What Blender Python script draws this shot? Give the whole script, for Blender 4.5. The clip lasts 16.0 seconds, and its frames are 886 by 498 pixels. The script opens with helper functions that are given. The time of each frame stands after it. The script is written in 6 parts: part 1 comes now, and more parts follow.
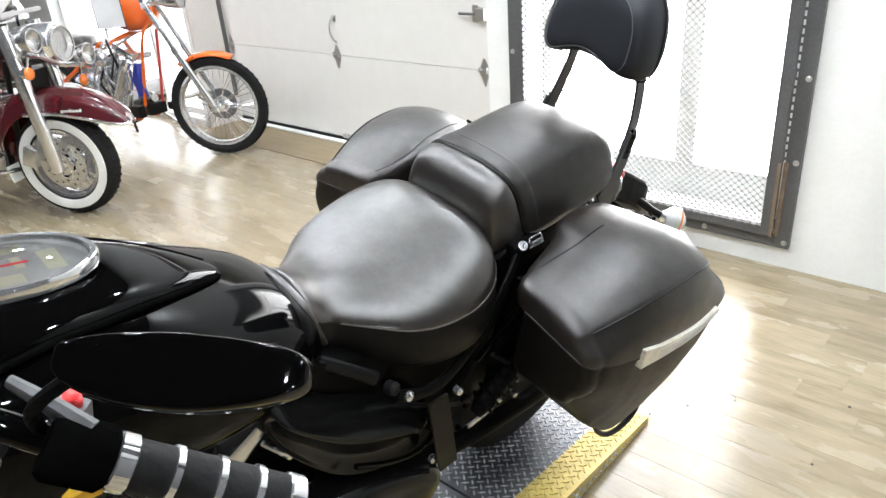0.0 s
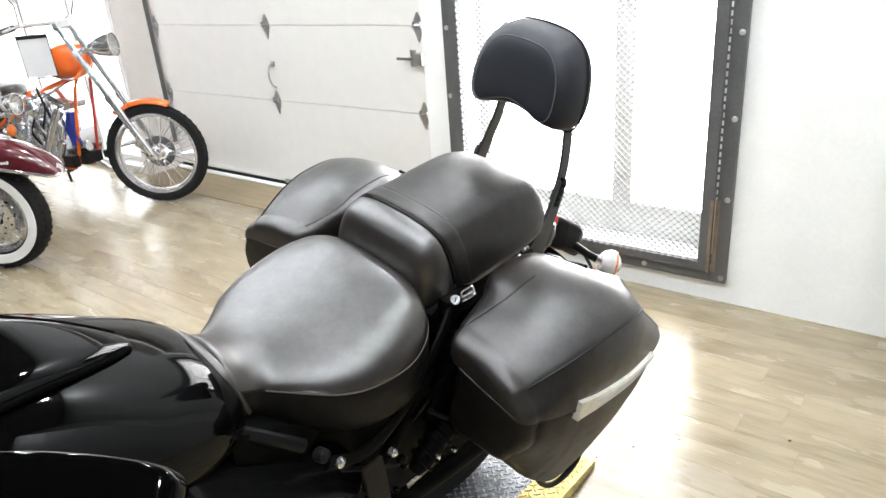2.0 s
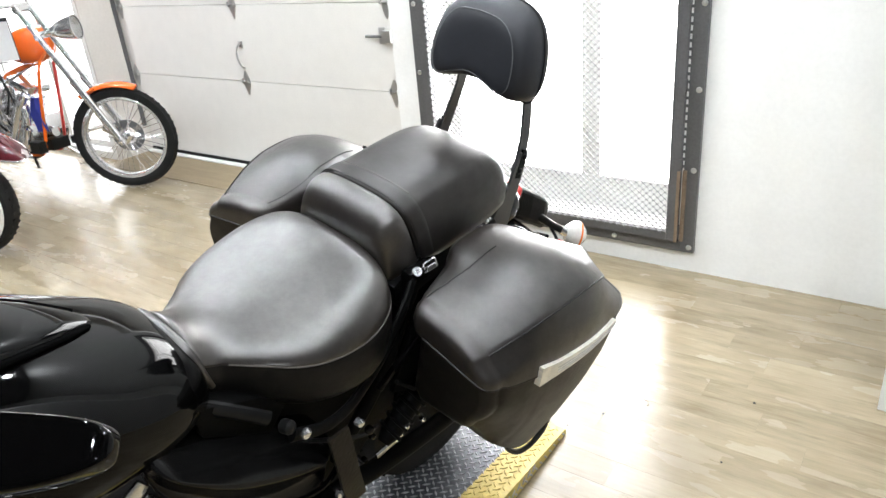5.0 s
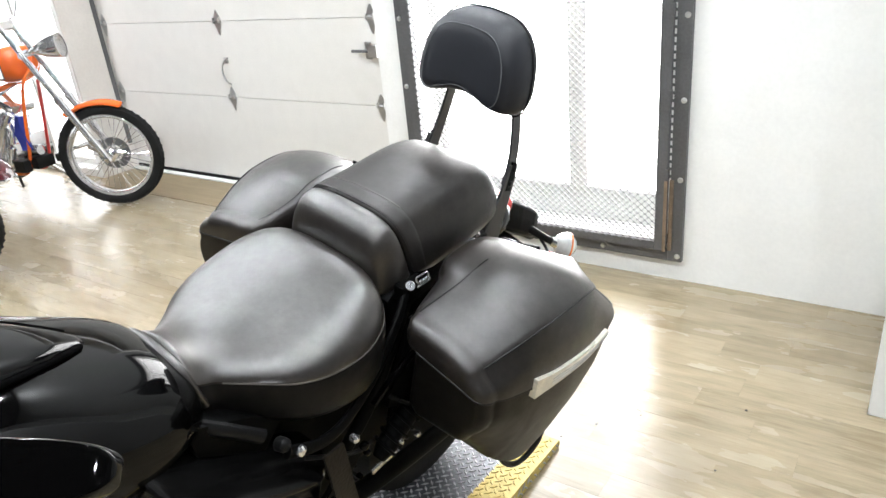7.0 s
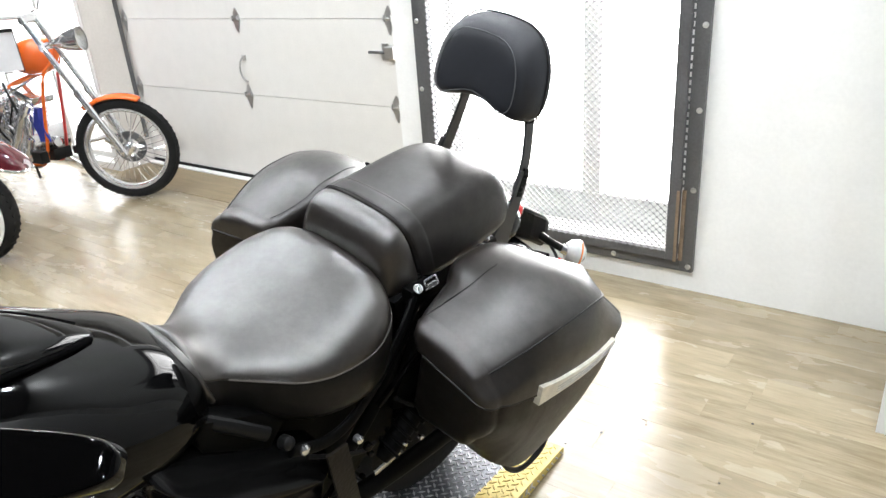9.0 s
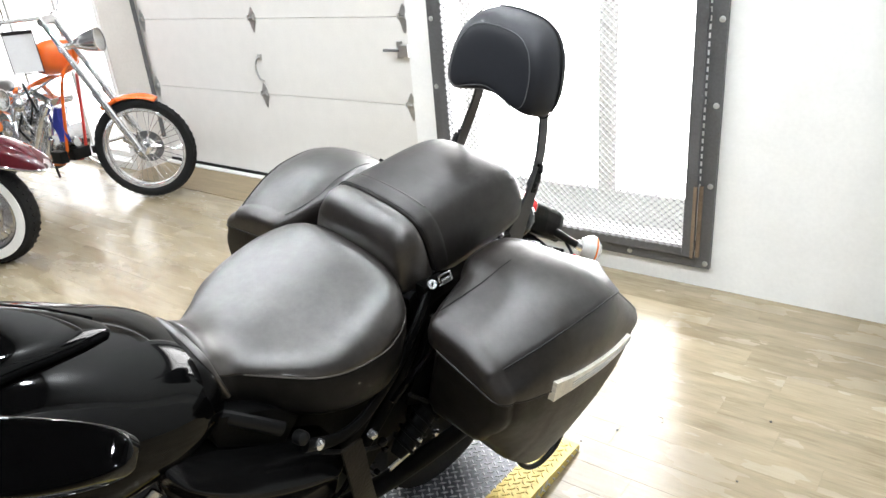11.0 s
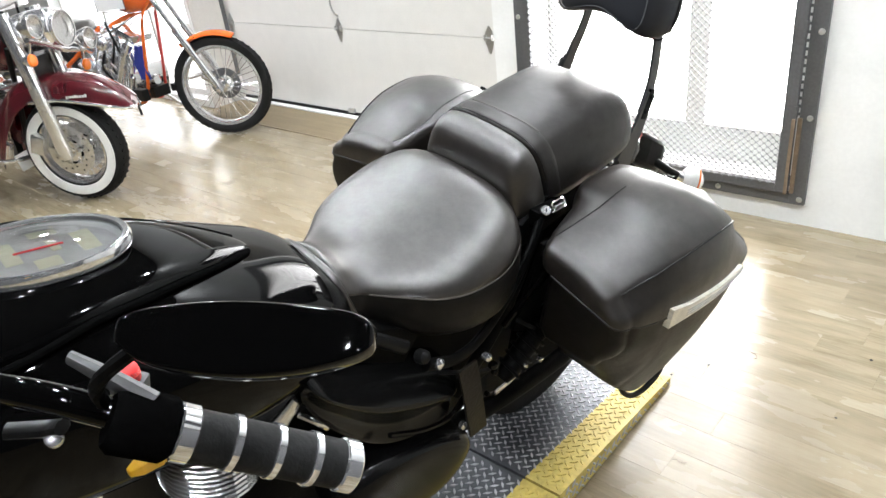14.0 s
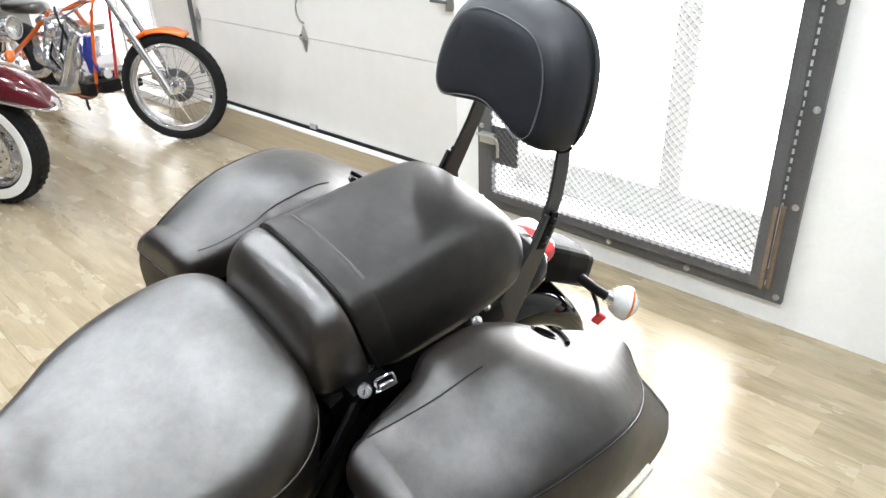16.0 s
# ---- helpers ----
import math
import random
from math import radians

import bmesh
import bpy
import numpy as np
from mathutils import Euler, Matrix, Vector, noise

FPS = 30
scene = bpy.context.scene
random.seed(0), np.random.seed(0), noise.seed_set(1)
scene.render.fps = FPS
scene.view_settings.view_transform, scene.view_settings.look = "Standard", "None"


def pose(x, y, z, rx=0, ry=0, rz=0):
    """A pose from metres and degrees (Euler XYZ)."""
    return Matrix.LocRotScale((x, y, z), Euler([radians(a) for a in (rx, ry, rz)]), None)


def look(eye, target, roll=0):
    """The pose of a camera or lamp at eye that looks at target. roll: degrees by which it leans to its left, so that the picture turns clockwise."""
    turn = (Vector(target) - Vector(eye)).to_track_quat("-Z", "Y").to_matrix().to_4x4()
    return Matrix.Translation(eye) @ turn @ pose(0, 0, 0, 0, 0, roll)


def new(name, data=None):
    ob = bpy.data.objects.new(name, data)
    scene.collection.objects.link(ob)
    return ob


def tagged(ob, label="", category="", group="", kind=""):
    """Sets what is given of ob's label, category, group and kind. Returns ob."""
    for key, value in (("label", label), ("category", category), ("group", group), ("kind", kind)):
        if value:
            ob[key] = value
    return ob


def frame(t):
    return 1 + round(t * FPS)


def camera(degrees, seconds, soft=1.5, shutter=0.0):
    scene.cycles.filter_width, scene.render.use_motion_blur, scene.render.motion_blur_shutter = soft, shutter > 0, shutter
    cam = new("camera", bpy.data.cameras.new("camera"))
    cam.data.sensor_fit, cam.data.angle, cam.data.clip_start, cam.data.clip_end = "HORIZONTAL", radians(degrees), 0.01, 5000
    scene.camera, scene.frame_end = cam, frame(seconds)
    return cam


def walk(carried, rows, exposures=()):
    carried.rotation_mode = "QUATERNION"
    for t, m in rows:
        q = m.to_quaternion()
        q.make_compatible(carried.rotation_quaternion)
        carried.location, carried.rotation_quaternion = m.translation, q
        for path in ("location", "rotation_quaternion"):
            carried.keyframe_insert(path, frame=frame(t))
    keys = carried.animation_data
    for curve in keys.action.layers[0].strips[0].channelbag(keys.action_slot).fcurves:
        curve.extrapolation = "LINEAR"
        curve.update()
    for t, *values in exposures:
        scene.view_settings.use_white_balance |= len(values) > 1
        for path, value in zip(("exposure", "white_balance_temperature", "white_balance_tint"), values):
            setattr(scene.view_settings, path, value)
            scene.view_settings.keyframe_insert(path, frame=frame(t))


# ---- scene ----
cam = camera(64.0, 16.0)
PATH = [
    (0.0, 0.7805, -1.0767, 1.5818, 64.345, 3.948, 41.301),
    (0.5, 0.8064, -1.0574, 1.5975, 65.104, 3.201, 39.390),
    (1.0, 0.8147, -1.0348, 1.6120, 67.033, 0.776, 38.141),
    (1.5, 0.8031, -1.0145, 1.6025, 66.469, 2.644, 37.071),
    (2.0, 0.7925, -1.0180, 1.6026, 67.017, 4.060, 37.043),
    (2.5, 0.7976, -1.0215, 1.5993, 66.754, 4.095, 36.711),
    (3.0, 0.7973, -1.0216, 1.5936, 65.852, 3.780, 36.947),
    (3.5, 0.8078, -1.0186, 1.5854, 65.797, 4.713, 38.247),
    (4.0, 0.8098, -1.0163, 1.5701, 63.517, 4.239, 38.312),
    (4.5, 0.8372, -1.0132, 1.5888, 64.460, 4.303, 36.245),
    (7.0, 0.8288, -1.0188, 1.5952, 66.140, 5.198, 33.697),
    (7.5, 0.8315, -1.0241, 1.5988, 66.150, 4.815, 33.716),
    (8.0, 0.8352, -1.0247, 1.5977, 66.336, 4.678, 33.369),
    (8.5, 0.8450, -1.0296, 1.5999, 66.531, 4.520, 33.602),
    (9.0, 0.8346, -1.0190, 1.6006, 66.434, 3.966, 35.227),
    (11.5, 0.8380, -1.0169, 1.5874, 66.168, 4.550, 36.634),
    (12.0, 0.8186, -0.9994, 1.5708, 63.834, 4.767, 36.642),
    (12.5, 0.7949, -1.0005, 1.5707, 63.906, 7.236, 37.602),
    (13.0, 0.7873, -0.9987, 1.5788, 66.579, 5.832, 40.761),
    (13.5, 0.7642, -1.0010, 1.5743, 64.657, 3.677, 42.335),
    (14.0, 0.7550, -1.1028, 1.5760, 62.100, 6.220, 40.706),
    (14.5, 0.7627, -1.1227, 1.5801, 63.199, 6.508, 38.608),
    (15.0, 0.8311, -0.9164, 1.6069, 66.240, 3.496, 44.270),
    (15.5, 0.8228, -0.7617, 1.5934, 64.633, 2.244, 43.793),
    (16.0, 0.6503, -0.5011, 1.5984, 62.148, 1.808, 43.298),
]
walk(cam, [(t, pose(x, y, z, rx, ry, rz)) for t, x, y, z, rx, ry, rz in PATH], [(0.0, 0.80, 6350, 10), (0.5, 0.78, 6400, 10), (14.5, 0.78, 6420, 10), (15.0, 0.80, 6420, 10), (16.0, 0.83, 6380, 10)])

# ---- world and lights ----
world = bpy.data.worlds.new("daylight")
scene.world = world
world.use_nodes = True
sky = world.node_tree.nodes.new("ShaderNodeTexSky")
sky.sky_type, sky.sun_disc, sky.sun_elevation, sky.sun_rotation = "NISHITA", False, radians(40), radians(20)
world.node_tree.links.new(sky.outputs[0], world.node_tree.nodes["Background"].inputs[0])
world.node_tree.nodes["Background"].inputs[1].default_value = 0.12


def lamp(name, kind, m, watts, color=(1, 1, 1)):
    data = bpy.data.lights.new(name, kind)
    data.energy, data.color = watts, color
    ob = new(name, data)
    ob.matrix_world = m
    return ob


MESH_Y, WALL_Y, DOOR_Y, CEIL = 2.03, 2.045, 2.385, 3.6
# daylight through the mesh door and the shop window
d = lamp("door_daylight", "AREA", look((-0.78, 2.30, 1.15), (-0.78, 0, 0.75)), 80, (1.0, 0.99, 0.98))
d.data.shape, d.data.size, d.data.size_y = "RECTANGLE", 1.25, 2.0
d = lamp("window_daylight", "AREA", look((-6.4, 2.20, 1.4), (-5.2, 0, 0.6)), 10, (1.0, 0.99, 0.98))
d.data.shape, d.data.size, d.data.size_y = "RECTANGLE", 3.0, 2.2


# ---- materials ----
def material(name, base, rough=0.5, metal=0.0, coat=0.0, bump=0.0, scale=40.0, vary=0.0, detail=4.0, spec=0.5, stretch=(1, 1, 1), rvary=0.0, dark=0.6):
    """A Principled surface with colour, gloss and relief broken up at two scales."""
    m = bpy.data.materials.new(name)
    m.use_nodes = True
    nt = m.node_tree
    b = nt.nodes["Principled BSDF"]
    b.inputs["Base Color"].default_value = (*base, 1)
    b.inputs["Roughness"].default_value, b.inputs["Metallic"].default_value = rough, metal
    b.inputs["Coat Weight"].default_value, b.inputs["Coat Roughness"].default_value = coat, 0.03
    b.inputs["Specular IOR Level"].default_value = spec
    if bump or vary or rvary:
        tc = nt.nodes.new("ShaderNodeTexCoord")
        mp = nt.nodes.new("ShaderNodeMapping")
        mp.inputs["Scale"].default_value = stretch
        nt.links.new(tc.outputs["Object"], mp.inputs[0])
        fine, broad = nt.nodes.new("ShaderNodeTexNoise"), nt.nodes.new("ShaderNodeTexNoise")
        fine.inputs["Scale"].default_value, fine.inputs["Detail"].default_value = scale, detail
        broad.inputs["Scale"].default_value, broad.inputs["Detail"].default_value = scale / 9, 3
        for n in (fine, broad):
            nt.links.new(mp.outputs[0], n.inputs["Vector"])
        if vary:
            ad = nt.nodes.new("ShaderNodeMath")
            ad.operation = "ADD"
            nt.links.new(fine.outputs[0], ad.inputs[0])
            nt.links.new(broad.outputs[0], ad.inputs[1])
            ramp = nt.nodes.new("ShaderNodeMapRange")
            ramp.inputs[1].default_value, ramp.inputs[2].default_value = 0.7, 1.3
            mix = nt.nodes.new("ShaderNodeMix")
            mix.data_type = "RGBA"
            mix.inputs[6].default_value = (*[c * (1 - vary * dark) for c in base], 1)
            mix.inputs[7].default_value = (*[min(1, c * (1 + vary * 0.6)) for c in base], 1)
            nt.links.new(ad.outputs[0], ramp.inputs[0])
            nt.links.new(ramp.outputs[0], mix.inputs[0])
            nt.links.new(mix.outputs[2], b.inputs["Base Color"])
        if rvary:
            rr = nt.nodes.new("ShaderNodeMapRange")
            rr.inputs[1].default_value, rr.inputs[2].default_value = 0.3, 0.7
            rr.inputs[3].default_value, rr.inputs[4].default_value = max(0, rough - rvary), rough + rvary
            nt.links.new(broad.outputs[0], rr.inputs[0])
            nt.links.new(rr.outputs[0], b.inputs["Roughness"])
        if bump:
            bm_ = nt.nodes.new("ShaderNodeBump")
            bm_.inputs["Strength"].default_value, bm_.inputs["Distance"].default_value = bump, 0.004
            nt.links.new(fine.outputs[0], bm_.inputs["Height"])
            nt.links.new(bm_.outputs[0], b.inputs["Normal"])
    return m


def glowing(name, color, strength):
    m = bpy.data.materials.new(name)
    m.use_nodes = True
    nt = m.node_tree
    nt.nodes.remove(nt.nodes["Principled BSDF"])
    e = nt.nodes.new("ShaderNodeEmission")
    e.inputs[0].default_value, e.inputs[1].default_value = (*color, 1), strength
    nt.links.new(e.outputs[0], nt.nodes["Material Output"].inputs[0])
    return m


def clear(name, color=(1, 1, 1), rough=0.02):
    m = material(name, color, rough)
    b = m.node_tree.nodes["Principled BSDF"]
    b.inputs["Transmission Weight"].default_value, b.inputs["IOR"].default_value = 1.0, 1.45
    return m


WHITE = material("white_wall_paint", (0.80, 0.80, 0.78), 0.55, bump=0.25, scale=60, vary=0.05)
DOORWHITE = material("white_door_paint", (0.71, 0.695, 0.66), 0.4, bump=0.12, scale=90, vary=0.05)
GREYWALL = material("grey_wall_paint", (0.06, 0.06, 0.062), 0.8, bump=0.2, scale=50, vary=0.08)
CEILING = material("dark_ceiling_paint", (0.03, 0.03, 0.032), 0.8, bump=0.2, scale=50, vary=0.04)
JAMB = material("beige_jamb_paint", (0.62, 0.59, 0.55), 0.5, bump=0.15, scale=50, vary=0.08)
STEEL = material("grey_steel", (0.11, 0.11, 0.112), 0.5, 0.3, bump=0.3, scale=80, vary=0.25, rvary=0.1)
RUSTY = material("worn_brown_steel", (0.22, 0.16, 0.11), 0.6, 0.3, bump=0.4, scale=90, vary=0.4)
GALV = material("galvanised_steel", (0.55, 0.55, 0.54), 0.38, 0.9, bump=0.1, scale=80, vary=0.15)
CHROME = material("chrome", (0.82, 0.82, 0.83), 0.09, 0.9, vary=0.06, scale=30, rvary=0.05)
ALU = material("brushed_aluminium", (0.74, 0.74, 0.74), 0.26, 0.9, bump=0.05, scale=120, vary=0.1)


def leather(name, base, worn, rough, spec, patch, coat=0.0, ior=1.5):
    """Black hide with fine pebble grain, soft creases and rubbed brownish patches."""
    m = material(name, base, rough, bump=0.12, scale=700, vary=0.4, spec=spec, rvary=0.06)
    nt = m.node_tree
    b = nt.nodes["Principled BSDF"]
    b.inputs["Coat Weight"].default_value, b.inputs["Coat Roughness"].default_value = coat, 0.34
    b.inputs["Specular Tint"].default_value = (1.0, 0.985, 0.965, 1)
    b.inputs["IOR"].default_value = ior
    tc = nt.nodes.new("ShaderNodeTexCoord")
    big, mid = nt.nodes.new("ShaderNodeTexNoise"), nt.nodes.new("ShaderNodeTexNoise")
    big.inputs["Scale"].default_value, big.inputs["Detail"].default_value = patch, 5
    mid.inputs["Scale"].default_value, mid.inputs["Detail"].default_value = patch * 9, 5
    for n in (big, mid):
        nt.links.new(tc.outputs["Object"], n.inputs["Vector"])
    ml = nt.nodes.new("ShaderNodeMath")
    ml.operation = "MULTIPLY_ADD"
    ml.inputs[1].default_value = 0.28
    nt.links.new(mid.outputs[0], ml.inputs[0])
    nt.links.new(big.outputs[0], ml.inputs[2])
    mr = nt.nodes.new("ShaderNodeMapRange")
    mr.inputs[1].default_value, mr.inputs[2].default_value = 0.46, 0.92
    nt.links.new(ml.outputs[0], mr.inputs[0])
    mix = nt.nodes.new("ShaderNodeMix")
    mix.data_type = "RGBA"
    old = b.inputs["Base Color"].links[0].from_socket
    mix.inputs[7].default_value = (*worn, 1)
    nt.links.new(mr.outputs[0], mix.inputs[0])
    nt.links.new(old, mix.inputs[6])
    nt.links.new(mix.outputs[2], b.inputs["Base Color"])
    # rubbed shine: speckled, blotchy gloss
    speck = nt.nodes.new("ShaderNodeTexNoise")
    speck.inputs["Scale"].default_value, speck.inputs["Detail"].default_value, speck.inputs["Roughness"].default_value = patch * 26, 7, 0.75
    nt.links.new(tc.outputs["Object"], speck.inputs["Vector"])
    sm = nt.nodes.new("ShaderNodeMath")
    sm.operation = "ADD"
    nt.links.new(speck.outputs[0], sm.inputs[0])
    nt.links.new(mid.outputs[0], sm.inputs[1])
    for socket, low, high in (("Roughness", rough + 0.03, rough - 0.02), ("Specular IOR Level", spec * 0.91, spec * 1.08)):
        rr = nt.nodes.new("ShaderNodeMapRange")
        rr.inputs[1].default_value, rr.inputs[2].default_value, rr.inputs[3].default_value, rr.inputs[4].default_value = 0.78, 1.22, low, high
        nt.links.new(sm.outputs[0], rr.inputs[0])
        nt.links.new(rr.outputs[0], b.inputs[socket])
    return m


LEATHER = leather("black_leather", (0.0035, 0.0032, 0.0031), (0.022, 0.0166, 0.0130), 0.34, 0.98, 3.2, 0.0, 1.62)
# seat leather made darker and duller: puts the shade on the flank into colour
SIDE_SHADE = leather("shaded_side_leather", (0.0030, 0.0028, 0.0027), (0.007, 0.0060, 0.0052), 0.46, 0.20, 3.2, 0.0)
SEAM = material("worn_seam", (0.10, 0.09, 0.08), 0.6, bump=0.3, scale=400, vary=0.4)
PILLION = leather("black_seat_vinyl", (0.0035, 0.0032, 0.0031), (0.012, 0.0095, 0.0080), 0.38, 0.45, 3.2, 0.0)
ARM = material("worn_black_steel", (0.022, 0.022, 0.023), 0.40, 0.2, bump=0.1, scale=150, vary=0.3, spec=0.6)
BAGLEATHER = leather("black_bag_vinyl", (0.0032, 0.0029, 0.0027), (0.019, 0.0140, 0.0108), 0.36, 0.88, 3.6, 0.0)
# darker, duller copy of the bag vinyl that paints shade on the bag's sides
BAGSHADE = leather("shaded_bag_vinyl", (0.0030, 0.0027, 0.0025), (0.009, 0.0070, 0.0056), 0.42, 0.20, 3.6, 0.0)
WORNEDGE = material("rubbed_leather_edge", (0.038, 0.033, 0.029), 0.55, bump=0.3, scale=300, vary=0.5)
PIPING = material("black_piping", (0.006, 0.006, 0.006), 0.5, spec=0.3, bump=0.2, scale=300, vary=0.2)
THREAD = material("grey_thread", (0.09, 0.095, 0.10), 0.7, bump=0.3, scale=500, vary=0.2)
PADCLOTH = material("black_pad_vinyl", (0.013, 0.0145, 0.019), 0.50, bump=0.10, scale=600, vary=0.35, rvary=0.06)
GLOSS = material("gloss_black_paint", (0.0012, 0.0012, 0.0012), 0.05, spec=0.14, vary=0.1, scale=20, rvary=0.03)
SATIN = material("satin_black_metal", (0.006, 0.006, 0.006), 0.34, 0.0, spec=0.22, bump=0.1, scale=150, vary=0.2, rvary=0.06)
DARK = material("matt_black_metal", (0.0015, 0.0015, 0.0015), 0.55, bump=0.15, scale=150, vary=0.3, spec=0.08)
# dull plastic; also colours the shade in the console gap and mounting hole
HOLLOW = material("dull_black_plastic_and_shade", (0.0025, 0.0025, 0.0025), 0.8, bump=0.1, scale=200, vary=0.2, spec=0.0)
PLASTIC = material("black_plastic", (0.007, 0.007, 0.007), 0.4, bump=0.2, scale=200, vary=0.2)
RUBBER = material("tyre_rubber", (0.010, 0.010, 0.010), 0.7, spec=0.2, bump=0.3, scale=120, vary=0.3)
MESHSTEEL = material("grey_mesh_steel", (0.13, 0.13, 0.132), 0.45, 0.3, bump=0.2, scale=80, vary=0.25, rvary=0.1)
WHITEWALL = material("white_tyre_wall", (0.78, 0.78, 0.75), 0.5, bump=0.1, scale=60, vary=0.08)
ORANGE = material("orange_paint", (0.75, 0.13, 0.015), 0.2, coat=0.8, vary=0.08, scale=15)
REDPAINT = material("red_cable", (0.62, 0.05, 0.04), 0.35, vary=0.1, scale=60)
MAROON = material("maroon_paint", (0.075, 0.008, 0.012), 0.18, coat=1.0, vary=0.15, scale=18)
AMBER = material("amber_lens", (0.80, 0.18, 0.02), 0.15, coat=0.6, vary=0.1, scale=120)
REDLENS = material("red_lens", (0.55, 0.02, 0.02), 0.15, coat=0.6, vary=0.1, scale=120)
YELLOWSW = material("yellow_plastic", (0.85, 0.48, 0.02), 0.4, vary=0.06, scale=90)
REDSW = material("red_plastic", (0.75, 0.03, 0.03), 0.4, vary=0.06, scale=90)
BLUECLOTH = material("blue_cloth", (0.02, 0.03, 0.22), 0.85, bump=0.5, scale=200, vary=0.3)
PAPER = material("paper_sheet", (0.72, 0.72, 0.72), 0.7, bump=0.1, scale=60, vary=0.05)
LENS = clear("lamp_glass", (0.95, 0.95, 0.95), 0.08)
PANE = clear("window_glass", (1, 1, 1), 0.0)
# worn lug tops, lighter than the plate so the colour also paints their highlights
LUG = material("worn_highlit_lug_steel", (0.52, 0.52, 0.53), 0.38, 0.4, bump=0.2, scale=90, vary=0.4, rvary=0.1)
SIDECOVER = material("semi_gloss_black", (0.004, 0.004, 0.004), 0.17, bump=0.02, scale=300, vary=0.2, spec=0.16)
POLISHED = material("polished_metal", (0.80, 0.80, 0.81), 0.14, 0.85, vary=0.2, scale=40, rvary=0.07)
PEARL = material("pale_signal_lens", (0.66, 0.66, 0.63), 0.10, coat=1.0, vary=0.15, scale=120)
PLATE = material("diamond_steel", (0.135, 0.14, 0.15), 0.45, 0.7, bump=0.25, scale=70, vary=0.3, rvary=0.1)
YELLOW = material("yellow_paint_on_steel", (0.58, 0.455, 0.12), 0.5, 0.1, bump=0.3, scale=60, vary=0.35)
REFLECTOR = material("pale_reflector_strip", (0.72, 0.68, 0.58), 0.3, 0.2, bump=0.2, scale=60, vary=0.3, stretch=(1, 6, 6))
OUTSIDE = glowing("bright_outdoors", (1.0, 1.0, 1.0), 3.3)
BULB = glowing("lamp_glow", (0.92, 0.96, 1.0), 655.0)


def wood():
    """Light vinyl planks: each one its own tone, grain along its length, worn pale patches."""
    m = bpy.data.materials.new("vinyl_planks")
    m.use_nodes = True
    nt = m.node_tree
    b = nt.nodes["Principled BSDF"]
    tc, info, geo = nt.nodes.new("ShaderNodeTexCoord"), nt.nodes.new("ShaderNodeObjectInfo"), nt.nodes.new("ShaderNodeNewGeometry")
    rnd = nt.nodes.new("ShaderNodeMath")
    rnd.operation = "ADD"
    nt.links.new(info.outputs["Random"], rnd.inputs[0])
    nt.links.new(geo.outputs["Random Per Island"], rnd.inputs[1])
    off = nt.nodes.new("ShaderNodeCombineXYZ")
    k = nt.nodes.new("ShaderNodeMath")
    k.operation = "MULTIPLY"
    k.inputs[1].default_value = 37.0
    nt.links.new(rnd.outputs[0], k.inputs[0])
    nt.links.new(k.outputs[0], off.inputs[0])
    nt.links.new(k.outputs[0], off.inputs[1])
    add = nt.nodes.new("ShaderNodeVectorMath")
    nt.links.new(tc.outputs["Object"], add.inputs[0])
    nt.links.new(off.outputs[0], add.inputs[1])

    def noise_at(sx, sy, scale, detail, rough=0.6):
        mp, n = nt.nodes.new("ShaderNodeMapping"), nt.nodes.new("ShaderNodeTexNoise")
        mp.inputs["Scale"].default_value = (sx, sy, 1)
        n.inputs["Scale"].default_value, n.inputs["Detail"].default_value, n.inputs["Roughness"].default_value = scale, detail, rough
        nt.links.new(add.outputs[0], mp.inputs[0])
        nt.links.new(mp.outputs[0], n.inputs["Vector"])
        return n

    grain, streak, blotch = noise_at(1.2, 18, 6, 8, 0.7), noise_at(0.9, 5.0, 3.0, 5, 0.6), noise_at(0.9, 2.6, 2.2, 4)
    ramp = nt.nodes.new("ShaderNodeValToRGB")
    ramp.color_ramp.elements[0].position, ramp.color_ramp.elements[1].position = 0.33, 0.68
    ramp.color_ramp.elements[0].color = (0.113, 0.081, 0.044, 1)
    ramp.color_ramp.elements[1].color = (0.339, 0.282, 0.186, 1)
    e = ramp.color_ramp.elements.new(0.50)
    e.color = (0.220, 0.173, 0.104, 1)
    s1 = nt.nodes.new("ShaderNodeMath")
    s1.operation = "MULTIPLY_ADD"
    s1.inputs[1].default_value = 0.40
    nt.links.new(grain.outputs[0], s1.inputs[0])
    s2 = nt.nodes.new("ShaderNodeMath")
    s2.operation = "MULTIPLY_ADD"
    s2.inputs[1].default_value = 0.55
    nt.links.new(streak.outputs[0], s2.inputs[0])
    fr = nt.nodes.new("ShaderNodeMath")
    fr.operation = "MULTIPLY_ADD"
    fr.inputs[1].default_value, fr.inputs[2].default_value = 0.125, -0.068
    nt.links.new(rnd.outputs[0], fr.inputs[0])
    nt.links.new(fr.outputs[0], s2.inputs[2])
    nt.links.new(s2.outputs[0], s1.inputs[2])
    nt.links.new(s1.outputs[0], ramp.inputs[0])
    mix = nt.nodes.new("ShaderNodeMix")
    mix.data_type = "RGBA"
    mix.inputs[7].default_value = (0.316, 0.269, 0.185, 1)
    mr = nt.nodes.new("ShaderNodeMapRange")
    mr.inputs[1].default_value, mr.inputs[2].default_value, mr.inputs[4].default_value = 0.40, 0.76, 0.75
    nt.links.new(blotch.outputs[0], mr.inputs[0])
    nt.links.new(mr.outputs[0], mix.inputs[0])
    nt.links.new(ramp.outputs[0], mix.inputs[6])
    scuff, spread = noise_at(1.3, 14, 4.5, 6, 0.65), noise_at(1, 1, 1.1, 2)
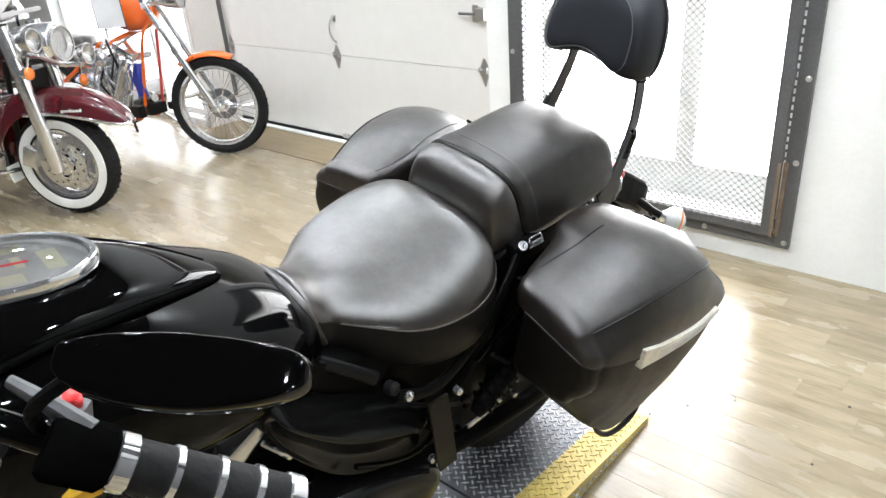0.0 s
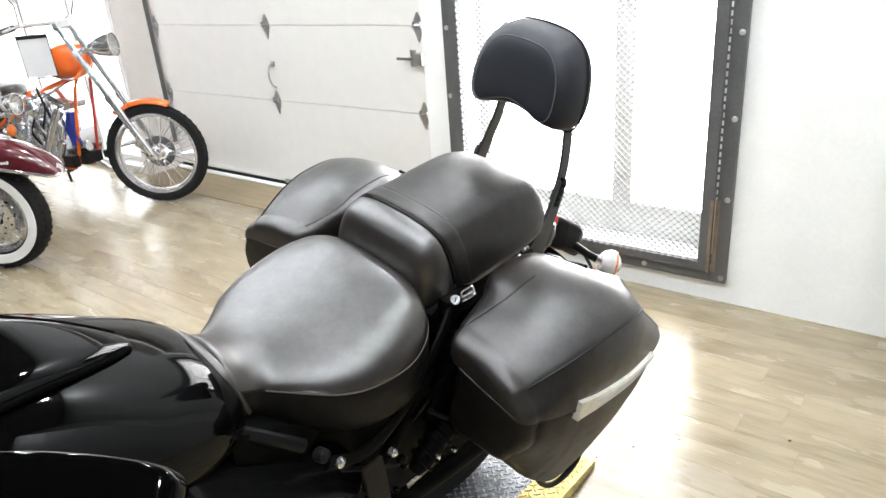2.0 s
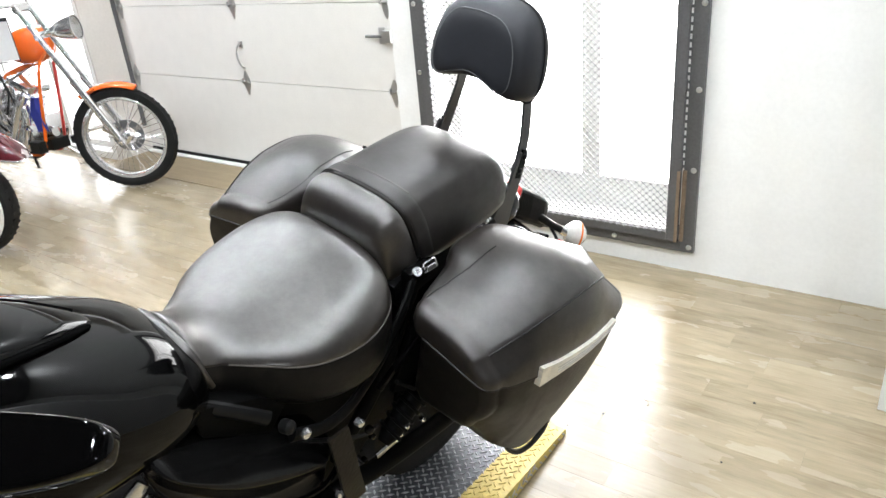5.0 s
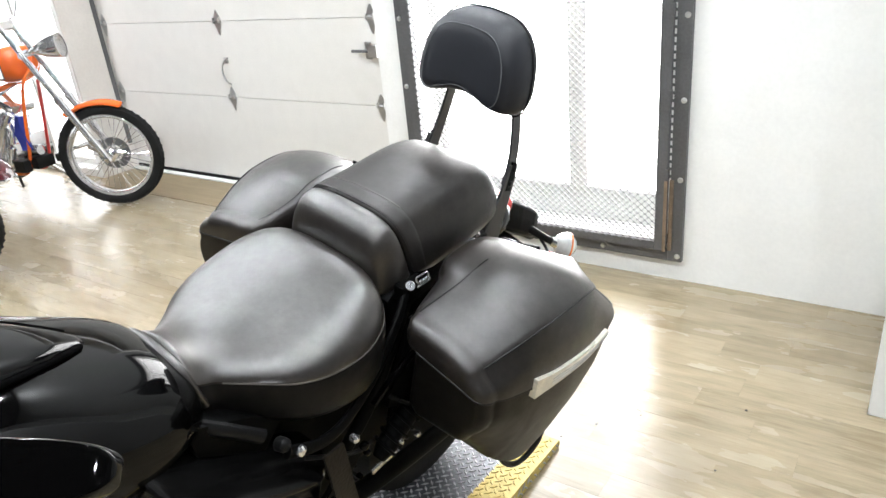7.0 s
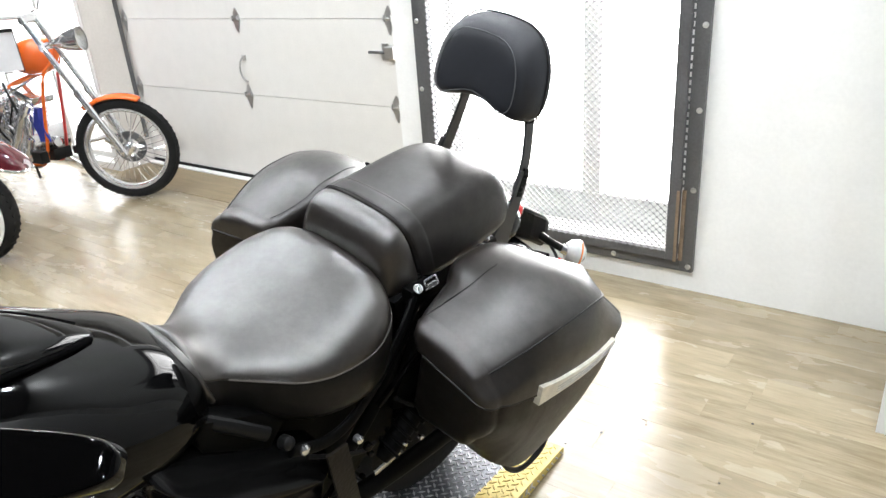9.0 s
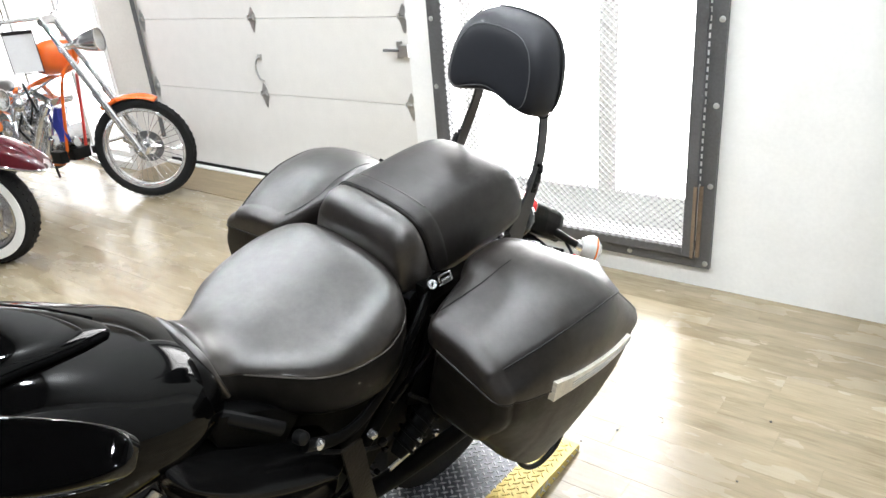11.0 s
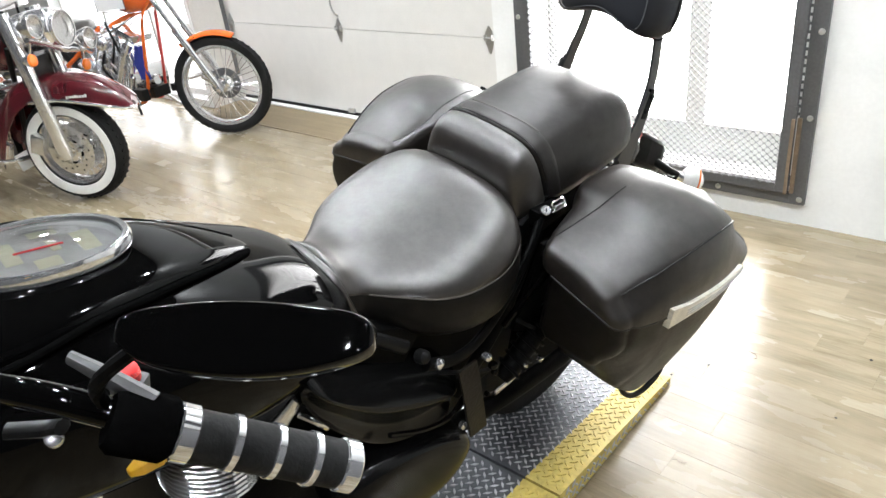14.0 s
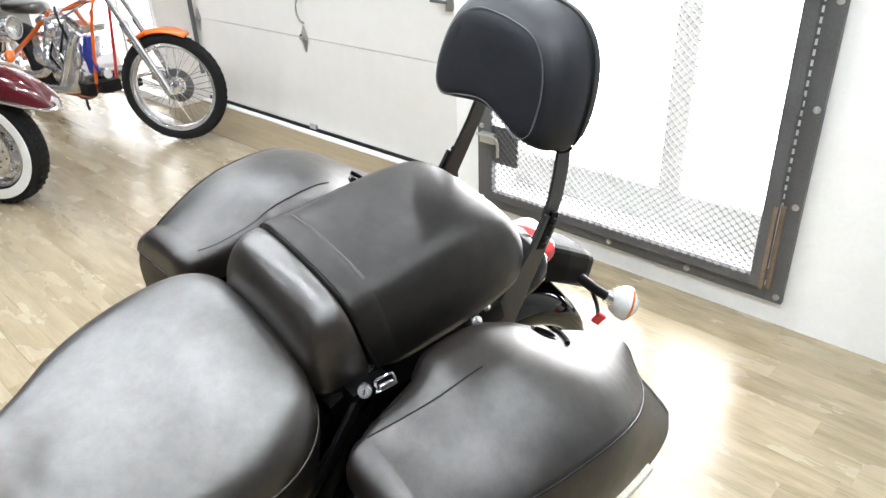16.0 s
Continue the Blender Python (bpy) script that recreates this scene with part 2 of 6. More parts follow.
    cut, keep = nt.nodes.new("ShaderNodeMapRange"), nt.nodes.new("ShaderNodeMapRange")
    cut.inputs[1].default_value, cut.inputs[2].default_value = 0.56, 0.84
    keep.inputs[1].default_value, keep.inputs[2].default_value = 0.46, 0.60
    nt.links.new(scuff.outputs[0], cut.inputs[0])
    nt.links.new(spread.outputs[0], keep.inputs[0])
    both = nt.nodes.new("ShaderNodeMath")
    both.operation = "MULTIPLY"
    nt.links.new(cut.outputs[0], both.inputs[0])
    nt.links.new(keep.outputs[0], both.inputs[1])
    worn = nt.nodes.new("ShaderNodeMix")
    worn.data_type = "RGBA"
    worn.inputs[7].default_value = (0.15, 0.105, 0.06, 1)
    nt.links.new(both.outputs[0], worn.inputs[0])
    nt.links.new(mix.outputs[2], worn.inputs[6])
    nt.links.new(worn.outputs[2], b.inputs["Base Color"])
    rg = nt.nodes.new("ShaderNodeMapRange")
    rg.inputs[1].default_value, rg.inputs[2].default_value, rg.inputs[3].default_value, rg.inputs[4].default_value = 0.3, 0.7, 0.18, 0.32
    nt.links.new(blotch.outputs[0], rg.inputs[0])
    nt.links.new(rg.outputs[0], b.inputs["Roughness"])
    b.inputs["Coat Weight"].default_value, b.inputs["Coat Roughness"].default_value = 0.14, 0.26
    b.inputs["Specular IOR Level"].default_value = 0.50
    bp = nt.nodes.new("ShaderNodeBump")
    bp.inputs["Strength"].default_value, bp.inputs["Distance"].default_value = 0.15, 0.002
    nt.links.new(grain.outputs[0], bp.inputs["Height"])
    nt.links.new(bp.outputs[0], b.inputs["Normal"])
    return m


WOOD = wood()
DARKWOOD = material("brown_vinyl", (0.23, 0.175, 0.10), 0.4, bump=0.15, scale=30, vary=0.35, stretch=(1, 8, 1))


# ---- mesh helpers ----
def finish(name, bm, mat, parent=None, label="", smooth=False, bevel=0.0, sub=0, kind="", sharp=40):
    bmesh.ops.recalc_face_normals(bm, faces=bm.faces)
    if bevel:
        bmesh.ops.bevel(bm, geom=bm.edges[:], offset=bevel, segments=2, profile=0.7, affect="EDGES", clamp_overlap=True)
    me = bpy.data.meshes.new(name)
    bm.to_mesh(me)
    bm.free()
    me.materials.append(mat)
    for p in me.polygons:
        p.use_smooth = smooth
    ob = new(name, me)
    ob.parent = parent
    if smooth and not sub:
        me.set_sharp_from_angle(angle=radians(sharp))
    if sub:
        md = ob.modifiers.new("smooth", "SUBSURF")
        md.levels = md.render_levels = sub
    return tagged(ob, label=label, kind=kind)


part = finish


def thing(name, m, label, category, group="", kind=""):
    ob = new(name)
    ob.matrix_world = m
    ob.empty_display_size = 0.1
    return tagged(ob, label, category, group, kind)


def add_box(bm, lo, hi, m=None):
    vs = [bm.verts.new((x, y, z)) for x in (lo[0], hi[0]) for y in (lo[1], hi[1]) for z in (lo[2], hi[2])]
    for f in ((0, 1, 3, 2), (4, 6, 7, 5), (0, 4, 5, 1), (2, 3, 7, 6), (0, 2, 6, 4), (1, 5, 7, 3)):
        bm.faces.new([vs[i] for i in f])
    if m:
        for w in vs:
            w.co = m @ w.co
    return vs


def box(lo, hi, m=None):
    bm = bmesh.new()
    add_box(bm, lo, hi, m)
    return bm


def add_loft(bm, rings, caps=True, wrap=True):
    rows_ = [[bm.verts.new(p) for p in ring] for ring in rings]
    n = len(rings[0])
    for a, b in zip(rows_, rows_[1:]):
        for i in range(n if wrap else n - 1):
            bm.faces.new((a[i], a[(i + 1) % n], b[(i + 1) % n], b[i]))
    if caps:
        bm.faces.new(rows_[0][::-1])
        bm.faces.new(rows_[-1])


def loft(rings, caps=True, wrap=True):
    bm = bmesh.new()
    add_loft(bm, rings, caps, wrap)
    return bm


def spline(points, steps):
    """Catmull-Rom points through the given ones."""
    ps = [Vector(p) for p in points]
    ps = [ps[0] * 2 - ps[1], *ps, ps[-1] * 2 - ps[-2]]
    out = []
    for i in range(1, len(ps) - 2):
        a, b, c, d = ps[i - 1:i + 3]
        for k in range(steps):
            t = k / steps
            out.append(0.5 * (2 * b + (c - a) * t + (2 * a - 5 * b + 4 * c - d) * t * t + (3 * b - a - 3 * c + d) * t ** 3))
    return out + [ps[-2]]


def add_tube(bm, path, r, seg=10, flat=1.0, up=(0, 0, 1)):
    """A round bar along a path; r may be a list; flat squashes it across up."""
    path = [Vector(p) for p in path]
    rs = r if isinstance(r, (list, tuple)) else [r] * len(path)
    rings = []
    for i, p in enumerate(path):
        d_ = (path[min(i + 1, len(path) - 1)] - path[max(i - 1, 0)]).normalized()
        u = Vector(up)
        if abs(u.dot(d_)) > 0.95:
            u = Vector((1, 0, 0))
        s = d_.cross(u).normalized()
        u = s.cross(d_)
        rings.append([p + rs[i] * (math.cos(a) * s * flat + math.sin(a) * u) for a in [2 * math.pi * k / seg for k in range(seg)]])
    add_loft(bm, rings)


def tube(path, r, seg=10, flat=1.0, up=(0, 0, 1)):
    bm = bmesh.new()
    add_tube(bm, path, r, seg, flat, up)
    return bm


def add_spin(bm, profile, n=32, m=None, closed=False):
    """Turns a profile of (radius, along) about the local Y axis."""
    rings = [[Vector((r * math.cos(a), h, r * math.sin(a))) for r, h in profile] for a in [2 * math.pi * k / n for k in range(n)]]
    rows_ = [[bm.verts.new(m @ p if m else p) for p in ring] for ring in rings]
    k = len(profile)
    for i in range(n):
        a, b = rows_[i], rows_[(i + 1) % n]
        for j in range(k if closed else k - 1):
            bm.faces.new((a[j], b[j], b[(j + 1) % k], a[(j + 1) % k]))


def spin(profile, n=32, m=None, closed=False):
    bm = bmesh.new()
    add_spin(bm, profile, n, m, closed)
    bmesh.ops.remove_doubles(bm, verts=bm.verts, dist=1e-5)
    return bm


def superring(cx, cz, w, hu, hd, n=24, p=2.6):
    """A rounded closed outline in the XZ plane: half-width w, height hu above and hd below the centre."""
    out = []
    for k in range(n):
        a = 2 * math.pi * k / n
        c, s = math.cos(a), math.sin(a)
        x, z = math.copysign(abs(c) ** (2 / p), c) * w, math.copysign(abs(s) ** (2 / p), s)
        out.append((cx + x, cz + z * (hu if z > 0 else hd)))
    return out


def bolt(name, parent, at, axis, r, h, mat, label="", dome=True):
    q = Vector(axis).to_track_quat("Y", "Z").to_matrix().to_4x4()
    prof = [(0.0001, h), (r * 0.6, h * 0.92), (r * 0.95, h * 0.55), (r, 0.0), (r, -h)] if dome else [(0.0001, h), (r * 0.9, h), (r, h * 0.8), (r, -h)]
    return part(name, spin(prof, 14, Matrix.Translation(at) @ q), mat, parent, label, smooth=True)

# ---- the room ----
def structure(name, bm, mat, label, **kw):
    return tagged(finish(name, bm, mat, None, "", **kw), label, name.split("_")[0], kind="structure")


slab = structure("floor", box((-9.2, -6.2, -0.2), (3.7, 2.62, -0.006)), DARKWOOD, "light distressed vinyl plank floor of the showroom")

bm = bmesh.new()
for lo, hi in (((-9.2, -7.6), (0, CEIL)), ((-7.6, -4.87), (2.5, CEIL)), ((-7.6, -4.87), (0, 0.06)), ((-4.87, -4.82), (0, CEIL)), ((-4.82, -1.70), (2.28, CEIL)),
               ((-1.70, -1.44), (0, CEIL)), ((-1.44, -0.10), (2.12, CEIL)), ((-1.44, -0.10), (0, 0.19)), ((-0.10, 3.7), (0, CEIL))):
    add_box(bm, (lo[0], WALL_Y, hi[0]), (lo[1], DOOR_Y + 0.1 if lo[0] != -4.82 else DOOR_Y - 0.005, hi[1]))
structure("wall_north", bm, WHITE, "white painted wall with a garage door and a mesh door")
structure("wall_pier", box((0.815, 1.32, 0), (3.7, WALL_Y - 0.002, CEIL)), WHITE, "white boxed-out wall corner", bevel=0.003)
structure("wall_south", box((-9.2, -6.2, 0), (3.7, -6.0, CEIL)), GREYWALL, "plain grey showroom wall")
structure("wall_west", box((-9.2, -6.0, 0), (-9.0, WALL_Y, CEIL)), GREYWALL, "plain grey showroom wall")
structure("wall_east", box((3.5, -6.0, 0), (3.7, 1.32, CEIL)), GREYWALL, "plain grey showroom wall")
structure("ceiling", box((-9.2, -6.2, CEIL + 0.002), (3.7, 2.62, CEIL + 0.15)), CEILING, "dark painted showroom ceiling")
structure("trim", box((-4.819, WALL_Y + 0.004, 0), (-4.80, DOOR_Y - 0.01, 2.279)), JAMB, "beige painted side jamb of the garage opening")

# bright yard outside the openings
structure("ground", box((-30, 2.62, -0.3), (20, 40, -0.06)), material("pale_concrete", (0.5, 0.5, 0.48), 0.8, bump=0.3, scale=20, vary=0.15), "pale concrete yard outside the openings")
structure("backdrop", box((-12, 3.1, -0.06), (5, 3.2, 5)), OUTSIDE, "overexposed daylight outside the openings")

# brown threshold in front of the garage door
structure("threshold", box((-4.79, 1.91, 0.0), (-1.705, DOOR_Y - 0.03, 0.004)), DARKWOOD, "brown vinyl strip before the garage door")


def garage_door():
    door = thing("garage_door", pose(-3.385, DOOR_Y, 0), "white sectional garage door with galvanised hinges, closed", "garage door")
    w = 1.43
    levels = (0.03, 0.660, 1.193, 1.726, 2.26)
    for a, b in zip(levels, levels[1:]):
        bm = box((-w, 0, a + 0.0015), (w, 0.045, b - 0.0015))
        part("door_section", bm, DOORWHITE, door, bevel=0.0025)
    part("door_backing", box((-w, 0.047, 0.0), (w, 0.055, 2.27)), DOORWHITE, door, "white backing sheet")
    part("bottom_seal", box((-w, -0.012, 0.0), (w, 0.05, 0.03)), RUBBER, door, "black rubber bottom seal", bevel=0.005)
    part("sill_strip", box((-w, -0.075, 0.0045), (w, -0.02, 0.014)), WHITE, door, "white sill strip", bevel=0.002)

    def hinge(x, z, side=0.0):
        bm = bmesh.new()
        for s, l in ((1, 0.075), (-1, 0.095)):
            vs = [bm.verts.new(p) for p in ((-0.036, -0.004, 0), (0.036, -0.004, 0), (0.030, -0.004, s * 0.03), (0.006, -0.004, s * l), (-0.006, -0.004, s * l), (-0.030, -0.004, s * 0.03))]
            f = bm.faces.new(vs)
            r = bmesh.ops.extrude_face_region(bm, geom=[f])
            bmesh.ops.translate(bm, verts=[q for q in r["geom"] if isinstance(q, bmesh.types.BMVert)], vec=(0, 0.0035, 0))
        add_tube(bm, ((-0.04, -0.010, 0), (0.04, -0.010, 0)), 0.008, 8)
        add_box(bm, (-0.030, -0.022, -0.012), (-0.024, -0.003, 0.022))
        add_box(bm, (0.024, -0.022, -0.012), (0.030, -0.003, 0.022))
        for v in bm.verts:
            v.co += Vector((x, 0, z))
        part("hinge", bm, GALV, door, "galvanised door hinge")

    for z in levels[1:4]:
        for x in (-1.383, 0.0, 1.387):
            hinge(x, z)
    # lift handle above the middle hinge
    pts = [(0.01, -0.004, 0.93), (0.005, -0.03, 0.915), (-0.012, -0.035, 0.87), (-0.012, -0.035, 0.82), (0.008, -0.03, 0.775), (0.012, -0.004, 0.755)]
    pts = [(x, y, z + 0.0) for x, y, z in pts]
    part("handle", tube(spline(pts, 4), 0.0065, 8), GALV, door, "bent steel lift handle", smooth=True)
    part("handle_plate", box((-0.012, -0.008, 0.905), (0.03, -0.001, 0.945)), GALV, door, bevel=0.003)
    # side lock
    bm = box((1.36, -0.045, 0.965), (1.43, -0.001, 1.035))
    lock_ = part("lock_box", bm, GALV, door, "galvanised slide lock", bevel=0.006)
    part("lock_bar", tube(((1.23, -0.035, 1.0), (1.37, -0.035, 1.0)), 0.009, 8), STEEL, door, smooth=True)
    part("lock_plate", box((1.31, -0.006, 0.95), (1.36, -0.001, 1.05)), GALV, door, bevel=0.003)
    part("track", box((-1.430, -0.055, 0.22), (-1.406, -0.02, 2.27)), STEEL, door, "vertical dark steel roller track", bevel=0.003)
    part("corner_bracket", box((-0.04, -0.02, 0.028), (0.03, -0.001, 0.062)), GALV, door, bevel=0.003)
    return door


garage_door()


def mesh_door():
    door = thing("mesh_door", pose(-0.775, MESH_Y, 0), "grey steel door frame with expanded metal mesh, closed", "security door")
    L, Rr, B, T = -0.762, 0.756, 0.105, 2.2
    y0, y1 = -0.012, 0.014
    # outer angle bolted to the wall
    for n, lo, hi in (("frame_post", (L, y0, B), (L + 0.055, y1, T)), ("frame_post", (Rr - 0.064, y0, B), (Rr, y1, T)), ("frame_rail", (L + 0.055, y0, B), (Rr - 0.064, y1, B + 0.05)), ("frame_rail", (L + 0.055, y0, T - 0.05), (Rr - 0.064, y1, T))):
        part(n, box(lo, hi), STEEL, door, bevel=0.003)
    # inner door tube
    for n, lo, hi in (("door_stile", (L + 0.062, -0.035, B + 0.056), (L + 0.108, -0.006, T - 0.06)), ("door_stile", (Rr - 0.124, -0.035, B + 0.056), (Rr - 0.073, -0.006, T - 0.06)),
                      ("door_rail", (L + 0.108, -0.035, B + 0.056), (Rr - 0.124, -0.006, B + 0.098)), ("door_rail", (L + 0.108, -0.035, T - 0.10), (Rr - 0.124, -0.006, T - 0.06))):
        part(n, box(lo, hi), STEEL, door, bevel=0.003)
    part("hinge_strip", box((Rr - 0.066, -0.024, B + 0.056), (Rr - 0.048, -0.0125, B + 0.40)), RUSTY, door, "rust-brown hinge leaf", bevel=0.002)
    part("hinge_strip", box((Rr - 0.084, -0.045, B + 0.056), (Rr - 0.070, -0.0355, B + 0.40)), RUSTY, door, "rust-brown hinge leaf", bevel=0.002)
    # ladder-like gap strip beside the hinge stile
    bm = bmesh.new()
    z = B + 0.41
    while z < T - 0.07:
        add_box(bm, (Rr - 0.0745, -0.014, z), (Rr - 0.0625, -0.008, z + 0.012))
        z += 0.034
    part("gap_ladder", bm, STEEL, door)
    for z in (0.22, 0.535, 0.885, 1.235):
        bm = box((Rr - 0.082, -0.042, z - 0.025), (Rr - 0.066, -0.020, z + 0.025))
        part("hinge_knuckle", bm, STEEL, door, bevel=0.004)
    for z in (0.132, 0.507, 0.864, 1.213, 1.57, 1.92):
        bolt("frame_bolt", door, (Rr - 0.021, y0, z), (0, -1, 0), 0.013, 0.008, GALV, "pale bolt head")
        bolt("frame_bolt", door, (L + 0.027, y0, z + 0.012), (0, -1, 0), 0.013, 0.008, GALV, "pale bolt head")
    for x in (0.373, 0.004, -0.36):
        bolt("frame_bolt", door, (x, y0, 0.130), (0, -1, 0), 0.013, 0.008, GALV, "pale bolt head")
    # latch with its backing plate
    part("latch_plate", box((L + 0.108, -0.030, 0.355), (L + 0.26, -0.022, 0.54)), STEEL, door, "perforated grey backing plate")
    part("latch_box", box((L + 0.05, -0.060, 0.455), (L + 0.14, -0.032, 0.505)), GALV, door, bevel=0.005)
    part("latch_bolt", tube(spline([(L + 0.03, -0.055, 0.49), (L + 0.13, -0.062, 0.49), (L + 0.16, -0.062, 0.475), (L + 0.165, -0.062, 0.40)], 5), 0.007, 8), GALV, door, smooth=True)
    # expanded metal sheet: rows of zigzag strands
    verts, faces = [], []
    x0, x1, z0, z1, cw, ch = L + 0.10, Rr - 0.118, B + 0.09, T - 0.09, 0.034, 0.0155
    nx = int((x1 - x0) / cw) * 2
    cw2 = (x1 - x0) / nx
    nz = int((z1 - z0) / ch)
    t_ = 0.0008
    for j in range(nz):
        base = z0 + j * ch
        start = len(verts)
        for i in range(nx + 1):
            x, z = x0 + i * cw2, base + (ch * 0.5 if (i + j) % 2 else -ch * 0.5) * 0.96 + ch * 0.5
            for dy, dz in ((-0.002, -t_), (-0.002, t_), (0.002, t_), (0.002, -t_)):
                verts.append((x, -0.036 + dy, z + dz))
        for i in range(nx):
            a = start + 4 * i
            for k in range(4):
                faces.append((a + k, a + (k + 1) % 4, a + 4 + (k + 1) % 4, a + 4 + k))
        for i in range(1, nx):
            if (i + j) % 2:
                x, z, a = x0 + i * cw2, base + ch, len(verts)
                for sx in (-1, 1):
                    verts += [(x + sx * 0.0058, -0.0385, z - 0.0017), (x + sx * 0.0058, -0.0385, z + 0.0013), (x + sx * 0.0046, -0.0345, z + 0.0021), (x + sx * 0.0046, -0.0345, z - 0.0009)]
                faces += [(a, a + 1, a + 2, a + 3), (a + 7, a + 6, a + 5, a + 4)] + [(a + k, a + 4 + k, a + 4 + (k + 1) % 4, a + (k + 1) % 4) for k in range(4)]
    me = bpy.data.meshes.new("metal_mesh")
    me.from_pydata(verts, [], faces)
    me.materials.append(MESHSTEEL)
    ob = new("metal_mesh", me)
    ob.parent = door
    tagged(ob, "grey expanded metal mesh sheet", kind="stuff")


mesh_door()


def shop_door():
    """White glazed door behind the mesh."""
    door = thing("glazed_door", pose(-0.77, 2.20, 0.19), "white framed glass door behind the mesh", "door")
    for n, lo, hi in (("door_stile", (-0.67, 0, 0), (-0.62, 0.05, 1.93)), ("door_stile", (0.11, 0, 0.17), (0.21, 0.05, 1.93)), ("door_stile", (0.62, 0, 0), (0.67, 0.05, 1.93)),
                      ("bottom_rail", (-0.62, 0, 0), (0.62, 0.05, 0.17)), ("top_rail", (-0.62, 0, 1.88), (0.62, 0.05, 1.93))):
        part(n, box(lo, hi), WHITE, door, bevel=0.004)
    for a, b in ((-0.62, 0.11), (0.21, 0.62)):
        ob = part("pane", box((a, 0.02, 0.17), (b, 0.026, 1.88)), PANE, door, "clear glass pane")
        ob.visible_shadow = False


shop_door()


def shop_window():
    win = thing("shop_window", pose(-6.23, WALL_Y + 0.1, 0.06), "tall white framed shop window, full of daylight", "window", kind="structure")
    for x in (-1.36, -0.40, 0.52, 1.31):
        part("window_post", box((x, 0, 0.05), (x + 0.05, 0.07, 2.39)), DOORWHITE, win, bevel=0.004)
    for z in (0.0, 2.39):
        part("window_rail", box((-1.36, 0, z), (1.36, 0.07, z + 0.05)), DOORWHITE, win, bevel=0.004)
    for a, b in ((-1.31, -0.40), (-0.35, 0.52), (0.57, 1.31)):
        ob = part("pane", box((a, 0.03, 0.05), (b, 0.036, 2.39)), PANE, win, "clear glass pane")
        ob.visible_shadow = False


shop_window()

for x, y in [(x, y) for x in (-5.0, -3.5, -2.0, 1.0) for y in (-0.6, 0.9)] + [(-0.5, -0.6), (-0.7, 1.75), (-2.0, -2.4), (1.0, -2.4), (2.4, -2.4), (2.4, -0.6)]:
    light = thing("ceiling_light", pose(x, y, CEIL), "round white recessed ceiling light, lit", "ceiling light", "ceiling lights")
    part("trim_ring", spin([(0.085, -0.002), (0.125, -0.006), (0.13, 0.0), (0.13, 0.002)], 24, pose(0, 0, 0, 90, 0, 0)), DOORWHITE, light, smooth=True)
    part("diffuser", spin([(0.0001, -0.004), (0.060, -0.004), (0.061, 0.0)], 24, pose(0, 0, 0, 90, 0, 0)), BULB, light, "glowing diffuser")


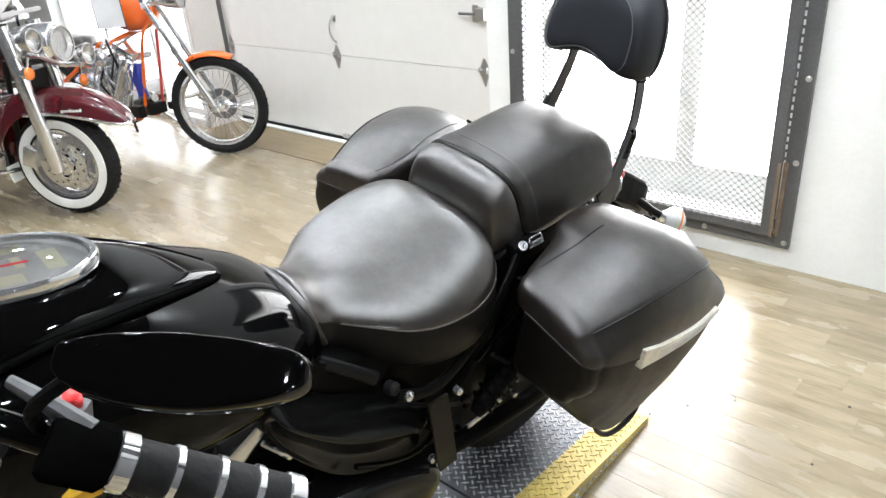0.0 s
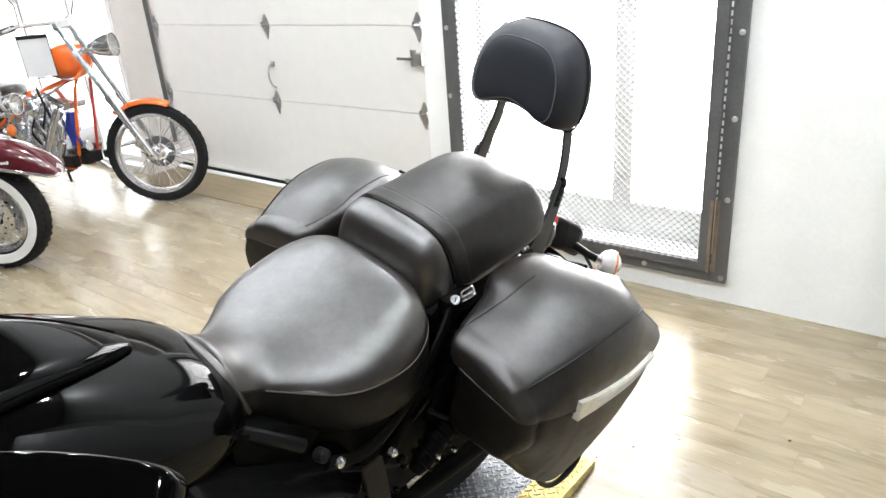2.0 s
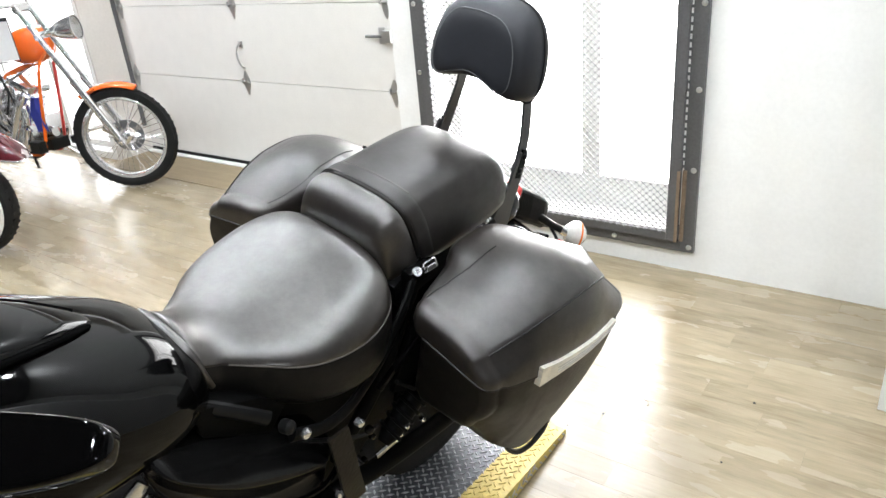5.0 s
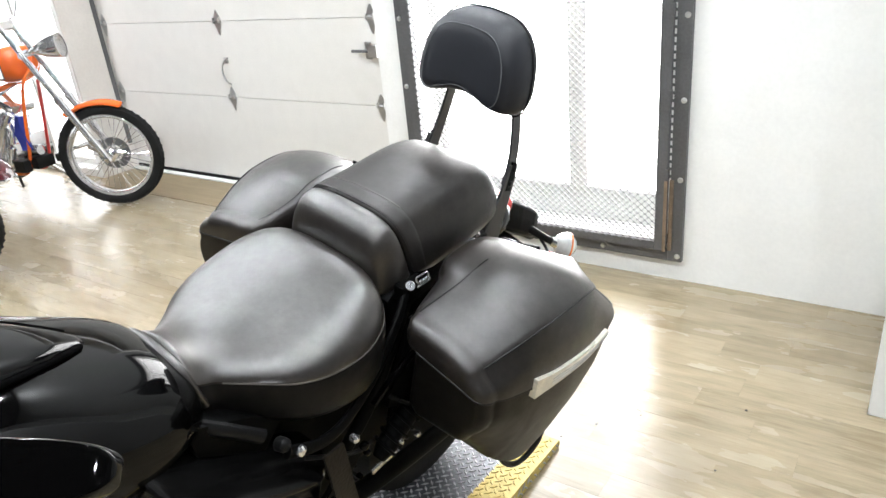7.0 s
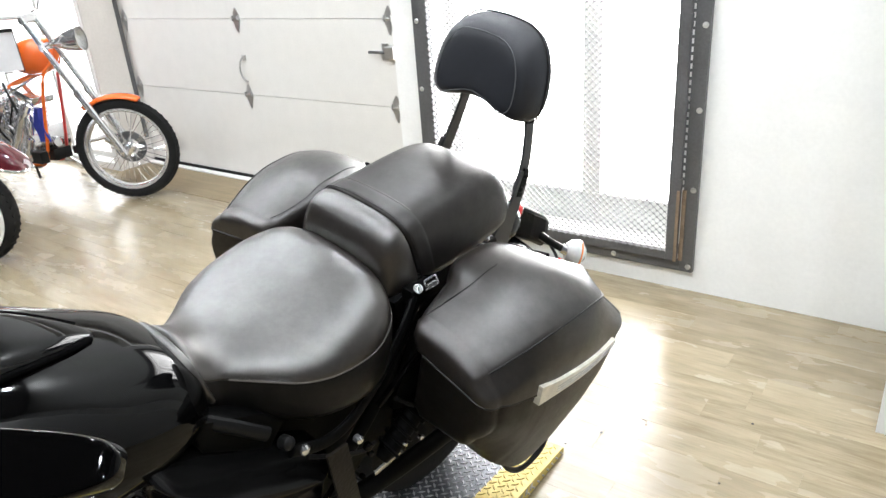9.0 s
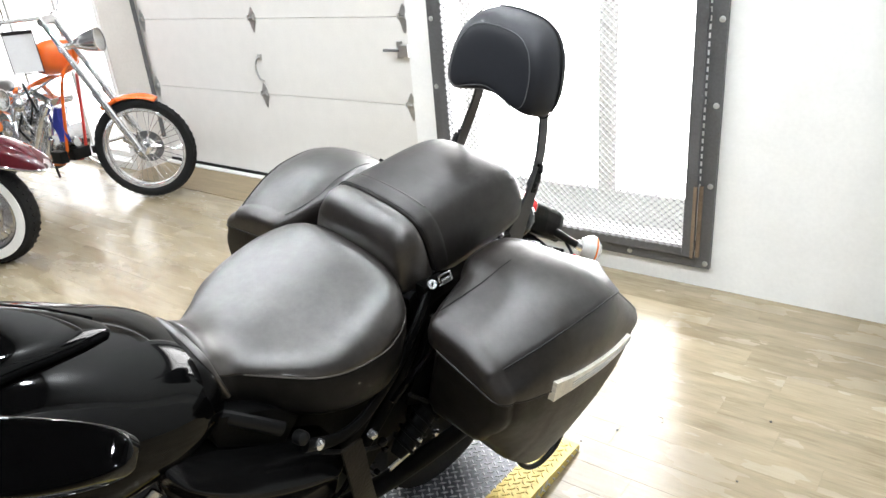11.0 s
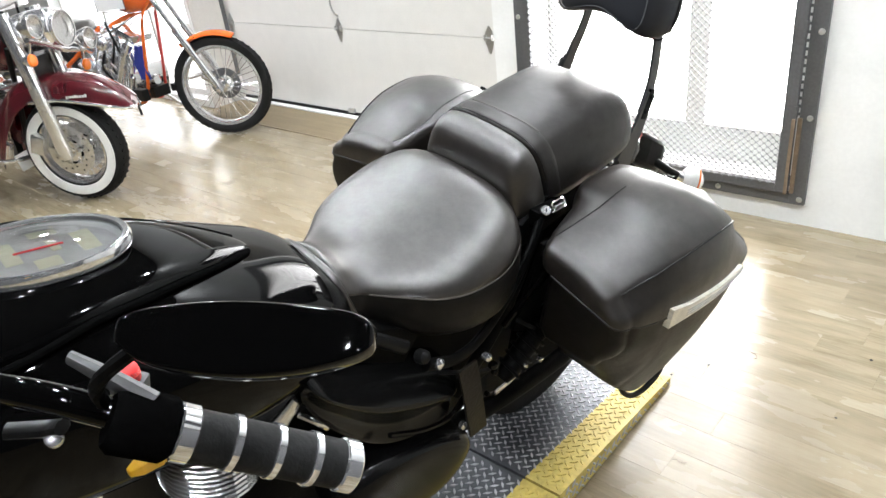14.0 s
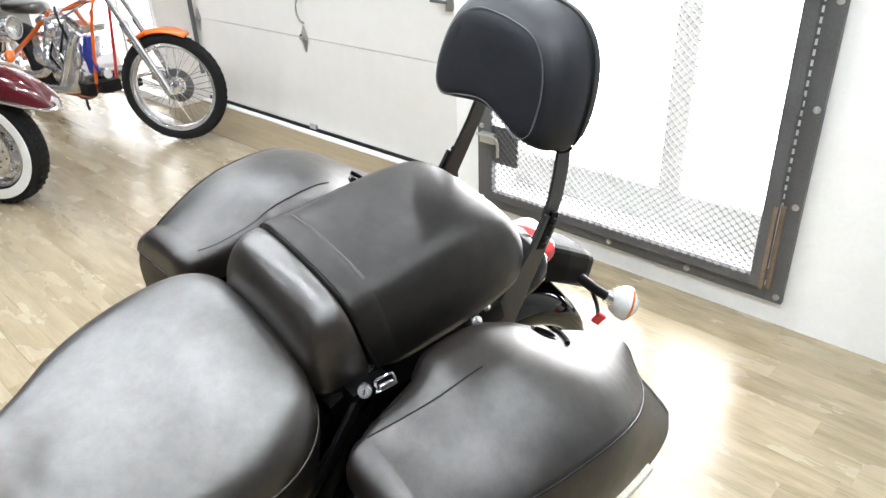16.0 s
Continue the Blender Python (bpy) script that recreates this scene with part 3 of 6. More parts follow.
def platform():
    """Low diamond-plate ramp and deck with yellow edges."""
    ramp = thing("display_ramp", pose(-0.025, 0.0, 0), "low diamond-plate steel ramp with yellow painted edges", "ramp")
    deck = thing("display_platform", pose(-0.025, 0.0, 0), "low diamond-plate steel platform with yellow painted edges", "platform")
    W, Y0, Y1, H0, H1 = 0.74, 0.035, 0.71, 0.075, 0.022

    def top(y):
        return H0 if y < Y0 else H0 + (H1 - H0) * (y - Y0) / (Y1 - Y0)

    def slab_(owner, ya, yb, nm):
        for n, a, b, mat in ((nm, -W + 0.115, -0.115, PLATE), ("edge_band", -0.115, 0.0, YELLOW), ("edge_band", -W, -W + 0.115, YELLOW)):
            bm = bmesh.new()
            vs = [bm.verts.new(p) for x in (a + 0.0005, b - 0.0005) for p in ((x, ya, 0.001), (x, yb, 0.001), (x, yb, top(yb)), (x, ya, top(ya)))]
            for f in ((0, 1, 2, 3), (7, 6, 5, 4), (0, 4, 5, 1), (1, 5, 6, 2), (2, 6, 7, 3), (3, 7, 4, 0)):
                bm.faces.new([vs[i] for i in f])
            part(n, bm, mat, owner, "worn yellow painted edge" if mat is YELLOW else "")
        lug = {"steel": [], "yellow": []}
        d2 = 0.0158  # basket weave: the grid runs along the lugs, at 45 degrees to the plate
        n = int((yb - ya + W) / d2) + 2
        for i in range(-n, n):
            for j in range(-n, n):
                x, y = -W / 2 + (i - j) * d2, (ya + yb) / 2 + (i + j) * d2
                if -W + 0.008 < x < -0.008 and ya + 0.008 < y < yb - 0.008:
                    lug["yellow" if x > -0.115 or x < -W + 0.115 else "steel"].append((Vector((x, y, top(y))), (i + j) % 2, 0))
                z = 0.012 + (i - j + 60) * d2
                if 0 <= i - j + 60 < 5 and z < top(y) - 0.010 and ya + 0.01 < y < yb - 0.01:
                    lug["steel"].append((Vector((0.0, y, z)), (i + j) % 2, 1))
        for key, lst in lug.items():
            vv, ff = [], []
            for p, flip, side in lst:
                a = radians(45 if flip else -45)
                u = Vector((math.cos(a), math.sin(a), 0)) if not side else Vector((0, math.cos(a), math.sin(a)))
                nrm = Vector((0, 0, 1)) if not side else Vector((1, 0, 0))
                w = nrm.cross(u)
                k0 = len(vv)
                for q, hh in ((u * 0.0145, 0), (w * 0.0046, 0), (u * -0.0145, 0), (w * -0.0046, 0), (u * 0.0105, 0.0030), (w * 0.0026, 0.0030), (u * -0.0105, 0.0030), (w * -0.0026, 0.0030)):
                    vv.append(p + q + nrm * (hh - 0.0003 if hh else -0.0008))
                for f in ((4, 5, 6, 7), (0, 1, 5, 4), (1, 2, 6, 5), (2, 3, 7, 6), (3, 0, 4, 7)):
                    ff.append(tuple(k0 + i for i in f))
            me = bpy.data.meshes.new("plate_relief")
            me.from_pydata(vv, [], ff)
            me.materials.append(LUG if key == "steel" else YELLOW)
            ob = new("plate_relief", me)
            ob.parent = owner
            tagged(ob, "raised diamond lugs", kind="stuff")

    slab_(ramp, Y0 + 0.004, Y1, "ramp_plate")
    slab_(deck, -2.6, Y0 - 0.004, "deck_plate")


platform()

# ---- the black cruiser on the platform, leaning on its stand (x to its left, y to its tail) ----
bike = thing("motorcycle", pose(-0.40, 0.0, 0.078, 0, 14, -4), "black cruiser motorcycle with leather-look saddlebags and backrest, parked on the ramp", "motorcycle")


def mirrored(points):
    return points + [(-x, y, z) for x, y, z in reversed(points) if abs(x) > 1e-6]


def smoothed(rows_, steps):
    """Catmull-Rom rows between the given ones."""
    out = []
    for i in range(len(rows_) - 1):
        p = [rows_[max(0, min(len(rows_) - 1, i + k))] for k in (-1, 0, 1, 2)]
        for k in range(steps):
            t = k / steps
            out.append(tuple(0.5 * (2 * b_ + (c_ - a_) * t + (2 * a_ - 5 * b_ + 4 * c_ - d_) * t * t + (3 * b_ - a_ - 3 * c_ + d_) * t ** 3) for a_, b_, c_, d_ in zip(*p)))
    return out + [rows_[-1]]


def rider_seat():
    # (y, half-width, crown, crease, skirt bottom, middle)
    rows_ = [(-0.453, 0.050, 0.958, 0.935, 0.900, 0.018), (-0.450, 0.072, 0.974, 0.932, 0.880, 0.018), (-0.441, 0.086, 0.980, 0.925, 0.858, 0.017), (-0.425, 0.090, 0.966, 0.915, 0.838, 0.014), (-0.403, 0.093, 0.950, 0.905, 0.820, 0.011),
             (-0.375, 0.112, 0.942, 0.896, 0.805, 0.008), (-0.335, 0.146, 0.940, 0.888, 0.792, 0.006), (-0.295, 0.180, 0.944, 0.882, 0.780, 0.004), (-0.245, 0.205, 0.953, 0.879, 0.770, 0.002), (-0.190, 0.217, 0.967, 0.880, 0.766, 0.0),
             (-0.140, 0.218, 0.980, 0.886, 0.768, 0.0), (-0.095, 0.207, 0.990, 0.899, 0.776, 0.0), (-0.064, 0.186, 0.991, 0.913, 0.790, 0.0), (-0.044, 0.156, 0.984, 0.924, 0.808, 0.0), (-0.033, 0.118, 0.970, 0.928, 0.83, 0.0), (-0.029, 0.08, 0.955, 0.930, 0.85, 0.0)]
    fine = smoothed(rows_, 5)
    crown = [0.0, 0.16, 0.32, 0.47, 0.60, 0.71, 0.80, 0.87, 0.925, 0.965, 0.988]
    rings, skirt, crease = [], [], []
    for y, w, zt, zc, zb, cx in fine:
        d_ = zt - zc
        dish = 0.006 * min(1.0, max(0.0, (y + 0.40) / 0.10)) * min(1.0, max(0.0, (-0.05 - y) / 0.06))
        bow = 1.7 + 1.7 * min(1.0, max(0.0, (y + 0.44) / 0.30))
        half = [(w * q, zc + d_ * (1 - q ** bow) ** 0.58 - dish * math.exp(-((q - 0.55) / 0.20) ** 2)) for q in crown]
        half += [(w * 0.998, zc + 0.006), (w * 0.992, zc + 0.001), (w + 0.0015, zc - 0.004), (w + 0.005, zc - 0.018)]
        half += [(w + 0.007, zc * 0.62 + zb * 0.38), (w + 0.004, zc * 0.28 + zb * 0.72), (w - 0.002, zb + 0.016), (w * 0.96 - 0.006, zb + 0.004), (w * 0.6, zb)]
        top_, side = half[:13] + [(w * 0.5, zc - 0.004)], [(w * 0.5, zc - 0.003)] + half[12:]
        rings.append([(cx + x, y, z) for x, z in top_] + [(cx - x, y, z) for x, z in reversed(top_[1:])])
        skirt.append([(cx + x, y, z) for x, z in side] + [(cx, y, zb)] + [(cx - x, y, z) for x, z in reversed(side)])
        crease.append((w * 0.996, y, zc + 0.0025, cx))
    seat = part("seat", loft(rings), LEATHER, bike, "wide black leather rider seat", smooth=True, sharp=50)
    # flank of the same seat, its shade painted by the darker leather copy
    part("seat_skirt", loft(skirt), SIDE_SHADE, seat, "side of the leather seat in a shaded copy of its leather", smooth=True, sharp=50)
    for s in (1, -1):
        part("seam", tube([(cx + s * x, y, z) for x, y, z, cx in crease[22:-4]], 0.0018, 6), SEAM, seat, "worn stitched seam", smooth=True)
    lip = spline([(0.014 + x, y, z) for x, y, z in mirrored([(0.098, -0.430, 0.880), (0.088, -0.446, 0.926), (0.062, -0.455, 0.960), (0.0, -0.458, 0.970)])], 6)
    part("nose_roll", tube(lip, [0.0055 + 0.0045 * math.sin(math.pi * i / (len(lip) - 1)) for i in range(len(lip))], 12), LEATHER, seat, "rolled leather front edge", smooth=True)
    part("seat_pan", loft([[(x, y, z) for x, z in superring(0, 0.80, w, 0.05, 0.05, 16)] for y, w in ((-0.42, 0.08), (-0.30, 0.155), (-0.18, 0.19), (-0.05, 0.15), (0.02, 0.12))]), DARK, seat, smooth=True)


def pillion():
    # half section from the crown to the underside: share of the half-width, share of the height
    half = [(0.0, 1.0), (0.22, 0.998), (0.42, 0.985), (0.60, 0.955), (0.72, 0.905), (0.81, 0.825), (0.88, 0.71), (0.935, 0.55), (0.975, 0.36), (1.0, 0.18), (0.985, 0.06), (0.90, 0.0), (0.45, -0.01)]

    def section(ytop, ybot, w, zt, zb, grow=0.0, first=0, last=None):
        """A closed outline that leans from ytop at the crown to ybot at the underside."""
        right = [((w + grow) * u, ytop + (ybot - ytop) * (1 - max(v, 0)) ** 1.15, zb + (zt - zb) * v + grow * v) for u, v in half[first:last]]
        return right + [(0, ybot, zb - 0.01 * (zt - zb))] * (last is None) + [(-x, y, z) for x, y, z in reversed(right) if x > 1e-6]

    c = 0.004
    rows_ = [(0.0245, 0.068, 0.143, 1.064, 0.914), (0.028, 0.072, 0.150, 1.0695, 0.912), (0.050, 0.094, 0.152, 1.0725, 0.912), (0.085, 0.120, 0.153, 1.076, 0.914), (0.14, 0.165, 0.154, 1.083, 0.918), (0.20, 0.215, 0.155, 1.090, 0.923), (0.26, 0.268, 0.155, 1.095, 0.929),
             (0.31, 0.312, 0.153, 1.094, 0.935), (0.348, 0.347, 0.149, 1.085, 0.940), (0.378, 0.378, 0.142, 1.066, 0.944), (0.400, 0.402, 0.131, 1.040, 0.948), (0.413, 0.415, 0.117, 1.012, 0.952), (0.418, 0.420, 0.098, 0.985, 0.957)]
    pad = part("pillion_seat", loft([[(x + c, y, z) for x, y, z in section(*r)] for r in smoothed(rows_, 3)]), PILLION, bike, "black leather passenger seat", smooth=True, sharp=70)
    rows2 = [(-0.038, -0.030, 0.098, 0.962, 0.915), (-0.041, -0.028, 0.115, 0.985, 0.908), (-0.039, -0.020, 0.128, 1.012, 0.905), (-0.032, -0.008, 0.137, 1.036, 0.904), (-0.020, 0.008, 0.143, 1.054, 0.904), (-0.004, 0.028, 0.148, 1.0645, 0.905), (0.010, 0.046, 0.150, 1.068, 0.907), (0.019, 0.058, 0.149, 1.0675, 0.910), (0.0225, 0.063, 0.144, 1.063, 0.912)]
    bolster = part("bolster", loft([[(x + c, y, z) for x, y, z in section(*r)] for r in smoothed(rows2, 3)]), LEATHER, bike, "rounded black leather front bolster of the passenger seat", smooth=True, sharp=70)
    # stitched band lying over the front of the seat
    fine = smoothed(rows_, 6)
    band = [(r, g) for r, g in zip(fine[6:17], (0.0004, 0.0016, 0.0018, 0.0018, 0.0018, 0.0018, 0.0018, 0.0018, 0.0018, 0.0014, 0.0002))]

    def over(r, g):
        ring = section(*r, g, 0, 10)
        n = len(ring) // 2 + 1
        return [(x + c, y, z) for x, y, z in ring[n:] + ring[:n]]

    part("strap", loft([over(r, g) for r, g in band], caps=False, wrap=False), PILLION, pad, "stitched leather band", smooth=True, sharp=70)
    part("seam", tube(over(fine[6], 0.0018), 0.0011, 6), PIPING, pad, smooth=True)
    part("worn_edge", tube(over(fine[16], 0.0012)[6:-6], 0.0012, 6, 2.4), WORNEDGE, pad, "pale rubbed edge of the band", smooth=True)
    for s in (1, -1):
        run = [(c + s * x, y, z) for x, y, z in ((0.099, -0.0355, 0.948), (0.104, -0.032, 0.975), (0.108, -0.022, 1.006), (0.110, -0.008, 1.028), (0.108, 0.008, 1.041), (0.103, 0.021, 1.047))]
        part("seam", tube(spline(run, 5), 0.0014, 6), PIPING, bolster, smooth=True)


def backrest():
    # outline of the pad in its own plane
    def outline(k):
        pts = [(0, 1.404), (0.075, 1.396), (0.120, 1.366), (0.146, 1.314), (0.155, 1.252), (0.149, 1.206), (0.120, 1.187), (0.07, 1.205), (0.0, 1.222)]
        pts = pts + [(-x, z) for x, z in reversed(pts[1:-1])]
        return [(0.006 + x * k * 0.955, 1.295 + (z - 1.295) * k) for x, z in pts]

    lean = lambda y, z: y + 0.12 * (z - 1.30)
    prof = ((0.25, 0.362), (0.55, 0.363), (0.72, 0.367), (0.84, 0.377), (0.92, 0.391), (0.975, 0.411), (1.0, 0.432), (0.993, 0.440), (1.002, 0.447), (1.0, 0.458), (0.97, 0.469), (0.80, 0.474), (0.3, 0.475))
    pad = part("backrest_pad", loft([[(x, lean(y, z), z) for x, z in outline(k)] for k, y in prof]), PADCLOTH, bike, "padded black backrest with a stitched panel", smooth=True, sub=2)
    ring = [(x, lean(0.3670, z), z) for x, z in outline(0.735)]
    part("seam", tube(spline(ring + [ring[0]], 5), 0.0013, 6), THREAD, pad, "pale grey stitching", smooth=True)
    ring = [(x, lean(0.4410, z), z) for x, z in outline(0.993)]
    part("piping", tube(spline(ring + [ring[0]], 5), 0.0022, 6), PIPING, pad, smooth=True)
    for s in (1, -1):
        def plate(name, path, widths, thick, mat, owner, label=""):
            """A flat bar standing fore and aft along a path of (side, y, z)."""
            rings = []
            for i, (x, y, z) in enumerate(path):
                p, q = path[max(i - 1, 0)], path[min(i + 1, len(path) - 1)]
                d_ = Vector((0, q[1] - p[1], q[2] - p[2])).normalized()
                n, w = Vector((0, d_.z, -d_.y)), widths[i] / 2
                o = Vector((0.012 + s * x, y, z))
                rings.append([o + n * w * k + Vector((h, 0, 0)) for h, k in ((-thick, -1), (thick, -1), (thick, 1), (-thick, 1))])
            return part(name, loft(rings), mat, owner, label, bevel=0.0012)

        st = plate("backrest_arm", [(0.132, 0.350, 0.845), (0.131, 0.372, 0.890), (0.129, 0.398, 0.940), (0.127, 0.420, 0.985), (0.125, 0.436, 1.030), (0.123, 0.446, 1.062)], (0.105, 0.088, 0.064, 0.050, 0.044, 0.040), 0.0035, ARM, bike, "flat black steel backrest arm")
        plate("backrest_upright", [(0.118, 0.434, 1.012), (0.117, 0.447, 1.050), (0.113, 0.457, 1.090), (0.105, 0.464, 1.135), (0.098, 0.466, 1.175), (0.094, 0.464, 1.225)], (0.040, 0.040, 0.038, 0.036, 0.034, 0.033), 0.003, ARM, bike, "flat black steel upright")
        plate("arm_clamp", [(0.128, 0.428, 1.000), (0.126, 0.440, 1.035), (0.124, 0.451, 1.068)], (0.024, 0.024, 0.022), 0.003, DARK, st, "dark clamp strip")
        for y, z in ((0.434, 1.018), (0.446, 1.052)):
            bolt("screw", st, (0.012 + s * 0.131, y, z), (s, 0, 0), 0.0075, 0.004, SATIN)


def saddlebag(s):
    # y, lid inner edge, ridge, rim, bottom outer edge, inner face of the body
    rows_ = [(-0.020, 0.226, 0.928, 0.406, 0.879, 0.444, 0.823, 0.408, 0.685, 0.251),
             (0.0, 0.220, 0.935, 0.414, 0.888, 0.455, 0.820, 0.408, 0.655, 0.250), (0.055, 0.212, 0.952, 0.433, 0.908, 0.469, 0.813, 0.412, 0.585, 0.240), (0.085, 0.206, 0.962, 0.441, 0.917, 0.473, 0.809, 0.412, 0.538, 0.232), (0.108, 0.190, 0.973, 0.446, 0.923, 0.476, 0.806, 0.412, 0.514, 0.225), (0.14, 0.186, 0.982, 0.452, 0.929, 0.480, 0.802, 0.412, 0.480, 0.218),
             (0.21, 0.190, 0.987, 0.459, 0.935, 0.485, 0.794, 0.408, 0.418, 0.208), (0.27, 0.199, 0.970, 0.459, 0.932, 0.486, 0.786, 0.406, 0.385, 0.205), (0.33, 0.209, 0.936, 0.450, 0.912, 0.483, 0.777, 0.405, 0.383, 0.205), (0.40, 0.216, 0.893, 0.429, 0.872, 0.477, 0.768, 0.408, 0.415, 0.212),
             (0.46, 0.222, 0.862, 0.405, 0.834, 0.467, 0.757, 0.410, 0.478, 0.225), (0.52, 0.232, 0.830, 0.374, 0.798, 0.450, 0.742, 0.402, 0.575, 0.245), (0.565, 0.250, 0.806, 0.340, 0.772, 0.426, 0.730, 0.388, 0.655, 0.275)]
    fine = smoothed(rows_, 5)

    def split(r, x):
        return r[6] + 0.05 * max(0, (r[5] - x) / (r[5] - r[1]))

    def lid_ring(r):
        y, xi, zi, xr, zr, xo, zm, xb, zb, xj = r
        pts = [(xi + 0.001, split(r, xi) + 0.002), (xi - 0.002, max(zi - 0.035, split(r, xi) + 0.01)), (xi + 0.002, zi - 0.012), (xi + 0.014, zi - 0.002)]
        for k in range(1, 8):
            t = k / 8
            pts.append((xi + 0.014 + (xr - 0.016 - xi - 0.014) * t, zi - 0.002 + (zr + 0.012 - zi + 0.002) * t + 0.075 * t * (1 - t) * min(1, (y + 0.10) / 0.14)))
        pts += [(xr - 0.010, zr + 0.0085), (xr - 0.002, zr + 0.001), (xr + 0.004, zr - 0.010)]
        for k in (0.35, 0.7):
            pts.append((xr + 0.004 + (xo - xr - 0.004) * k + 0.010 * k * (1 - k) * 4, zr - 0.010 + (zm + 0.003 - zr + 0.010) * k))
        return y, pts + [(xo, zm + 0.003), (xo - 0.014, zm + 0.0045), (xi + 0.05, split(r, xi + 0.05) + 0.0015)]

    def body_ring(r):
        y, xi, zi, xr, zr, xo, zm, xb, zb, xj = r
        pts = [(xj, split(r, xj)), (xo - 0.012, zm + 0.002), (xo - 0.003, zm - 0.002), (xo - 0.004, zm - 0.022)]
        for k in (0.2, 0.4, 0.6, 0.8):
            pts.append((xo - 0.004 + (xb - xo + 0.004) * k + 0.030 * k * (1 - k) * 2, zm - 0.022 + (zb + 0.026 - zm + 0.022) * k))
        w = min(0.02, (xb - xj) * 0.3)
        return y, pts + [(xb, zb + 0.026), (xb - w * 0.35, zb + 0.009), (xb - w, zb + 0.002), (xb - w * 2, zb), (xj + w, zb + 0.004), (xj, zb + 0.028)]

    def shell(ring_of):
        rings = []
        made = [ring_of(q) for q in fine]

        def capped(row, y, pts, sign, depth, inset):
            """Rings that round off an end, drawn in towards the rim's middle."""
            cx, out = sum(p[0] for p in pts) / len(pts), []
            for a in (86, 74, 62, 50, 38, 26, 13):
                shrink, dy, ring = inset * (1 - math.cos(radians(a))), depth * math.sin(radians(a)), []
                for x, z in pts:
                    h = z - split(row, x)
                    k = max(0.0, 1 - shrink / (math.hypot(x - cx, h) or 1))
                    xn = cx + (x - cx) * k
                    ring.append((s * xn, y + sign * dy, split(row, xn) + h * k))
                out.append(ring)
            return out
        rings += capped(fine[0], *made[0], -1, 0.0385, 0.034)
        rings += [[(s * x, y, z) for x, z in pts] for y, pts in made]
        rings += capped(fine[-1], *made[-1], 1, 0.008, 0.008)[::-1]
        return loft(rings)

    bag = part("saddlebag", shell(body_ring), BAGSHADE, bike, "black leather-covered hard saddlebag", smooth=True, sharp=50)
    part("lid", shell(lid_ring), BAGLEATHER, bag, "rounded black saddlebag lid", smooth=True, sharp=50)
    ridge = [(s * (r[3] - 0.0015), r[0], r[4] + 0.0025) for r in fine]
    part("ridge_piping", tube(ridge, 0.0019, 8), PIPING, bag, smooth=True)
    f = rows_[0]
    rim = [(s * (r[5] - 0.001), r[0], r[6] + 0.0015) for r in fine]
    turn = [(f[5] - 0.034 * (1 - math.cos(radians(q))), f[0] - 0.0385 * math.sin(radians(q))) for q in (86, 74, 62, 50, 38, 26, 13)]
    turn = [(f[1] + 0.045, f[0] - 0.0386), (f[1] + 0.09, f[0] - 0.0388), (f[5] - 0.075, f[0] - 0.0388)] + turn
    rim = [(s * (x - 0.001), y, split(f, x) + 0.0015) for x, y in turn] + rim
    part("rim_piping", tube(rim, 0.0024, 8), PIPING, bag, smooth=True)
    # pale reflector strip along the rim
    rings = []
    span = [r for r in fine if 0.066 <= r[0] <= 0.402]
    for i, r in enumerate(span):
        h = 0.0245 - 0.0155 * i / (len(span) - 1)
        x, z = r[5], r[6] + 0.004
        rings.append([(s * (x + 0.009), r[0], z + h), (s * (x + 0.010), r[0], z - h), (s * (x - 0.010), r[0], z - h), (s * (x - 0.010), r[0], z + h)])
    part("reflector_strip", loft(rings), REFLECTOR, bag, "pale metallic reflector strip", bevel=0.0012)
    for k in (0.25, -0.15, -0.5):
        rib = []
        for i, r in enumerate(span):
            if i > len(span) * 0.3:
                rib.append((s * (r[5] + 0.0098), r[0], r[6] + 0.004 + k * (0.0245 - 0.0155 * i / (len(span) - 1))))
        part("strip_rib", tube(rib, 0.0014, 6), ALU, bag, smooth=True)
    # bent guard loop under the bag
    loop = [(s * 0.378, 0.185, 0.45), (s * 0.388, 0.205, 0.412), (s * 0.398, 0.24, 0.386), (s * 0.404, 0.285, 0.380), (s * 0.410, 0.325, 0.408), (s * 0.408, 0.345, 0.45)]
    part("guard_loop", tube(spline(loop, 5), 0.0075, 8), SATIN, bag, "bent black guard loop", smooth=True)
    made = [lid_ring(r) for r in fine]

    def top(x, y):
        """Height of the lid's upper face."""
        k = max([0] + [i for i in range(len(made) - 1) if made[i][0] <= y])
        (ya, pa), (yb, pb) = made[k], made[k + 1]
        f_ = max(0.0, (y - ya) / (yb - ya))
        za, zb_ = [np.interp(x, [q[0] for q in p[2:-4]], [q[1] for q in p[2:-4]]) for p in (pa, pb)]
        return float(za + (zb_ - za) * f_)

    def disc(x, y, rx, ry, lift, drop):
        rings = []
        for k, up in ((0.02, lift), (0.35, lift), (0.7, lift), (0.95, lift), (1.0, lift - 0.0015), (1.0, -drop)):
            rings.append([(s * (x + rx * k * math.cos(a)), y + ry * k * math.sin(a), top(x + rx * k * math.cos(a), y + ry * k * math.sin(a)) + up) for a in [2 * math.pi * i / 32 for i in range(32)]])
        return loft(rings)

    # mounting hole, its shade a raised black disc; carrying loop at the lid's rear
    part("mount_hole_shade", disc(0.252, 0.335, 0.021, 0.019, 0.0015, 0.001), HOLLOW, bag, "raised black disc painting the shade of a mounting hole", smooth=True)
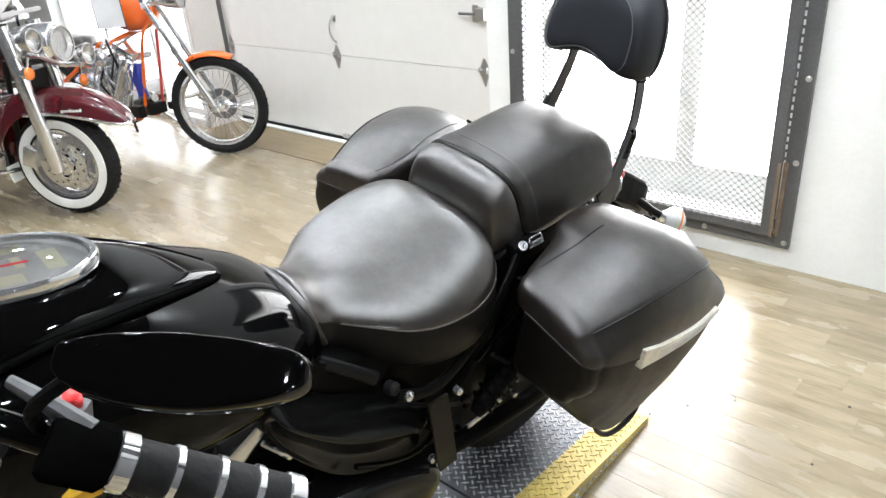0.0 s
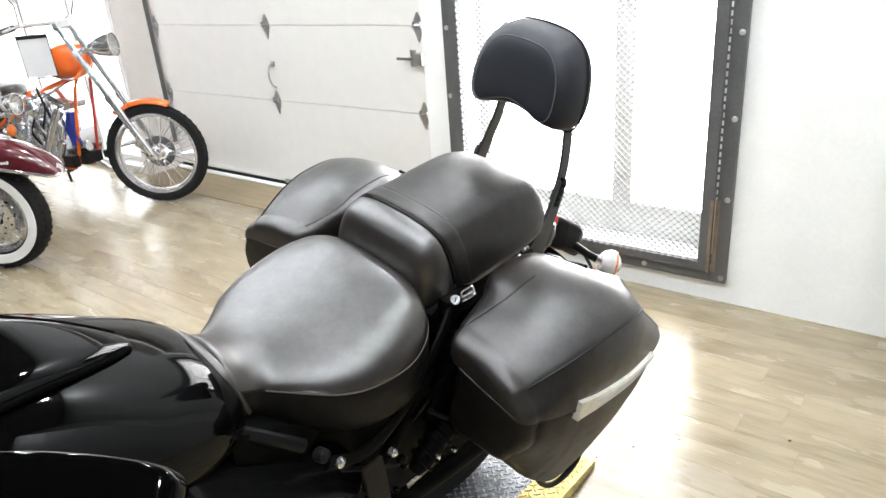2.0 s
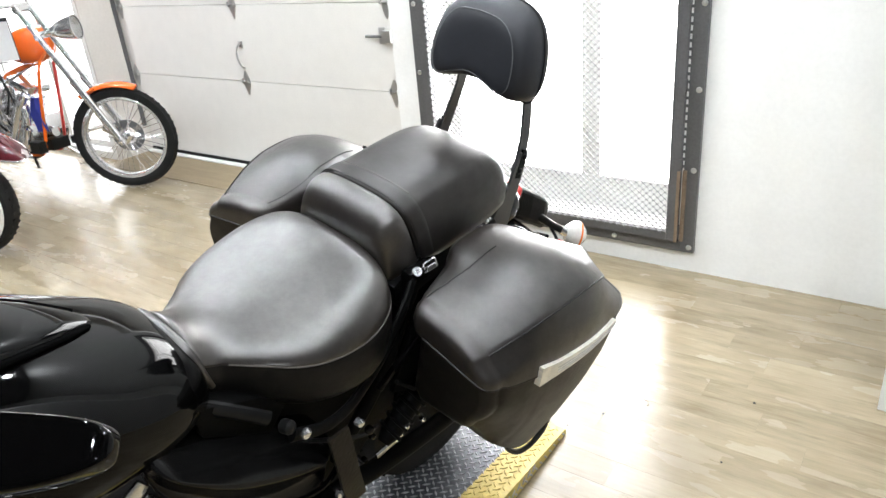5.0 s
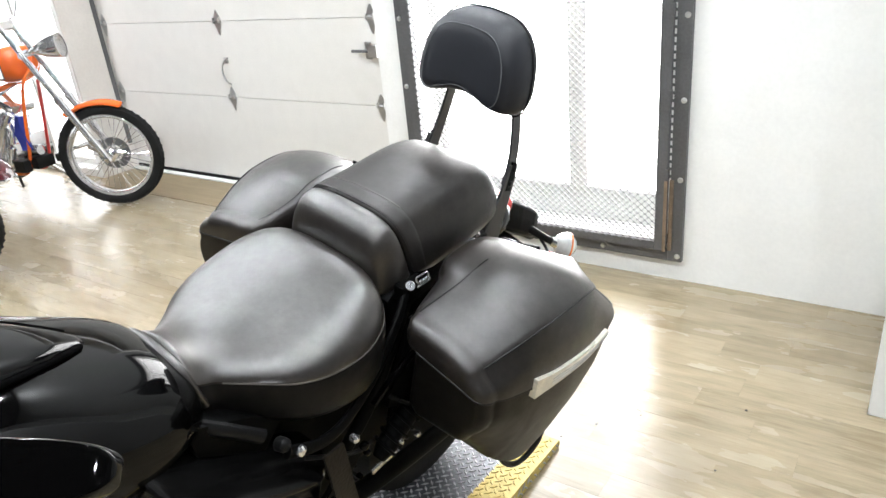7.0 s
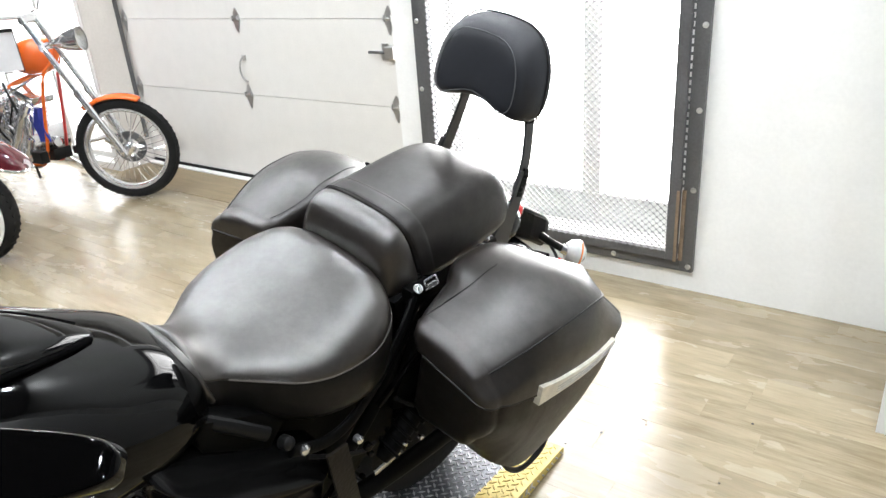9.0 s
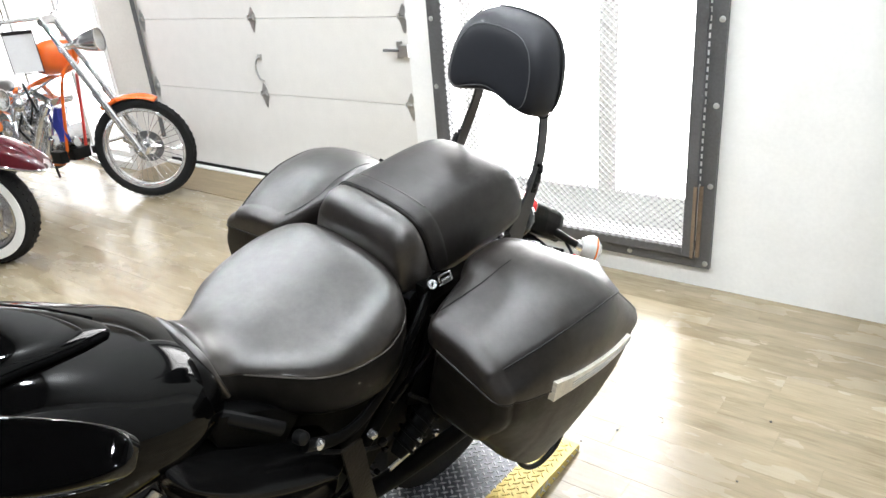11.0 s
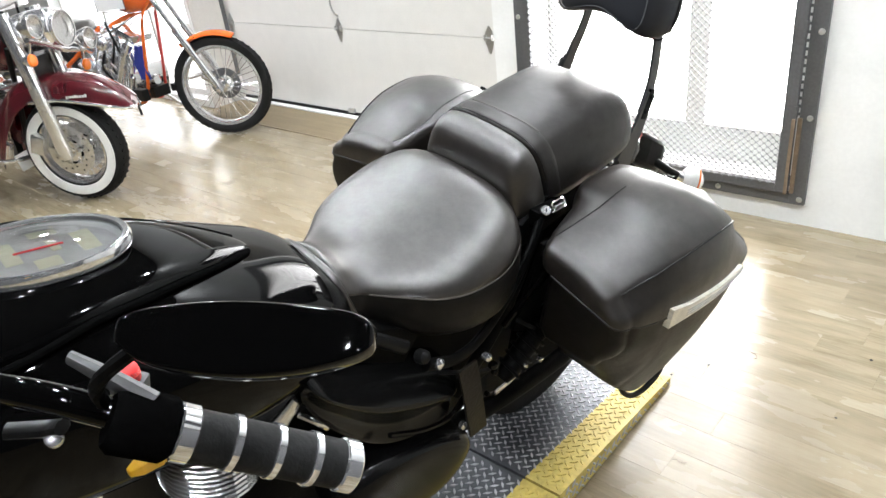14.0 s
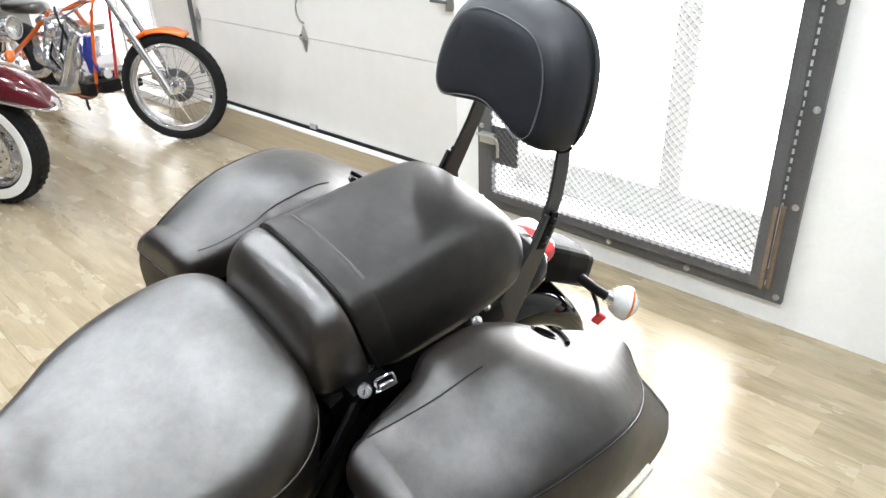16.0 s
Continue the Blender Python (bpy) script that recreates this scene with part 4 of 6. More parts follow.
    part("recess_rim", tube([(s * (0.252 + 0.0225 * math.cos(a)), 0.335 + 0.0205 * math.sin(a), top(0.252 + 0.0225 * math.cos(a), 0.335 + 0.0205 * math.sin(a)) + 0.001) for a in [2 * math.pi * k / 24 for k in range(25)]], 0.002, 6), GLOSS, bag, smooth=True)
    part("carry_loop", tube(spline([(s * x, y, top(x, y) + 0.004) for x, y in ((0.238, 0.385), (0.258, 0.380), (0.285, 0.358), (0.293, 0.345))], 5), 0.0045, 8), DARK, bag, smooth=True)
    line = [(0.238, -0.018), (0.243, 0.0), (0.253, 0.035), (0.262, 0.075), (0.268, 0.11), (0.271, 0.16)] if s > 0 else [(0.244, -0.018), (0.236, 0.0), (0.230, 0.03), (0.227, 0.07), (0.227, 0.12), (0.231, 0.18), (0.240, 0.25)]
    seam = [(s * p.x, p.y, top(p.x, p.y) + 0.0003) for p in spline([(x, y, 0) for x, y in line], 5)]
    part("seam", tube(seam, 0.0014, 6), PIPING, bag, smooth=True)


def tank():
    rows_ = [(-0.425, 0.08, 0.922, 0.85), (-0.445, 0.135, 0.967, 0.84), (-0.49, 0.168, 1.003, 0.83), (-0.56, 0.192, 1.036, 0.83), (-0.63, 0.208, 1.072, 0.835), (-0.71, 0.218, 1.108, 0.845), (-0.85, 0.228, 1.153, 0.87), (-1.0, 0.21, 1.165, 0.90), (-1.12, 0.145, 1.135, 0.93), (-1.17, 0.08, 1.09, 0.96)]
    rings = [[(x, y, z) for x, z in superring(0, zt * 0.38 + zb * 0.62, w, (zt - zb) * 0.62, (zt - zb) * 0.38, 24, 2.3 if y > -0.6 else 2.5 if y > -0.75 else 2.7)] for y, w, zt, zb in rows_]
    t_ = part("fuel_tank", loft(rings), GLOSS, bike, "gloss black teardrop fuel tank", smooth=True, sub=2)
    rows2 = [(-0.556, 0.010, 1.036, 1.01), (-0.573, 0.022, 1.052, 1.015), (-0.62, 0.052, 1.082, 1.035), (-0.70, 0.088, 1.122, 1.06), (-0.80, 0.118, 1.152, 1.075), (-0.92, 0.142, 1.172, 1.085), (-1.04, 0.137, 1.182, 1.09), (-1.13, 0.10, 1.155, 1.08)]
    rings = [[(x, y, z) for x, z in superring(0, zt * 0.5 + zb * 0.5, w, (zt - zb) * 0.5, (zt - zb) * 0.5, 20, 3.0)] for y, w, zt, zb in rows2]
    c = part("tank_console", loft(rings), GLOSS, bike, "gloss black instrument console on the tank", smooth=True, sub=2)
    # added black strip for the shade in the gap round the console
    edge = []
    for y, w, zt, zb in smoothed(rows2[1:], 3):
        ys = [r[0] for r in reversed(rows_)]
        tw, tt, tb = [float(np.interp(y, ys, [r[k] for r in reversed(rows_)])) for k in (1, 2, 3)]
        edge.append((w + 0.001, y, tt * 0.38 + tb * 0.62 + (tt - tb) * 0.62 * (1 - (w / tw) ** 2.8) ** (1 / 2.8) + 0.001))
    for k in (1, -1):
        part("console_gap_shade", tube([(k * x, y, z) for x, y, z in edge], 0.0052, 8), HOLLOW, c, "black strip painting the shade in the gap under the console", smooth=True)
    mw = Matrix.Translation((-0.010, -0.845, 1.166)) @ pose(0, 0, 0, -9, 0, 0)
    m = mw @ Matrix.Diagonal((0.68, 1.18, 0.7, 1)) @ pose(0, 0, 0, -90, 0, 0)
    part("gauge_bezel", spin([(0.087, 0.0), (0.089, -0.010), (0.095, -0.012), (0.099, -0.004), (0.100, 0.012)], 40, m), CHROME, c, "polished gauge bezel", smooth=True)
    # pale face and windows hold the glass's milky reflections in their colour
    part("gauge_face", spin([(0.0001, 0.004), (0.088, 0.002)], 40, m), material("gauge_face", (0.40, 0.40, 0.39), 0.45, vary=0.5, scale=22), c, "instrument face with the milky reflection of its glass painted in")
    part("gauge_glass", spin([(0.0001, -0.018), (0.04, -0.016), (0.07, -0.011), (0.087, -0.004), (0.087, -0.002), (0.07, -0.008), (0.0001, -0.015)], 40, m), PANE, c, "domed gauge glass", smooth=True)
    for x, y, w, h in ((-0.030, -0.045, 0.05, 0.02), (-0.022, 0.045, 0.048, 0.024), (0.022, -0.015, 0.02, 0.03), (-0.048, 0.0, 0.016, 0.035), (-0.018, 0.012, 0.03, 0.012)):
        part("gauge_window", box((x, y, -0.0030), (x + w, y + h, -0.0015), mw), material("reflection_toned_window", (0.5, 0.5, 0.36), 0.4, vary=0.15, scale=90), c, "dial window with a painted pale reflection")
    part("gauge_needle", box((-0.002, -0.03, -0.0012), (0.002, 0.03, -0.0004), mw), REDSW, c, "red needle")


def bars():
    # left grip with ringed rubber, its switch box and mirror
    a, b = Vector((0.446, -0.889, 1.271)), Vector((0.524, -0.772, 1.192))
    d_ = (b - a).normalized()
    path = spline([(0.0, -1.10, 1.20), (0.13, -1.08, 1.225), (0.27, -1.01, 1.275), (0.37, -0.955, 1.30), a, a + d_ * 0.03], 5)
    hb = part("handlebar", tube(path, 0.0128, 12), GLOSS, bike, "black steel handlebar", smooth=True)
    path = spline([(-x, y, z) for x, y, z in [tuple(p) for p in path[::5]]], 4)
    part("handlebar", tube(path, 0.0128, 12), SATIN, bike, smooth=True)
    grip = part("grip", tube([a + d_ * t for t in (0.0, 0.004, 0.05, 0.10, 0.152, 0.157)], [0.019, 0.0215, 0.022, 0.022, 0.022, 0.020], 20), RUBBER, bike, "black rubber grip with chrome rings", smooth=True)
    for t in (0.004, 0.045, 0.082, 0.117, 0.152):
        w = 0.008 if t in (0.004, 0.152) else 0.0035
        part("ring", tube([a + d_ * (t - w), a + d_ * (t - w * 0.8), a + d_ * (t + w * 0.8), a + d_ * (t + w)], [0.0225, 0.0242, 0.0242, 0.0225], 20), CHROME, grip, "chrome ring", smooth=True)
    c = a - d_ * 0.028
    box_ = part("switch_box", tube([c - d_ * 0.026, c - d_ * 0.02, c + d_ * 0.02, c + d_ * 0.026], [0.022, 0.027, 0.027, 0.022], 8), HOLLOW, bike, "black switch housing", smooth=True)
    part("red_switch", tube([(0.3875, -0.895, 1.292), (0.389, -0.895, 1.300), (0.391, -0.895, 1.306), (0.392, -0.895, 1.308)], [0.0082, 0.0080, 0.0066, 0.003], 16), REDSW, box_, "round red push switch", smooth=True)
    part("switch_base", box((-0.013, -0.010, -0.016), (0.013, 0.010, 0.010), Matrix.Translation((0.386, -0.897, 1.282)) @ pose(0, 0, 0, 0, 8, 38)), STEEL, box_, "worn grey switch base", bevel=0.003)
    part("yellow_switch", loft([[(0.430 + x, -0.914 + y, 1.238 + z) for x, z in ((-h, -h), (h, -h), (h, h), (-h, h))] for y, h in ((-0.016, 0.003), (-0.006, 0.006), (0.011, 0.007), (0.013, 0.005))]), YELLOWSW, box_, "yellow switch", bevel=0.002)
    part("lever_clamp", tube(spline([(0.370, -0.929, 1.326), (0.400, -0.914, 1.316), (0.430, -0.897, 1.298)], 4), [0.007 + 0.0007 * i for i in range(9)], 8, 0.7), STEEL, bike, "grey metal lever clamp", smooth=True)
    part("clutch_lever", tube(spline([(0.335, -0.985, 1.25), (0.355, -0.962, 1.252), (0.372, -0.952, 1.262)], 5), 0.006, 8, 1.4), SATIN, bike, "black clutch lever", smooth=True)
    bolt("lever_pivot", bike, (0.366, -0.960, 1.248), (0.5, -0.2, 1), 0.0075, 0.004, ALU, "bright pivot bolt")
    # mirror: a long rounded shell
    c, u = Vector((0.510, -0.850, 1.395)), Vector((0.142, 0.107, 0.030)).normalized()
    w = Vector((0.75, -0.52, 1.35))
    w = (w - u * w.dot(u)).normalized()
    v_ = w.cross(u)
    rings = []
    for t, hi_, lo_, dpt in ((-0.099, 0.011, 0.003, 0.005), (-0.0965, 0.0145, -0.003, 0.010), (-0.086, 0.019, -0.012, 0.012), (-0.065, 0.0242, -0.0215, 0.012), (-0.02, 0.0285, -0.0270, 0.012), (0.02, 0.0272, -0.0258, 0.012), (0.055, 0.0242, -0.0195, 0.012), (0.076, 0.0208, -0.0125, 0.012), (0.086, 0.0155, -0.0065, 0.010), (0.0890, 0.009, -0.001, 0.005)):
        mid_, h = (hi_ + lo_) / 2, (hi_ - lo_) / 2
        edge = [(1, 0.4), (0.97, 0.75), (0.91, 0.93), (0.80, 1.0), (0.3, 1.02), (-0.3, 1.02), (-0.80, 1.0), (-0.91, 0.93), (-0.97, 0.75), (-1, 0.4)]
        edge += [(p, -q) for p, q in reversed(edge)]
        rings.append([c + u * t + v_ * (mid_ + h * p) + w * dpt * q for p, q in edge])
    mir = part("mirror", loft(rings), GLOSS, bike, "gloss black mirror shell", smooth=True, sub=2)
    part("mirror_stem", tube(spline([c - u * 0.05 + v_ * 0.02, (0.425, -0.925, 1.345), (0.405, -0.925, 1.295)], 5), 0.006, 8), DARK, bike, smooth=True)
    part("mirror_glass", loft([[c + u * t + v_ * ((hi_ + lo_) / 2 + (hi_ - lo_) * 0.44 * q) - w * (0.0138 + e) for q, e in ((-1, -0.002), (-0.5, 0), (0.5, 0), (1, -0.002))] for t, hi_, lo_ in ((-0.085, 0.019, -0.012), (-0.062, 0.0242, -0.0215), (-0.02, 0.0285, -0.0270), (0.02, 0.0272, -0.0258), (0.055, 0.0242, -0.0195), (0.076, 0.0208, -0.0125))], caps=False, wrap=False), CHROME, mir, "mirror glass", smooth=True)


def underseat():
    def plate(name, outline, x0, x1, mat, label="", bev=0.006):
        bm = bmesh.new()
        add_loft(bm, [[(x, y, z) for y, z in outline] for x in (x0, x1)])
        return part(name, bm, mat, bike, label, bevel=bev, smooth=True)

    def pillow(name, outline, x0, x1, mat, label):
        cy, cz = sum(p[0] for p in outline) / len(outline), sum(p[1] for p in outline) / len(outline)
        rings = [[(x, cy + (y - cy) * k, cz + (z - cz) * k) for y, z in outline] for x, k in ((x0, 1.0), (x1 - 0.05, 1.0), (x1 - 0.022, 0.97), (x1 - 0.004, 0.84), (x1, 0.60))]
        return part(name, loft(rings), mat, bike, label, smooth=True, sub=2)

    plate("frame_cover", [(-0.50, 0.90), (-0.36, 0.83), (-0.30, 0.78), (-0.34, 0.72), (-0.48, 0.82)], 0.08, 0.150, DARK)
    part("cover_bar", tube([(0.128, -0.472, 0.876), (0.158, -0.425, 0.850), (0.188, -0.375, 0.818)], 0.015, 10, 0.8), SATIN, bike, "black tubular cover", smooth=True)
    # ridged cover: upper face turned up, hollow flank, thin lower lip (y, top, bottom)
    rows_ = [(-0.60, 0.918, 0.84), (-0.58, 0.905, 0.79), (-0.52, 0.850, 0.70), (-0.46, 0.802, 0.63), (-0.40, 0.763, 0.585), (-0.34, 0.724, 0.560), (-0.28, 0.690, 0.552), (-0.235, 0.662, 0.580), (-0.212, 0.642, 0.612)]
    rings = []
    for y, zt, zb in smoothed(rows_, 3):
        h = zt - zb
        k = min(1.0, h / 0.12)
        rings.append([(x if x < 0.15 else 0.15 + (x - 0.15) * k, y, zb + h * q) for x, q in ((0.06, 1.03), (0.150, 1.02), (0.178, 0.97), (0.205, 0.86), (0.226, 0.70), (0.229, 0.66), (0.225, 0.61), (0.208, 0.48), (0.199, 0.34), (0.199, 0.20), (0.209, 0.08), (0.214, 0.04), (0.211, 0.0), (0.06, 0.0))])
    part("side_cover", loft(rings), SIDECOVER, bike, "semi-gloss black side cover with a sharp ridge", smooth=True, sub=1)
    pillow("belt_cover", [(-0.56, 0.60), (-0.47, 0.605), (-0.36, 0.57), (-0.24, 0.50), (-0.18, 0.44), (-0.18, 0.39), (-0.24, 0.33), (-0.36, 0.33), (-0.50, 0.40), (-0.58, 0.50)], 0.08, 0.250, SIDECOVER, "semi-gloss black belt cover")
    part("cover_edge", tube(spline([(0.222, -0.44, 0.655), (0.228, -0.36, 0.605), (0.228, -0.28, 0.575), (0.222, -0.225, 0.60)], 4), 0.006, 8), GLOSS, bike, "gloss black cover edge", smooth=True)
    plate("engine_case", [(-0.80, 0.66), (-0.50, 0.66), (-0.15, 0.46), (-0.15, 0.18), (-0.75, 0.16), (-0.9, 0.3)], -0.17, 0.07, DARK, "dark engine case", 0.02)
    plate("frame_body", [(-0.45, 0.84), (0.0, 0.84), (0.35, 0.86), (0.42, 0.70), (0.1, 0.55), (-0.4, 0.55)], -0.10, 0.10, DARK, "", 0.02)
    plate("side_rail", [(-0.02, 0.905), (0.06, 0.945), (0.20, 0.955), (0.34, 0.925), (0.36, 0.88), (0.10, 0.86), (0.0, 0.84)], 0.10, 0.155, DARK, "black side rail", 0.008)
    plate("side_rail", [(-0.02, 0.905), (0.06, 0.945), (0.20, 0.955), (0.34, 0.925), (0.36, 0.88), (0.10, 0.86), (0.0, 0.84)], -0.155, -0.10, DARK, "black side rail", 0.008)
    part("frame_rail", tube(spline([(0.215, -0.345, 0.772), (0.222, -0.27, 0.742), (0.215, -0.19, 0.742), (0.205, -0.10, 0.80), (0.19, -0.03, 0.87), (0.17, 0.02, 0.915)], 5), 0.015, 10, 0.6), DARK, bike, "bent black bag mount", smooth=True)
    part("frame_tube", tube(spline([(0.14, 0.06, 0.86), (0.15, 0.0, 0.74), (0.15, -0.06, 0.62), (0.14, -0.16, 0.48)], 5), 0.016, 10), DARK, bike, "black frame tube", smooth=True)
    bolt("bolt", bike, (0.225, -0.321, 0.766), (1, 0.1, 0.25), 0.011, 0.008, CHROME, "bright bolt head")
    bolt("bolt", bike, (0.205, -0.345, 0.786), (1, 0.1, 0.4), 0.014, 0.012, SATIN)
    bolt("bolt", bike, (0.244, -0.197, 0.712), (1, 0, 0.2), 0.009, 0.008, CHROME, "bright bolt head")
    bolt("bolt", bike, (0.225, -0.02, 0.545), (1, 0, 0.2), 0.009, 0.007, CHROME, "bright bolt head")
    bolt("bolt", bike, (0.225, 0.045, 0.52), (1, 0, 0.2), 0.008, 0.006, CHROME, "bright bolt head")
    bolt("bolt", bike, (0.235, -0.235, 0.52), (1, 0, 0.2), 0.010, 0.006, CHROME, "bright bolt head")
    strap = [(0.234, -0.248, 0.715), (0.244, -0.240, 0.66), (0.250, -0.222, 0.57), (0.244, -0.192, 0.475)]
    rings = [[(x + 0.004, y - 0.026, z), (x + 0.004, y + 0.026, z), (x - 0.002, y + 0.026, z), (x - 0.002, y - 0.026, z)] for x, y, z in [tuple(p) for p in spline(strap, 4)]]
    part("hanging_strap", loft(rings), material("worn_black_strap", (0.007, 0.005, 0.0032), 0.5, spec=0.2, bump=0.3, scale=120, vary=0.4), bike, "worn dark leather strap", smooth=True)
    plate("inner_guard", [(-0.50, 0.62), (-0.28, 0.30), (-0.12, 0.30), (-0.02, 0.40), (0.10, 0.40), (0.24, 0.40), (0.38, 0.46), (0.45, 0.80), (-0.40, 0.85)], 0.092, 0.108, DARK, "matt black inner guard")
    plate("bag_bracket", [(-0.02, 0.62), (0.05, 0.58), (0.16, 0.60), (0.22, 0.68), (0.20, 0.80), (0.04, 0.84)], 0.165, 0.180, DARK, "black bag bracket")
    plate("fender_brace", [(0.05, 0.45), (0.30, 0.45), (0.34, 0.75), (0.05, 0.80)], 0.125, 0.138, HOLLOW, "dull black fender brace")
    # rear shock
    part("shock_absorber", tube([(0.20, 0.085, 0.63), (0.20, 0.05, 0.60), (0.20, -0.04, 0.53), (0.20, -0.065, 0.51)], [0.018, 0.026, 0.026, 0.016], 14), DARK, bike, "black rear shock absorber", smooth=True)
    part("shock_mount", tube([(0.17, 0.085, 0.635), (0.225, 0.085, 0.635)], 0.014, 12), SATIN, bike, "black shock mount", smooth=True)
    bolt("bolt", bike, (0.228, 0.085, 0.635), (1, 0, 0), 0.006, 0.004, SATIN)
    up_, lo_ = Vector((0.20, 0.07, 0.615)), Vector((0.20, -0.045, 0.527))
    coil = []
    for k in range(73):
        t, a = k / 72, 2 * math.pi * k / 12
        p = up_.lerp(lo_, t)
        coil.append(p + Vector((0.031 * math.cos(a), 0.019 * math.sin(a), -0.025 * math.sin(a))))
    part("shock_spring", tube(coil, 0.0045, 6), DARK, bike, "black coil spring", smooth=True)
    part("bag_rail", tube(spline([(0.20, -0.095, 0.70), (0.205, -0.045, 0.745), (0.21, 0.01, 0.785), (0.205, 0.07, 0.81), (0.19, 0.15, 0.82)], 5), 0.008, 8), GLOSS, bike, "gloss black bag rail", smooth=True)
    part("brake_hose", tube(spline([(0.185, -0.02, 0.66), (0.205, 0.05, 0.60), (0.20, 0.13, 0.57), (0.16, 0.22, 0.50), (0.13, 0.30, 0.42)], 5), 0.006, 8), RUBBER, bike, "black rubber hose", smooth=True)
    part("wire_loom", tube(spline([(0.20, -0.29, 0.70), (0.215, -0.22, 0.66), (0.205, -0.14, 0.60), (0.19, -0.08, 0.57)], 5), 0.005, 8), RUBBER, bike, smooth=True)
    for x, y, z, r in ((0.226, -0.145, 0.635, 0.010), (0.222, -0.13, 0.60, 0.007), (0.226, 0.02, 0.70, 0.008), (0.215, 0.10, 0.545, 0.007), (0.24, -0.17, 0.575, 0.006)):
        bolt("bolt", bike, (x, y, z), (1, -0.2, 0.3), r, 0.006, GLOSS)
    part("swing_arm", tube(spline([(0.17, -0.20, 0.42), (0.18, -0.05, 0.40), (0.18, 0.15, 0.37), (0.17, 0.42, 0.33)], 4), 0.024, 12), DARK, bike, "black swing arm", smooth=True)
    part("belt_guard", tube(spline([(0.20, -0.085, 0.478), (0.203, -0.045, 0.487), (0.203, -0.005, 0.490)], 4), 0.010, 8, 0.5), ALU, bike, "pale metal guard", smooth=True)
    # lock with a wire clip beside the pillion
    ax = Vector((0.55, -0.55, 0.63)).normalized()
    bracket = part("lock_bracket", box((0.150, 0.004, 0.900), (0.176, 0.072, 0.936)), DARK, bike, "black lock bracket", bevel=0.004)
    lock_c = Vector((0.178, 0.022, 0.938))
    m = Matrix.Translation(lock_c) @ ax.to_track_quat("Y", "Z").to_matrix().to_4x4()
    barrel = part("lock_cylinder", spin([(0.0001, 0.0065), (0.0040, 0.0065), (0.0044, 0.0072), (0.0090, 0.0072), (0.0105, 0.0055), (0.0108, 0.0), (0.0108, -0.014)], 24, m), ALU, bracket, "round pale metal lock", smooth=True)
    part("keyhole", box((-0.001, 0.0066, -0.004), (0.001, 0.0076, 0.004), m), DARK, barrel, "dark keyhole")
    e1, e2 = Vector((0.25, 0.90, 0.30)).normalized(), Vector((-0.35, -0.20, 0.90)).normalized()
    o = lock_c + e1 * 0.014 - e2 * 0.012
    loop_ = [o, o + e1 * 0.030, o + e1 * 0.033 + e2 * 0.004, o + e1 * 0.033 + e2 * 0.016, o + e1 * 0.029 + e2 * 0.020, o + e1 * 0.008 + e2 * 0.020, o + e1 * 0.004 + e2 * 0.015, o + e1 * 0.004 + e2 * 0.006]
    part("lock_clip", tube(spline(loop_, 4), 0.0021, 8), CHROME, bracket, "bent bright wire clip", smooth=True)
    part("lock_tab", box((-0.004, -0.003, -0.006), (0.018, 0.003, 0.006), Matrix.Translation(o + e1 * 0.012 + e2 * 0.004) @ e1.to_track_quat("X", "Z").to_matrix().to_4x4()), ALU, bracket, "bright metal tab", bevel=0.0015)
    bolt("bolt", bike, (0.165, 0.262, 0.935), (0.6, -0.2, 0.8), 0.010, 0.008, CHROME, "bright dome bolt")
    bolt("bolt", bike, (0.150, 0.300, 0.935), (0.6, -0.2, 0.8), 0.008, 0.008, CHROME, "bright dome bolt")
    # engine bits by the tank
    cyl = part("engine_cylinder", spin([(0.0001, -0.01), (0.06, -0.01), (0.06, 0.15), (0.0001, 0.15)], 20, Matrix.Translation((0.06, -0.72, 0.66)) @ pose(0, 0, 0, 78, 0, 0)), SATIN, bike, "finned engine cylinder", smooth=True)
    for i in range(11):
        part("fin", spin([(0.05, -0.0025), (0.085, -0.0025), (0.088, 0.0), (0.085, 0.0025), (0.05, 0.0025)], 22, Matrix.Translation((0.06, -0.72, 0.66 + i * 0.013)) @ pose(0, 0, 0, 78, 0, 0)), ALU, cyl)
    part("polished_cover", tube([(0.16, -0.72, 0.75), (0.17, -0.66, 0.79), (0.165, -0.60, 0.83)], [0.012, 0.024, 0.016], 10, 0.5), ALU, bike, "polished metal cover", smooth=True)
    part("choke_lever", tube(spline([(0.17, -0.60, 0.80), (0.20, -0.585, 0.795), (0.205, -0.57, 0.775)], 4), 0.006, 8), CHROME, bike, "small chrome lever", smooth=True)
    part("side_stand", tube(spline([(0.16, -0.50, 0.28), (0.24, -0.46, 0.12), (0.285, -0.43, -0.06)], 4), 0.014, 10), SATIN, bike, "black side stand", smooth=True)
    part("foot_board", box((0.17, -0.80, 0.30), (0.30, -0.52, 0.325)), RUBBER, bike, bevel=0.008)


